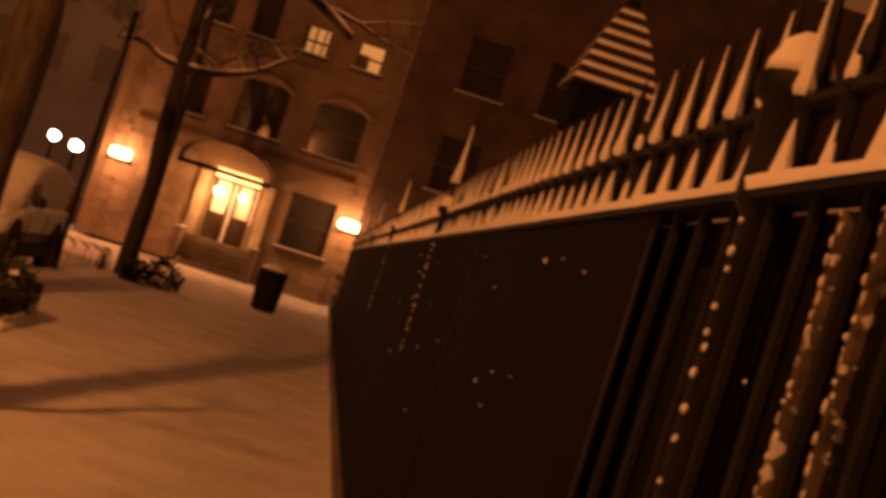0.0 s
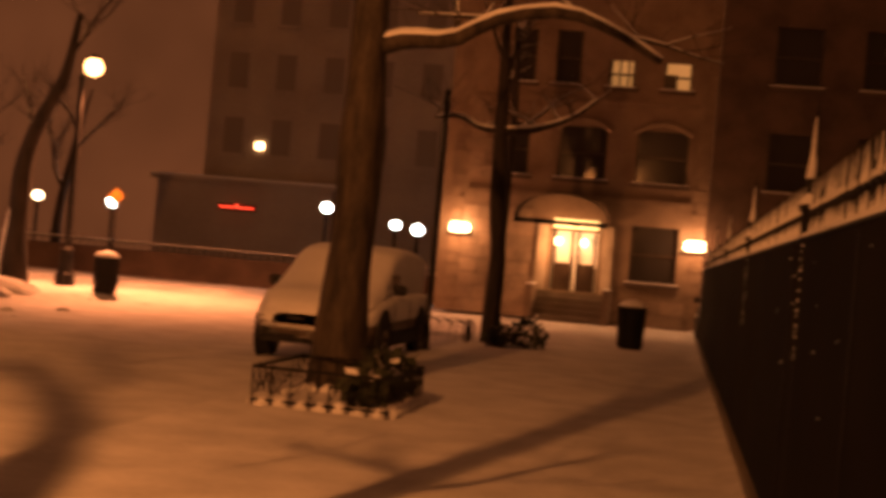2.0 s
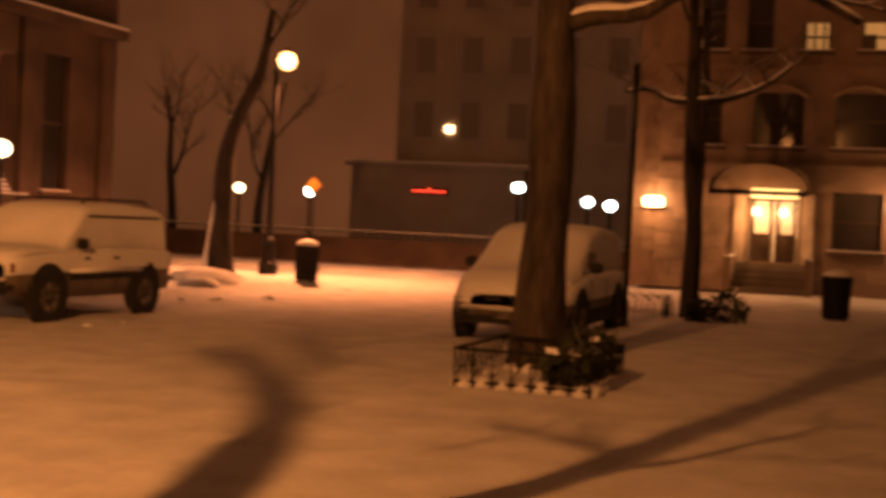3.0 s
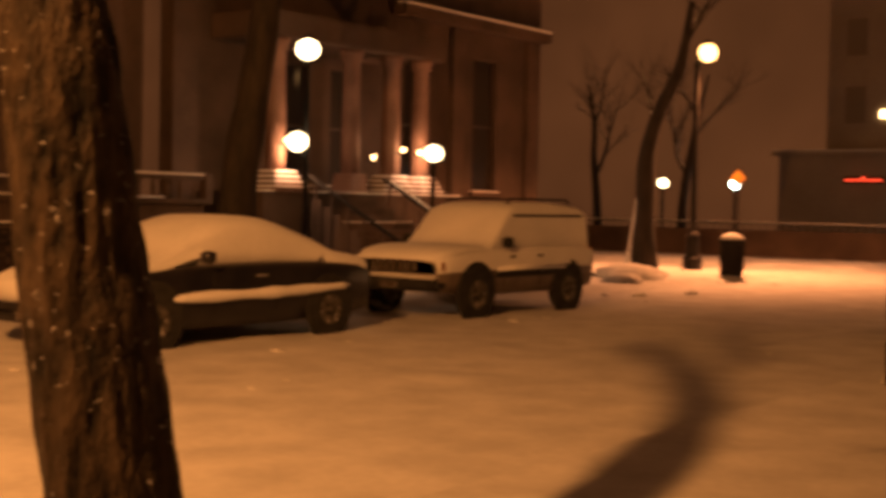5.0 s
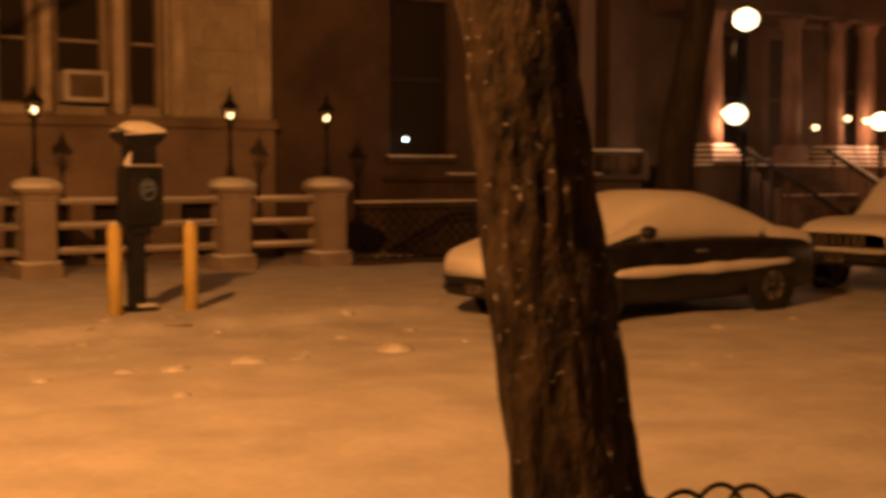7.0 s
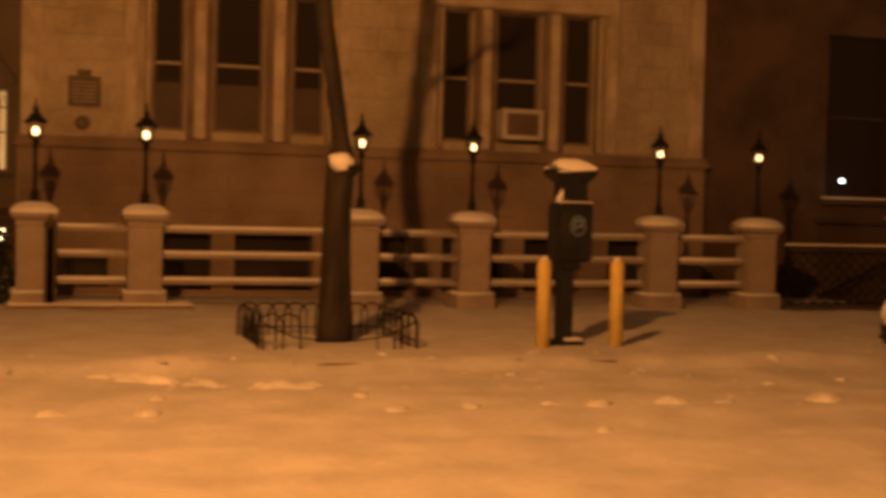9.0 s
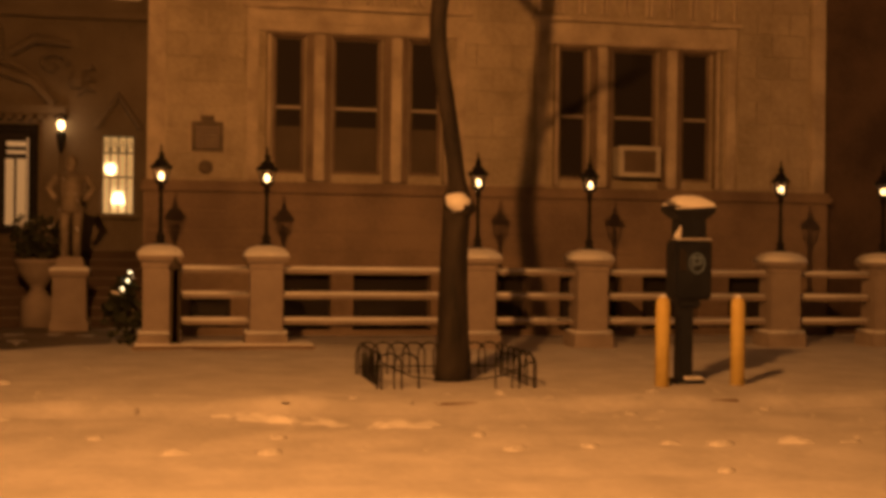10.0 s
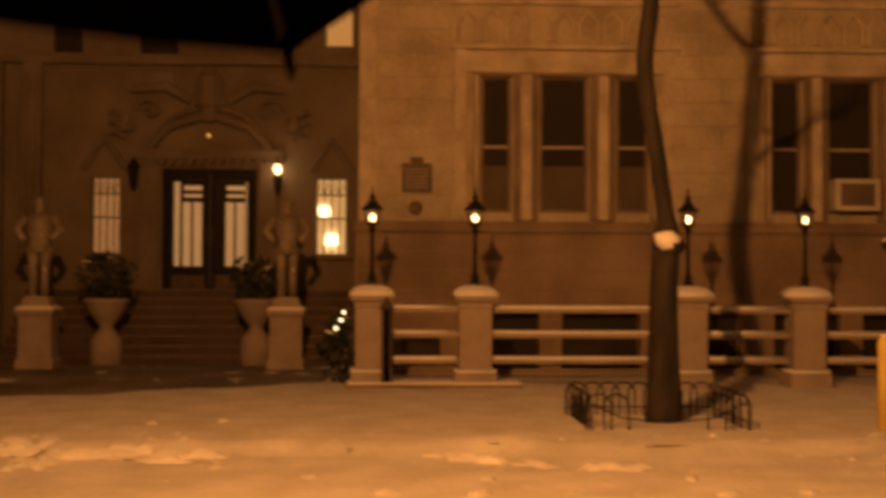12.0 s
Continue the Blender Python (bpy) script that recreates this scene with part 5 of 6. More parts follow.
def minivan(at, turn):
    """A rounded people carrier; local +x is the front."""
    c = thing("minivan_car", at, "rounded minivan caked in snow, parked at the near kerb", "car", "parked cars", turn)
    low = [(-2.25, 0.8, 0.5, 0.95, 0.1), (-2.1, 0.9, 0.36, 1.05, 0.1), (0, 0.93, 0.3, 1.05, 0.1), (1.3, 0.92, 0.3, 1.0, 0.12), (1.9, 0.89, 0.32, 0.9, 0.16), (2.2, 0.78, 0.34, 0.8, 0.16), (2.34, 0.55, 0.36, 0.7, 0.1)]
    part("body", loft(bmesh.new(), shell(fine(low))), CAR_GREY, c, smooth=True)
    crust = [(x, w + 0.012, 0.52, z1 + 0.012, k) for x, w, z0, z1, k in fine(low)]
    part("snow_crust", loft(bmesh.new(), shell(crust)), SNOW, c, "snow plastered over doors, wings and nose", smooth=True)
    top = [(-2.2, 0.76, 0.9, 1.2, 0.1), (-2.1, 0.8, 0.95, 1.62, 0.14), (-1.6, 0.8, 0.95, 1.76, 0.16), (-0.4, 0.8, 0.95, 1.8, 0.16), (0.3, 0.8, 0.95, 1.7, 0.2), (0.9, 0.83, 0.95, 1.4, 0.24), (1.45, 0.86, 0.92, 1.14, 0.2), (1.9, 0.84, 0.84, 1.04, 0.18), (2.2, 0.72, 0.74, 0.9, 0.14), (2.34, 0.5, 0.62, 0.76, 0.08)]
    part("snow_cover", loft(bmesh.new(), shell(fine(top), 13)), SNOW, c, "smooth snow over roof, windscreen and bonnet", smooth=True)
    for s in (-1, 1):
        part("grille", B(2.26, 2.358, s * 0.2 - 0.15, s * 0.2 + 0.15, 0.6, 0.685, bevel=0.02), RUBBER, c, "dark grille opening half filled with snow")
        part("headlight", B(2.1, 2.27, s * 0.64 - 0.16, s * 0.64 + 0.16, 0.58, 0.7, bevel=0.05), HEADLIGHT, c)
        part("fog_light", B(2.2, 2.36, s * 0.5 - 0.08, s * 0.5 + 0.08, 0.38, 0.45, bevel=0.02), HEADLIGHT, c)
        part("mirror", L([(0.03, -0.07), (0.1, -0.05), (0.11, 0.06), (0.04, 0.1)], 10, (0.85, s * 1.0, 1.12)), RUBBER, c, smooth=True)
        part("side_window", B(0.1, 0.62, s * 0.812 - 0.012, s * 0.812 + 0.012, 1.12, 1.36, bevel=0.008), GLASS, c, "dark glass where the snow has slid off")
        part("door_line", B(-0.3, -0.285, s * 0.945 - 0.004, s * 0.945 + 0.004, 0.4, 0.95), RUBBER, c)
        part("door_line", B(0.85, 0.865, s * 0.942 - 0.004, s * 0.942 + 0.004, 0.4, 0.95), RUBBER, c)
        part("sill", B(-1.0, 0.95, s * 0.93 - 0.03, s * 0.93 + 0.02, 0.26, 0.5, bevel=0.03), RUBBER, c, "dark lower sill")
        for x in (-1.4, 1.45):
            wheel(c, x, s * 0.85, 0.34, s)
            arch(c, x, s * 0.92, 0.37, s)
    part("front_bumper", B(2.0, 2.42, -0.8, 0.8, 0.28, 0.5, bevel=0.09), RUBBER, c, "dark front bumper")
    part("bumper_snow", B(2.1, 2.4, -0.7, 0.7, 0.49, 0.545, bevel=0.025), SNOW, c, smooth=True)
    part("number_plate", B(2.42, 2.43, -0.16, 0.16, 0.36, 0.46), FENCE_DUSTED, c)


sedan((-12.3, 11.5, -0.1), -90)
suv((-12.35, 17.72, -0.1), -90, "pale off-road car under snow, parked at the kerb", CAR_GREY, True, 0.62)
minivan((-5.15, 20.85, -0.1), -90)
suv((1.6, 37.0, -0.1), 90, "dark off-road car parked in the cross street", CAR_DARK, False)

# ---- low bed fence and shrubs round the big tree ----


def bed_fence():
    g = thing("bed_fence", (-3.3, 13.6, 0), "low iron bed fence with snow between its bars", "fence", "tree guards")
    x0, x1, y0, y1 = -0.68, 0.68, -1.15, 0.6
    for a, b in (((x0, y0), (x1, y0)), ((x1, y0), (x1, y1)), ((x1, y1), (x0, y1)), ((x0, y1), (x0, y0))):
        n = round(math.hypot(b[0] - a[0], b[1] - a[1]) / 0.19)
        for z in (0.06, 0.38):
            part("rail", T([(a[0], a[1], z), (b[0], b[1], z)], [0.016, 0.016], 6), IRON, g)
        for i in range(n + 1):
            px, py = a[0] + (b[0] - a[0]) * i / n, a[1] + (b[1] - a[1]) * i / n
            part("bar", T([(px, py, -0.06), (px, py, 0.41)], [0.011, 0.011], 6), IRON, g)
            if i < n:
                qx, qy = a[0] + (b[0] - a[0]) * (i + 0.5) / n, a[1] + (b[1] - a[1]) * (i + 0.5) / n
                hgt = 0.09 + 0.07 * noise.noise(Vector((qx * 7, qy * 7, 1)))
                part("snow_lump", T([(qx, qy + 0.05, -0.02), (qx + 0.01, qy + 0.06, hgt * 0.6), (qx, qy + 0.07, hgt)], [0.1, 0.085, 0.03], 8, 0.35, freq=9), SNOW_GROUND, g, smooth=True)
                part("cross_bar", T([(px, py, 0.1), (2 * qx - px, 2 * qy - py, 0.36)], [0.008, 0.008], 5), IRON, g)


bed_fence()


def bed_shrub(at, r, h, seed, label):
    t = thing("bed_shrub", at, label, "shrub", "shrubs in the tree beds")
    rng = random.Random(seed)
    bm, snow = bmesh.new(), bmesh.new()
    shrub(bm, snow, (0, 0, h * 0.5), r, rng, 220)
    for i in range(12):
        a = rng.uniform(0, 6.28)
        tube(bm, [(0, 0, -0.05), (r * 0.5 * math.cos(a), r * 0.5 * math.sin(a), h * 0.6), (r * math.cos(a), r * math.sin(a), h)], [0.012, 0.008, 0.004], 4)
    part("foliage", bm, LEAF, t)
    tagged(part("twig_snow", snow, SNOW, t), kind="stuff")


bed_shrub((-2.95, 13.9, 0), 0.32, 0.55, 1, "low dark shrub with snow in the tree bed")
bed_shrub((-3.05, 13.3, 0), 0.26, 0.4, 2, "low dark shrub with snow in the tree bed")
bed_shrub((-2.75, 25.6, 0), 0.4, 0.45, 3, "low dark shrub in the far tree bed")
bed_shrub((-3.2, 25.2, 0), 0.3, 0.35, 4, "low dark shrub in the far tree bed")
hoop_guard("hoop_guard", -4.9, -3.9, 25.2, 26.2, 0.42, 0.25, "low iron guard with snow at the far tree bed")

# ---- bins, poles and street lamps ----


def bin_(at, label):
    b = thing("litter_bin", at, label, "litter bin", "litter bins")
    part("drum", L([(0.23, -0.02), (0.25, 0.05), (0.28, 0.8), (0.31, 0.84), (0.31, 0.9), (0.26, 0.92)], 18), IRON, b)
    for k in range(18):
        a = 2 * math.pi * k / 18
        part("slat", T([(0.26 * math.cos(a), 0.26 * math.sin(a), 0.05), (0.295 * math.cos(a), 0.295 * math.sin(a), 0.85)], [0.016, 0.016], 5), IRON, b)
    part("snow_top", L([(0.29, 0.88), (0.29, 0.95), (0.2, 1.02), (0.05, 1.06)], 16), SNOW, b, smooth=True)


bin_((-0.85, 28.7, 0), "dark slatted litter bin heaped with snow on the near pavement")
bin_((-13.55, 30.2, 0), "dark slatted litter bin heaped with snow beside the corner lamp")


def street_lamp(at, top, globe, label, mat, arm=0.0):
    """An old-style lamp post with a stepped base, collar and globe."""
    l = thing("street_lamp", at, label, "street lamp", "street lamps")
    part("base", L([(0.26, -0.1), (0.26, 0.3), (0.2, 0.36), (0.17, 0.9), (0.2, 0.95), (0.12, 1.05)], 8), IRON, l)
    part("pole", L([(0.1, 1.0), (0.085, 2.0), (0.07, top - 0.35), (0.1, top - 0.3), (0.05, top - 0.2)], 10), IRON, l, smooth=True)
    if arm:
        part("arm", T(smoothpath([(0, 0, top - 0.3), (arm * 0.5, 0.0, top + 0.1), (arm, 0.0, top + globe)], 8), [0.035] * 9, 8), IRON, l, smooth=True)
    g = globe
    part("globe", L([(0.2 * g, -g * 0.95), (0.72 * g, -g * 0.7), (g, 0), (0.75 * g, g * 0.65), (0.3 * g, g * 0.93)], 16, (arm, 0, top)), mat, l, "glowing glass globe", smooth=True)
    part("hood", L([(0.5 * g, g * 0.82), (0.3 * g, g * 1.0), (0.05, g * 1.25)], 12, (arm, 0, top)), IRON, l)


street_lamp((-15.72, 32.5, 0), 5.78, 0.26, "tall street lamp with a glowing orange globe at the corner", BULB_SODIUM, 0.3)
# the lamp that lights the street, its post behind the viewpoint
street_lamp((-4.0, -1.5, -0.02), 7.35, 0.22, "tall street lamp at the near kerb lighting the street", BULB_SODIUM, -0.45)


def globe_lamp(at, z, r, label, mat):
    l = thing("globe_lamp", at, label, "lamp", "globe lamps")
    part("post", L([(0.14, -0.05), (0.14, 0.2), (0.06, 0.3), (0.05, z - r - 0.1), (0.09, z - r - 0.05), (0.05, z - r + 0.02)], 10), IRON, l, smooth=True)
    part("globe", L([(0.25 * r, -r * 0.85), (0.6 * r, -r * 0.7), (0.9 * r, -r * 0.4), (r, 0), (0.9 * r, r * 0.4), (0.6 * r, r * 0.7), (0.1 * r, r * 0.88)], 16, (0, 0, z)), mat, l, "glowing globe", smooth=True)
    part("cap", L([(0.3 * r, r * 0.9), (0.12 * r, r * 1.2), (0.02, r * 1.35)], 10, (0, 0, z)), IRON, l)
    return l


twin = globe_lamp((-19.0, 20.8, 0), 4.81, 0.25, "tall post with two white globe lamps before the columned porch", BULB_WARM)
part("arm", T([(0, 0, 2.5), (0, -0.2, 2.52), (0, -0.27, 2.66)], [0.025] * 3, 6), IRON, twin)
part("globe", L([(0.06, 2.66), (0.13, 2.7), (0.2, 2.77), (0.22, 2.86), (0.2, 2.95), (0.13, 3.02), (0.02, 3.06)], 16, (0, -0.28, 0)), BULB_WARM, twin, "glowing globe", smooth=True)
globe_lamp((-19.0, 25.26, 0), 2.82, 0.22, "white globe lamp on a post beside the stoop", BULB_WARM)
# distant lamps round the corner
for x, y, z, m in ((-23.9, 46.6, 2.63, BULB_WARM), (-20.7, 46.2, 2.6, BULB_COOL), (-12.2, 45.0, 3.0, BULB_COOL), (-11.2, 52.0, 2.75, BULB_COOL), (-9.0, 45.5, 2.5, BULB_COOL)):
    globe_lamp((x, y, 0), z, 0.2, "distant globe lamp in the side street", m)
pole = thing("sign_pole", (-4.12, 22.4, 0), "slim dark sign pole at the kerb", "pole")
part("pole", L([(0.07, -0.1), (0.06, 0.4), (0.045, 0.5), (0.045, 4.4), (0.06, 4.42), (0.02, 4.5)], 10), IRON, pole)
part("sign", B(-0.02, 0.02, -0.2, 0.2, 3.4, 3.9, bevel=0.005), METER_PAINT, pole)

# ---- birdhouse in the park ----
bh = thing("birdhouse", (2.42, 14.0, 0), "wooden birdhouse on a pole, its shingled roof striped by snow", "birdhouse")
part("pole", L([(0.09, -0.05), (0.07, 3.6), (0.1, 3.7)], 10), IRON, bh)
part("box", L([(0.34, 3.65), (0.36, 3.7), (0.36, 4.1), (0.34, 4.12)], square=True), BOARD, bh)
def roof_half(k):
    return 0.46 * (1 - k / 7.6) ** 0.72


for k in range(7):
    z0, w, v = 4.1 + k * 0.142, roof_half(k), roof_half(k + 1)
    part("shingle_course", L([(w, z0), (w * 0.99, z0 + 0.03), (v - 0.005, z0 + 0.142)], square=True), DOOR_WOOD, bh)
    part("course_snow", L([(w + 0.005, z0 + 0.034), (w - 0.008, z0 + 0.05), (0.45 * w + 0.55 * v + 0.002, z0 + 0.092)], square=True), SNOW, bh)
part("finial", L([(0.06, 5.08), (0.08, 5.14), (0.01, 5.34)], 8), IRON, bh)

# ---- dark brick house, and the low ornate fence beside the forecourt ----


def dark_window(name, x, y0, y1, z0, z1, mat=None, axis="x", sill=True, label="dark sash window of a neighbouring house"):
    w = thing(name, (x, (y0 + y1) / 2, z0) if axis == "x" else ((y0 + y1) / 2, x, z0), label, "window", turn=0 if axis == "x" else -90)
    w["kind"] = "structure"
    k, h = (y1 - y0) / 2, z1 - z0
    part("pane", B(-0.22, -0.2, -k, k, 0, h / 2), mat or GLASS, w)
    part("pane", B(-0.2, -0.18, -k, k, h / 2, h), mat or GLASS, w)
    part("meeting_rail", B(-0.2, -0.14, -k, k, h / 2 - 0.03, h / 2 + 0.03), DOOR_WOOD, w)
    for u in (-k, k - 0.06):
        part("window_frame", B(-0.21, -0.13, u, u + 0.06, 0, h), DOOR_WOOD, w)
    if sill:
        part("sill", B(-0.05, 0.12, -k - 0.12, k + 0.12, -0.12, 0, bevel=0.015), BROWNSTONE, w)
        part("sill_snow", B(-0.03, 0.11, -k - 0.1, k + 0.1, 0.0, 0.035, bevel=0.012), SNOW, w)


n = 40
openings = [(15.0, 16.5, 2.0, 5.3), (17.6, 18.9, 2.0, 5.3)]
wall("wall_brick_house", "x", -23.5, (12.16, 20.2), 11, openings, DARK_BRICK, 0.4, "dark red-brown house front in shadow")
for o in openings:
    n += 1
    dark_window("window_%d" % n, -23.5, *o)
stoop = thing("side_stoop", (-21.6, 17.4, 0), "dark stone stoop wall with snow-lined ledges", "stoop")
part("wall", B(-1.8, 0.6, -2.6, 2.4, 0, 1.5, bevel=0.03), BROWNSTONE, stoop)
part("coping", B(-1.85, 0.7, -2.7, 2.5, 1.5, 1.62, bevel=0.03), BROWNSTONE, stoop)
part("coping_snow", B(0.45, 0.7, -2.65, 1.2, 1.62, 1.66, bevel=0.015), SNOW, stoop, smooth=True)
part("balustrade", B(0.35, 0.5, -0.5, 2.5, 2.02, 2.12, bevel=0.02), BROWNSTONE, stoop)
part("end_post", B(0.32, 0.53, 2.5, 2.72, 1.5, 2.16, bevel=0.02), BROWNSTONE, stoop)
part("balustrade_snow", B(0.34, 0.51, -0.5, 2.5, 2.12, 2.16, bevel=0.015), SNOW, stoop)
for k in range(8):
    part("baluster", T([(0.42, -0.4 + k * 0.38, 1.62), (0.42, -0.4 + k * 0.38, 1.82), (0.42, -0.4 + k * 0.38, 2.02)], [0.03, 0.055, 0.03], 8), BROWNSTONE, stoop)

ornate = thing("ornate_fence", (-20.3, 0, 0), "low ornamental iron fence with snow on its rails", "fence")
for y0, y1 in ((12.2, 16.2), (16.5, 19.4)):
    for z in (0.08, 0.98, 1.08):
        part("rail", B(-0.03, 0.03, y0, y1, z, z + 0.04), IRON, ornate)
    part("rail_snow", B(-0.035, 0.035, y0, y1, 1.12, 1.15, bevel=0.012), SNOW, ornate)
    part("kerb_stone", B(-0.15, 0.15, y0, y1, -0.06, 0.06, bevel=0.02), BROWNSTONE, ornate)
    m = round((y1 - y0) / 0.24)
    for i in range(m):
        yc = y0 + (i + 0.5) * (y1 - y0) / m
        pts = [(0, yc + 0.1 * math.sin(a * 2), 0.12 + 0.86 * a / math.pi / 2) for a in [math.pi * 2 * k / 12 for k in range(13)]]
        part("scroll", T(pts, [0.014] * 13, 5), IRON, ornate)
        pts = [(0, yc - 0.1 * math.sin(a * 2), 0.12 + 0.86 * a / math.pi / 2) for a in [math.pi * 2 * k / 12 for k in range(13)]]
        part("scroll", T(pts, [0.014] * 13, 5), IRON, ornate)
for y in (12.35, 16.35, 19.5):
    part("post", L([(0.09, -0.05), (0.09, 1.2), (0.12, 1.24), (0.05, 1.32), (0.02, 1.5)], 8), GREY_STONE, ornate)

# ---- columned house with its lit porch ----


def build_columned_house():
    holes = [(23.6, 24.8, 2.0, 5.0), (25.6, 26.6, 2.0, 5.0), (31.9, 33.1, 2.0, 5.9), (28.6, 29.8, 2.0, 5.6)]
    wall("wall_columned_house", "x", -22.6, (20.3, 35.2), 10, holes, BROWNSTONE, 0.4, "brownstone house front behind a columned porch")
    wall("wall_corner", "y", 35.2, (-40, -22.6), 10, [], BROWNSTONE, 0.3, "plain side wall of the corner house")
    for i, o in enumerate(holes):
        dark_window("window_%d" % (50 + i), -22.6, *o, label="tall dark window of the brownstone house")
    h = thing("porch", (-21.0, 0, 0), "stone porch with lit pink columns on stepped bases", "porch")
    part("platform", B(-1.6, 0.55, 21.0, 28.4, 0.0, 1.82, bevel=0.03), BROWNSTONE, h)
    part("platform_snow", B(0.3, 0.56, 21.0, 28.4, 1.82, 1.86, bevel=0.015), SNOW, h)
    for y in (21.95, 24.55, 26.1, 27.3):
        lit = y in (21.95, 26.1, 27.3)
        wide = 0.56 if y == 21.95 else 0.46 if lit else 0.32
        steps = [(wide - (wide - 0.26) / 4 * k, 1.82 + 0.115 * k) for k in range(4)]
        part("column_base", L([q for r, z in steps for q in ((r, z), (r, z + 0.113))] + [(0.25, 2.31)], square=True, at=(0, y, 0)), PINK_STONE, h)
        for r, z in steps if lit else ():
            bs = B(r - 0.085, r + 0.006, y - r, y + r, z + 0.1, z + 0.14)
            part("base_snow", bs, SNOW, h, "snow on the base's step")
            part("base_snow", B(-r, r - 0.085, y - r - 0.006, y - r + 0.085, z + 0.1, z + 0.14), SNOW, h, "snow on the base's step")
        part("column", L([(0.23, 2.28), (0.23, 3.4), (0.2, 5.0), (0.26, 5.06), (0.26, 5.16), (0.3, 5.2), (0.3, 5.3)], 16, (0, y, 0)), PINK_STONE, h, smooth=True)
    part("entablature", B(-1.6, 0.4, 21.4, 27.9, 5.3, 5.9, bevel=0.04), BROWNSTONE, h)
    # small lights at the column feet and by the door
    for k, (y, z) in enumerate(((21.85, 2.98), (26.05, 2.95), (26.75, 2.92), (24.9, 2.72))):
        f = thing("porch_light", (-20.55, y, z), "small warm bulb lighting a porch column", "lamp", "porch lights")
        part("bulb", L([(0.02, -0.06), (0.07, 0), (0.02, 0.06)], 8), FLAME, f)
        part("stem", T([(-0.25, 0, -0.05), (-0.1, 0, -0.1), (0, 0, -0.05)], [0.012] * 3, 5), IRON, f)
    for y in (21.95, 26.7):
        point_lamp("porch_uplight", (-20.42, y, 2.62), 80, (1.0, 0.46, 0.22), 0.05)
    # stair with sloping wall down to the pavement
    for i in range(10):
        part("step", B(0.55 + i * 0.28, 0.55 + (i + 1) * 0.28, 22.6, 25.0, 0, 1.82 - (i + 1) * 0.165), BROWNSTONE, h)
        if i in (3, 7, 8):
            part("step_snow", B(0.56 + i * 0.28, 0.54 + (i + 1) * 0.28, 22.7, 24.9, 1.82 - (i + 1) * 0.165, 1.84 - (i + 1) * 0.165), SNOW, h)
    for y in (22.45, 25.1):
        part("handrail", T([(0.6, y, 2.2), (3.3, y, 0.75), (3.4, y, 0.7)], [0.045, 0.045, 0.04], 8), IRON, h)
        if y > 25:
            part("handrail_snow", T([(0.9, y, 2.12), (2.2, y, 1.42)], [0.02, 0.03], 6), SNOW, h)
        for i in range(6):
            x = 0.8 + i * 0.48
            part("baluster", T([(x, y, 0.02), (x, y, 2.1 - (x - 0.6) * 0.54)], [0.035, 0.035], 6), BROWNSTONE, h)
    part("cornice", B(-1.6, -1.1, 28.0, 35.4, 6.7, 7.0, bevel=0.04), BROWNSTONE, h)
    part("cornice_snow", B(-1.4, -1.08, 28.0, 35.4, 7.0, 7.06, bevel=0.02), SNOW, h)
    for y in (30.7, 34.6):
        part("pilaster", B(-1.6, -1.45, y, y + 0.6, 0, 6.7, bevel=0.02), BROWNSTONE, h)


build_columned_house()
spot = thing("small_wall_light", (-23.3, 15.24, 2.36), "tiny cool wall light on the dark house", "lamp")
part("bulb", L([(0.01, -0.035), (0.036, 0), (0.01, 0.035)], 8), BULB_COOL, spot)
part("bracket", T([(-0.2, 0, 0.05), (0, 0, 0.06)], [0.015] * 2, 5), IRON, spot)

# ---- houses closing the end of the street ----
GY = 41.0


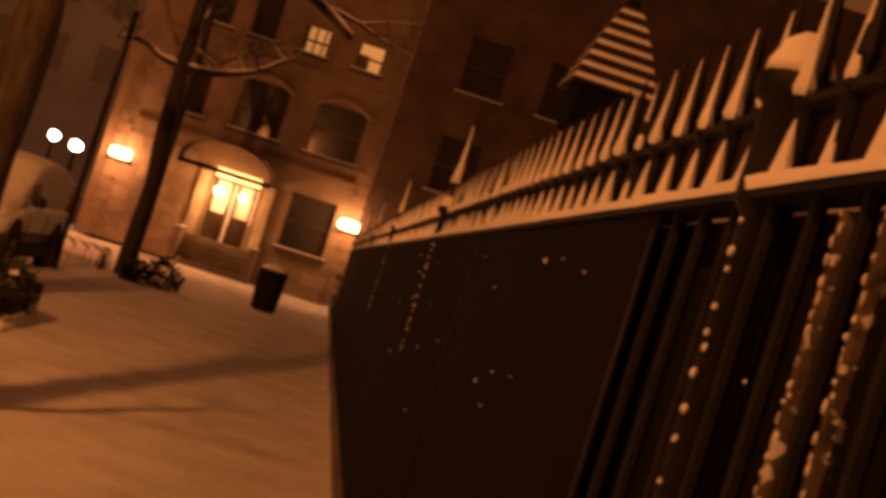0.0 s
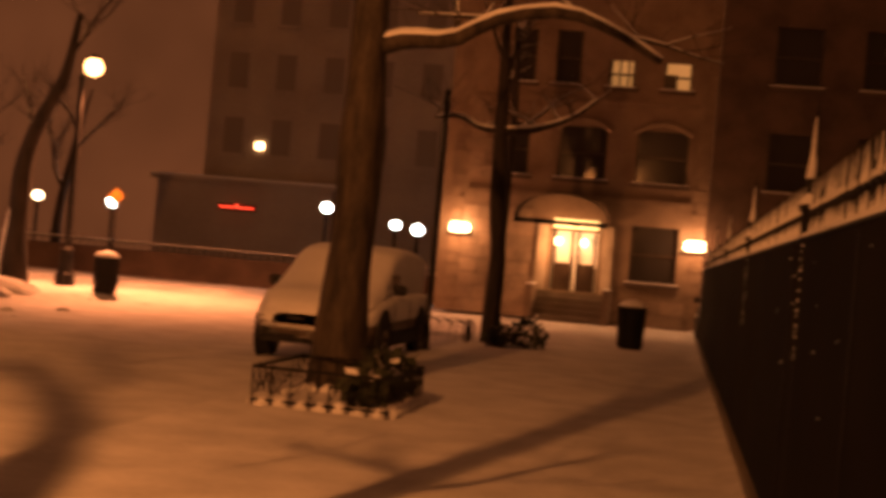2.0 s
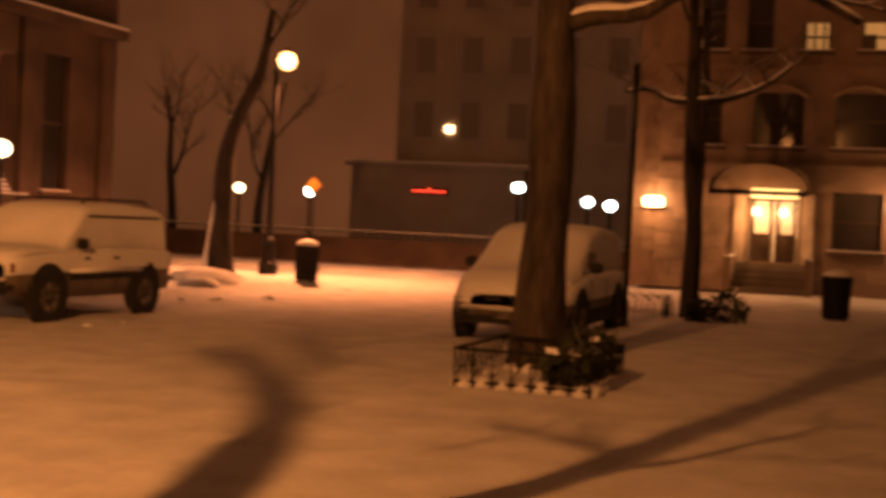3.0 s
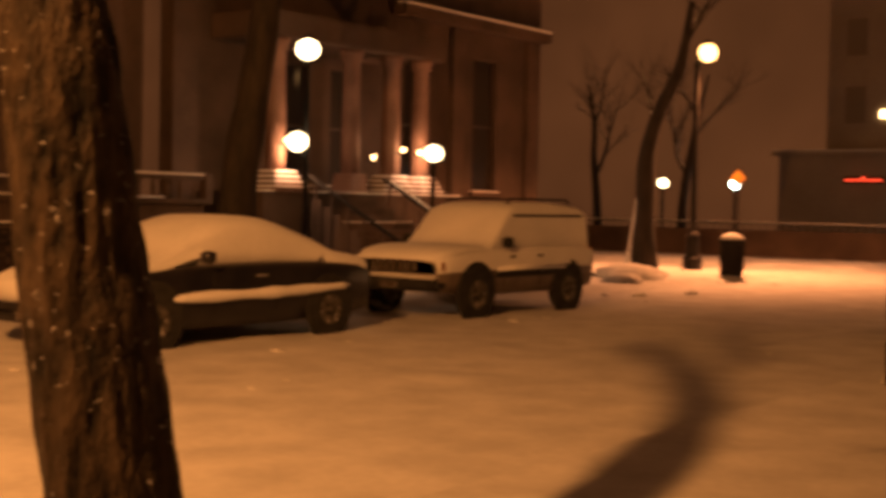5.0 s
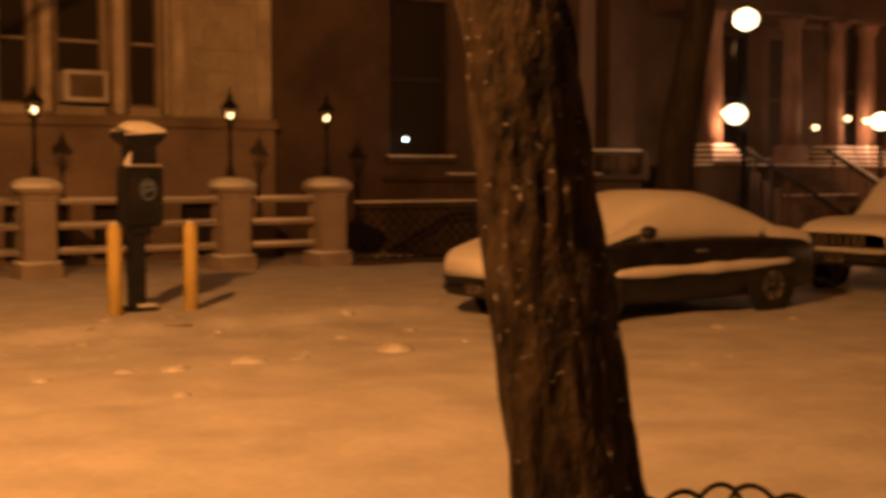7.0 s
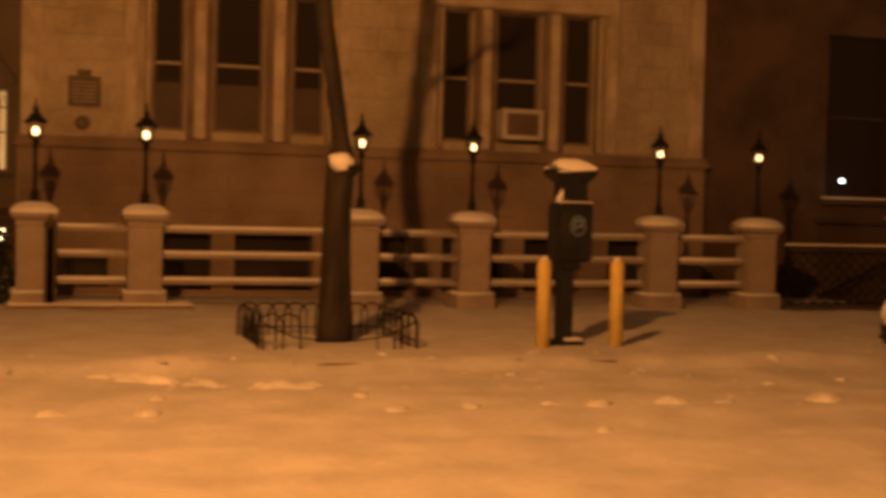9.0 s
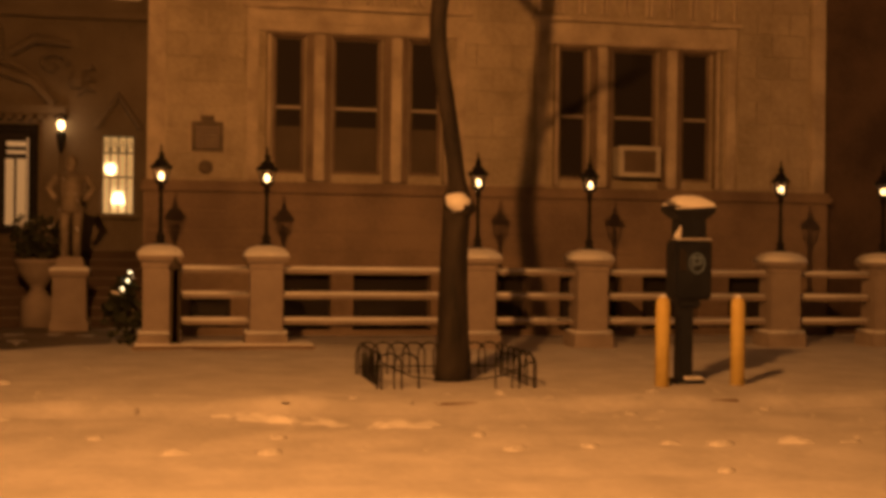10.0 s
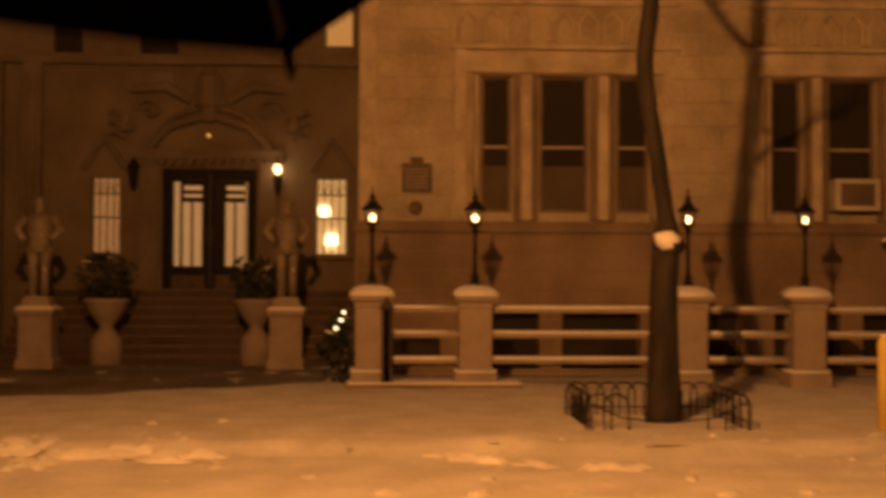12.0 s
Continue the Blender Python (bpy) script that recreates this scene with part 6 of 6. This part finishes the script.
def build_club():
    holes = [(-3.85, -2.41, 0.93, 3.05), (-1.44, 0.0, 1.35, 3.1)]
    ups = [(-5.5, -4.8), (-3.9, -2.4), (-1.5, 0.08)]
    holes += [(a, b, 4.4, 6.05) for a, b in ups] + [(-2.55, -1.75, 7.3, 8.15), (-0.85, 0.0, 7.3, 8.15), (-5.6, -4.8, 7.3, 9.0), (-4.2, -3.4, 7.3, 9.0)]
    wall("wall_club", "y", GY, (-7.1, 0.75), 14, holes, CLUB_STONE, 0.4, "buff stone house front with an awning over its door")
    c = thing("club_front", (0, GY, 0), "quoins, string courses and arched window heads of the buff house", "facade")
    c["kind"] = "structure"
    for k in range(30):
        w = 0.42 if k % 2 else 0.28
        part("quoin", B(0.75 - w, 0.78, -0.05, 0.0, k * 0.36 + 0.01, k * 0.36 + 0.35, bevel=0.01), CLUB_STONE, c)
        part("quoin", B(-7.13, -7.1 + w, -0.05, 0.0, k * 0.36 + 0.01, k * 0.36 + 0.35, bevel=0.01), CLUB_STONE, c)
    for z in (3.75, 6.75):
        part("string_course", B(-6.6, 0.3, -0.1, 0.0, z, z + 0.16, bevel=0.02), CLUB_STONE, c)
    # ashlar blocks of the two lower storeys, cut round the openings
    for row in range(17):
        z0, z1 = 0.02 + row * 0.42, 0.02 + row * 0.42 + 0.4
        if any(z0 < z + 0.18 and z1 > z - 0.02 for z in (3.75, 6.75)):
            continue
        x = -6.68 - (0.3 if row % 2 else 0.0)
        while x < 0.3:
            a, b = max(x, -6.68) + 0.012, min(x + 0.82, 0.32) - 0.012
            if b - a > 0.1 and not any(a < o[1] + 0.13 and b > o[0] - 0.13 and z0 < o[3] + 0.3 and z1 > o[2] - 0.14 for o in holes):
                part("stone", B(a, b, -0.03, 0.0, z0, z1), CLUB_BLOCK, c)
            x += 0.82
    for x in (-4.3, -2.28):
        part("door_jamb", B(x, x + 0.34, -0.14, 0.0, 0.0, 3.0, bevel=0.03), STONE_TRIM, c, "pale stone door jamb")
    n = 60
    for a, b in ups:
        n += 1
        dark_window("window_%d" % n, GY, a, b, 4.4, 6.05, axis="y", label="dark arched upper window of the buff house")
        m = (a + b) / 2
        part("window_head", T([(a - 0.1, -0.04, 5.95), (m - (b - a) * 0.25, -0.05, 6.2), (m, -0.05, 6.26), (m + (b - a) * 0.25, -0.05, 6.2), (b + 0.1, -0.04, 5.95)], [0.09] * 5, 6), CLUB_STONE, c)
    dark_window("window_70", GY, -1.44, 0.0, 1.35, 3.1, axis="y", label="dark ground-floor window of the buff house")
    for i, (a, b) in enumerate(((-2.55, -1.75), (-0.85, 0.0))):
        dark_window("window_%d" % (71 + i), GY, a, b, 7.3, 8.15, mat=LIT_DIM, axis="y", label="lit yellow upper window with a blind")
        bl = thing("window_blind", ((a + b) / 2, GY + 0.1, 7.3), "half-drawn dark blind in the lit window", "blind")
        if i:
            part("slat_panel", B(-0.4, -0.02, 0.0, 0.02, 0.0, 0.5), DOOR_WOOD, bl)
        else:
            for k in range(3):
                part("slat_panel", B(-0.36 + k * 0.27, -0.3 + k * 0.27, 0.0, 0.02, 0.0, 0.85), DOOR_WOOD, bl)
    for a, b in ((-5.6, -4.8), (-4.2, -3.4)):
        dark_window("window_73", GY, a, b, 7.3, 9.0, axis="y")
    # door recess: lit hall behind glazed doors
    d = thing("door_2", (-3.13, GY, 0.93), "lit glazed double door under a glowing fanlight", "door")
    d["kind"] = "structure"
    part("hall_glow", B(-0.72, 0.72, 0.36, 0.38, 0, 2.12), LIT_HALL, d, "warm lit hall")
    part("transom", B(-0.7, 0.7, -0.04, 0.02, 1.92, 2.2), LIT_BRIGHT, d, "glowing house sign over the door")
    part("sign_mark", B(-0.05, 0.05, -0.05, -0.041, 1.98, 2.14), DOOR_WOOD, d)
    for s in (-1, 1):
        part("door_leaf", B(s * 0.36 - 0.3, s * 0.36 + 0.3, 0.16, 0.2, 0, 0.85), DOOR_WOOD, d)
        part("stile", B(s * 0.36 - 0.3, s * 0.36 - 0.22, 0.16, 0.2, 0.85, 1.85), DOOR_WOOD, d)
        part("stile", B(s * 0.36 + 0.22, s * 0.36 + 0.3, 0.16, 0.2, 0.85, 1.85), DOOR_WOOD, d)
        part("hall_lamp", L([(0.02, 1.38), (0.11, 1.46), (0.11, 1.56), (0.02, 1.64)], 10, (s * 0.4 - 0.12, 0.1, 0)), FLAME, d)
    part("door_head", B(-0.7, 0.7, 0.1, 0.2, 1.84, 1.92), DOOR_WOOD, d)
    aw = thing("awning", (-3.55, GY, 0), "dark domed canvas awning over the door", "awning")
    bm = bmesh.new()
    rows = []
    for i in range(17):
        a = math.pi * i / 16
        rows.append([bm.verts.new((-1.42 * math.cos(a), -1.1 * k, 3.0 + (0.95 - 0.0 * k) * math.sin(a) ** 0.85 * (1 - 0.12 * k))) for k in (0.02, 0.6, 1.0)])
    for a, b in zip(rows, rows[1:]):
        for k in range(2):
            bm.faces.new((a[k], b[k], b[k + 1], a[k + 1]))
    bmesh.ops.solidify(bm, geom=bm.faces[:], thickness=0.03)
    part("canopy", bm, CANVAS, aw, smooth=True)
    part("valance", B(-1.42, 1.42, -1.12, -1.09, 2.9, 3.04), CANVAS, aw)
    for x in (-1.4, 1.4):
        part("stay", T([(x, -1.08, 3.0), (x, -0.02, 3.3)], [0.02, 0.02], 6), IRON, aw)
    st = thing("door_steps", (-3.13, GY, 0), "stone door steps with cheek walls", "steps")
    for i in range(5):
        part("step", B(-1.05, 1.05, -1.5 + i * 0.3, 0.0, i * 0.18, (i + 1) * 0.18 - 0.004), GREY_STONE, st)
    for x in (-1.25, 1.05):
        part("cheek_wall", B(x, x + 0.2, -1.6, -0.02, 0, 1.05, bevel=0.02), CLUB_STONE, st)
        part("cheek_snow", B(x, x + 0.2, -1.6, -0.02, 1.05, 1.1, bevel=0.02), SNOW, st)
    for x in (-6.75, 0.5):
        fl = thing("flood_lamp", (x, GY - 0.05, 2.6), "bright flood lamp on the house wall", "lamp", "flood lamps")
        part("housing", B(-0.34, 0.34, -0.16, 0.03, -0.2, -0.14, bevel=0.01), IRON, fl)
        part("lens", B(-0.32, 0.32, -0.18, -0.02, -0.14, 0.16, bevel=0.05), FLOOD, fl, "glowing lens")
        point_lamp("flood_light", (x, GY - 0.6, 2.6), 64, (1.0, 0.42, 0.14), 0.2)
    point_lamp("door_light", (-3.4, GY - 0.75, 2.35), 85, (1.0, 0.42, 0.13), 0.15)


build_club()

# neighbours right and left of it, the far street and the red neon
ow = [(2.4, 3.8, 4.4, 6.2), (5.0, 6.4, 4.4, 6.2), (2.4, 3.8, 7.6, 9.4), (5.0, 6.4, 7.6, 9.4), (2.4, 3.8, 1.2, 3.2), (5.0, 6.4, 1.2, 3.2)]
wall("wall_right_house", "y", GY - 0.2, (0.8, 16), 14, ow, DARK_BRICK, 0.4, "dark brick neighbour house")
for i, o in enumerate(ow):
    dark_window("window_%d" % (80 + i), GY - 0.2, *o, axis="y")
# flat sheet whose emission paints the glowing snow haze far beyond the corner
backdrop = tagged(part("backdrop", B(-90, -7.4, 66, 66.2, 0, 40), HAZE), "backdrop sheet painted with glowing brown night haze beyond the corner", kind="structure")
block = thing("apartment_house", (-16.0, 64.2, 0), "tall dim apartment house lost in the snow haze", "house")
part("wall", B(-8.0, 8.4, 0, 1.3, 0, 17), FAR_WALL, block)
part("cornice", B(-8.2, 8.6, -0.25, 1.3, 16.2, 16.6, bevel=0.05), FAR_WALL, block)
part("string_course", B(-8.0, 8.4, -0.1, 0, 4.9, 5.1, bevel=0.03), FAR_WALL, block)
for row in range(3):
    for col in range(6):
        x, z = -6.6 + col * 2.5, 6.0 + row * 3.3
        part("window", B(x - 0.5, x + 0.5, -0.05, 0.0, z, z + 1.8), DIM_PANE, block)
        part("window_sill", B(x - 0.62, x + 0.62, -0.16, 0, z - 0.14, z - 0.004), FAR_WALL, block)
part("lit_window", B(-5.35, -4.95, -0.08, -0.05, 6.25, 6.6), FLAME, block, "one small lit pane")
shed = thing("far_house", (-20.5, 61.0, 0), "low dark house far beyond the corner, its flat roof snow-edged", "house")
part("wall", B(-4.6, 4.2, 0, 3.0, 0, 4.3), FAR_WALL, shed)
part("roof", B(-4.9, 4.5, -0.3, 3.2, 4.3, 4.5, bevel=0.03), FAR_WALL, shed)
part("roof_snow", B(-4.9, 4.5, -0.3, 3.2, 4.5, 4.56), SNOW, shed)
for k, (x, y, lean) in enumerate(((-22.2, 44.8, 0.4), (-27.0, 47.0, -0.3))):
    tree((x, y, 0), "thin bare tree in the dim side street", [(0, 0, -0.05), (lean * 0.2, 0, 2.0), (lean * 0.8, 0, 3.6), (lean * 1.2, 0.2, 5.0), (lean * 2.2, 0.2, 6.6)], [0.24, 0.17, 0.14, 0.1, 0.03],
         [((lean * 0.5, 0, 2.9), (-lean * 1.6, 0.2, 1), 3.2, 0.09), ((lean, 0.1, 4.2), (lean, 0.3, 1), 2.6, 0.07), ((lean * 1.2, 0.2, 5), (-lean, -0.3, 1), 2.4, 0.06)], 60 + k, BARK_THIN, 8, 12, freq=1.5)
wall("wall_far_side", "x", -7.1, (GY, 62), 14, [], CLUB_STONE, 0.3, "side wall of the buff house")
neon = thing("neon_sign", (-20.95, 60.94, 3.12), "red neon sign on the far house", "sign")
for k in range(7):
    part("neon_tube", T([(-0.85 + k * 0.25, -0.05, 0.0), (-0.78 + k * 0.25, -0.05, 0.06 if k != 3 else 0.2), (-0.68 + k * 0.25, -0.05, 0.0)], [0.035] * 3, 6), NEON, neon)
part("backing", B(-0.95, 0.95, -0.01, 0.02, -0.12, 0.2), DOOR_WOOD, neon)
road_sign = thing("road_sign", (-16.1, 36.2, 0), "amber diamond road sign on a pole", "sign")
part("pole", L([(0.04, -0.05), (0.035, 2.8)], 8), IRON, road_sign)
dm = B(-0.17, 0.17, -0.02, 0.0, -0.17, 0.17)
bmesh.ops.rotate(dm, verts=dm.verts, matrix=Matrix.Rotation(math.pi / 4, 3, "Y"))
bmesh.ops.translate(dm, verts=dm.verts, vec=(0, -0.05, 2.55))
part("plate", dm, AMBER_PAINT, road_sign)
fw = thing("far_garden_wall", (0, 44.0, 0), "dark low garden wall with railings across the side street", "wall")
part("wall", B(-40, -7.6, 0, 0.3, 0, 0.95, bevel=0.02), DARK_BRICK, fw)
part("rail", B(-40, -7.6, 0.1, 0.16, 1.15, 1.2), IRON, fw)
for k in range(110):
    part("bar", B(-40 + k * 0.29, -39.98 + k * 0.29, 0.12, 0.14, 0.95, 1.2), IRON, fw)
part("rail_snow", B(-40, -7.6, 0.09, 0.17, 1.2, 1.23), SNOW, fw)
# closing walls behind and beside the viewpoint
wall("wall_park_side", "x", 30, (-60, 40), 12, [], FAR_WALL, 0.4, "dark wall of houses beyond the park")
wall("wall_behind", "y", -60, (-60, 30), 12, [], FAR_WALL, 0.4, "dark wall of houses down the street")

# ---- loose clods of snow thrown up along the far kerb and road ----
rng = random.Random(17)
clod_meshes = []
for k in range(5):
    bm = bmesh.new()
    bmesh.ops.create_icosphere(bm, subdivisions=2, radius=1.0)
    for v in bm.verts:
        v.co *= 1 + 0.22 * noise.noise(v.co * 1.3 + Vector((0, k * 3, 0))) + 0.12 * noise.noise(v.co * 3.1 + Vector((k * 7, 0, 0)))
        v.co.z *= 0.8
    for f in bm.faces:
        f.smooth = True
    me = bpy.data.meshes.new("snow_clod")
    bm.to_mesh(me)
    bm.free()
    me.materials.append(SNOW_GROUND)
    clod_meshes.append(me)
for k in range(54):
    y = rng.uniform(-7, 30) if k % 3 else rng.uniform(-6, 9)
    x = rng.gauss(-12.6, 0.9) if k % 4 else rng.gauss(-14.4, 0.7)
    if 8.6 < y < 20.6 and -13.6 < x < -11.0:
        x = -10.8 + rng.uniform(0, 0.5)
    s = rng.uniform(0.025, 0.075) * (1.7 if rng.random() < 0.12 else 1)
    ob = new("snow_clod", clod_meshes[k % 5])
    ob.matrix_basis = pose(x, y, ground_z(x, y) - s * 0.15, 0, 0, rng.uniform(0, 360)) @ Matrix.Diagonal((s * rng.uniform(1, 1.7), s * rng.uniform(1, 1.6), s * 1.05, 1))
    tagged(ob, "lump of loose snow on the road", "snow clod", "snow clods")
# a row of larger lumps left by the plough, and flat heaps nearer the kerb
for k, y in enumerate((0.0, 0.75, 1.55, 2.83, 3.5, 4.25, 4.67, 5.44, 5.96, 6.97)):
    s = (0.13, 0.12, 0.07, 0.11, 0.09, 0.1, 0.13, 0.16, 0.1, 0.19)[k]
    x = -10.9 + 0.06 * math.sin(k * 2.3)
    ob = new("snow_clod", clod_meshes[k % 5])
    ob.matrix_basis = pose(x, y, ground_z(x, y) - 0.02, 0, 0, k * 67) @ Matrix.Diagonal((s, s * 1.15, s * 0.8, 1))
    tagged(ob, "large rounded lump of snow on the road", "snow clod", "snow clods")
crumbs = bmesh.new()
for k in range(520):
    y = rng.uniform(-8, 12) if k % 3 else rng.uniform(-8, 28)
    x = rng.gauss(-13.2, 0.8) if k % 2 else rng.uniform(-19.5, -6.0)
    if 8.6 < y < 20.6 and -13.6 < x < -11.0:
        continue
    r, a = rng.uniform(0.015, 0.05), rng.uniform(0, 3.1)
    long = r * rng.uniform(1.0, 2.6)
    z = ground_z(x, y) - 0.006
    ring = []
    for q in range(7):
        t = 2 * math.pi * q / 7
        u, v = long * math.cos(t) * rng.uniform(0.75, 1.2), r * math.sin(t) * rng.uniform(0.75, 1.2)
        ring.append(crumbs.verts.new((x + u * math.sin(a) - v * math.cos(a), y + u * math.cos(a) + v * math.sin(a), z)))
    peak = crumbs.verts.new((x + rng.uniform(-0.3, 0.3) * r, y + rng.uniform(-0.3, 0.3) * r, z + r * rng.uniform(0.5, 0.9)))
    for q in range(7):
        crumbs.faces.new((ring[q], ring[(q + 1) % 7], peak))
tagged(part("snow_crumbs", crumbs, SNOW_GROUND, smooth=True), "small crumbs of trodden snow over road and pavement", "snow", kind="stuff")
heap_meshes = []
for k in range(3):
    bm = bmesh.new()
    bmesh.ops.create_grid(bm, x_segments=26, y_segments=26, size=1.0)
    for v in bm.verts:
        r = v.co.length
        lumps = noise.noise(v.co * 2.3 + Vector((k * 5, 0, 0))) + 0.6 * noise.noise(v.co * 5.1 + Vector((0, k * 5, 0)))
        v.co.z = 0.45 * (1 - r * r) + 0.55 * lumps - 0.1 - 0.5 * max(0, r - 0.75)
    for f in bm.faces:
        f.smooth = True
    me = bpy.data.meshes.new("snow_bank")
    bm.to_mesh(me)
    bm.free()
    me.materials.append(SNOW)
    heap_meshes.append(me)
for k, (x, y, s) in enumerate(((-13.0, 0.8, 0.42), (-12.6, 1.45, 0.3), (-12.35, 2.2, 0.34), (-13.3, -2.7, 0.5), (-13.1, -1.9, 0.46), (-13.6, -3.6, 0.4), (-12.75, -3.3, 0.45))):
    ob = new("snow_bank", heap_meshes[k % 3])
    ob.matrix_basis = pose(x, y, ground_z(x, y) - 0.02, 0, 0, k * 20 - 40) @ Matrix.Diagonal((s * 0.9, s * 1.3, s * 0.3, 1))
    tagged(ob, "low bank of churned snow by the kerb", "snow bank", "snow banks")
for k, (x, y, s) in enumerate(((-14.2, 26.6, 0.5), (-13.9, 25.4, 0.35), (-14.8, 27.4, 0.55), (-13.6, 15.0, 0.3), (-13.5, 16.6, 0.28), (-13.6, 18.4, 0.26), (-14.2, 21.6, 0.34))):
    ob = new("snow_mound", clod_meshes[k % 5])
    ob.matrix_basis = pose(x, y, 0.0, 0, 0, k * 50) @ Matrix.Diagonal((s * 1.3, s * 1.6, s * 0.8, 1))
    tagged(ob, "shovelled mound of snow along the kerb", "snow mound", "snow mounds")

# ---- open umbrella hooked on the park railing, over the viewpoint ----


def umbrella():
    axis = Vector((-0.62, -0.2, 0.76)).normalized()
    e1 = (Vector((-1, 0, 0)) + axis * axis.x).normalized()
    e2 = axis.cross(e1)
    apex = Vector((-0.52, -0.052, 1.735)) - e1 * 0.5 + axis * 0.18
    u = thing("umbrella", (0.63, 0.1, 1.17), "open black umbrella hooked on the park railing", "umbrella")
    end = apex - axis * 1.3
    base = end.copy()
    u.location = end

    def at(phi, s):
        drop = 0.18 * s ** 1.8
        w = abs((phi * 4 / math.pi + 1) % 2 - 1)
        scallop = 1 - 0.16 * s * (1 - (1 - w) ** 2)
        return apex - base + (e1 * math.cos(phi) + e2 * math.sin(phi)) * 0.5 * s * scallop - axis * drop
    bm = bmesh.new()
    n, m = 64, 8
    rows = [[bm.verts.new(at(2 * math.pi * k / n, 0.02 + 0.98 * j / m)) for k in range(n)] for j in range(m + 1)]
    for a, b in zip(rows, rows[1:]):
        for k in range(n):
            bm.faces.new((a[k], a[(k + 1) % n], b[(k + 1) % n], b[k]))
    bmesh.ops.solidify(bm, geom=bm.faces[:], thickness=0.002)
    part("canopy", bm, CANVAS, u, "black cloth canopy", smooth=True)
    for k in range(8):
        phi = 2 * math.pi * k / 8
        part("rib", T([at(phi, s) - axis * 0.0025 for s in (0.05, 0.3, 0.6, 0.85, 0.985)], [0.0018] * 5, 6), STEEL, u, "bright metal rib")
        part("rib_tip", T([at(phi, 0.996) - axis * 0.003, at(phi, 1.012) - axis * 0.003], [0.0024, 0.0016], 6), IRON, u)
    top = apex - base
    end = Vector((0, 0, 0))
    part("shaft", T([top + axis * 0.05, end], [0.006, 0.006], 8), STEEL, u)
    part("handle", T(smoothpath([end + axis * 0.12, end, end - axis * 0.05 + Vector((0.05, 0, 0)), end + Vector((0.09, 0, 0.0)), end + Vector((0.1, 0, 0.06))], 14), [0.013] * 15, 8), DOOR_WOOD, u, "dark crook handle")


umbrella()
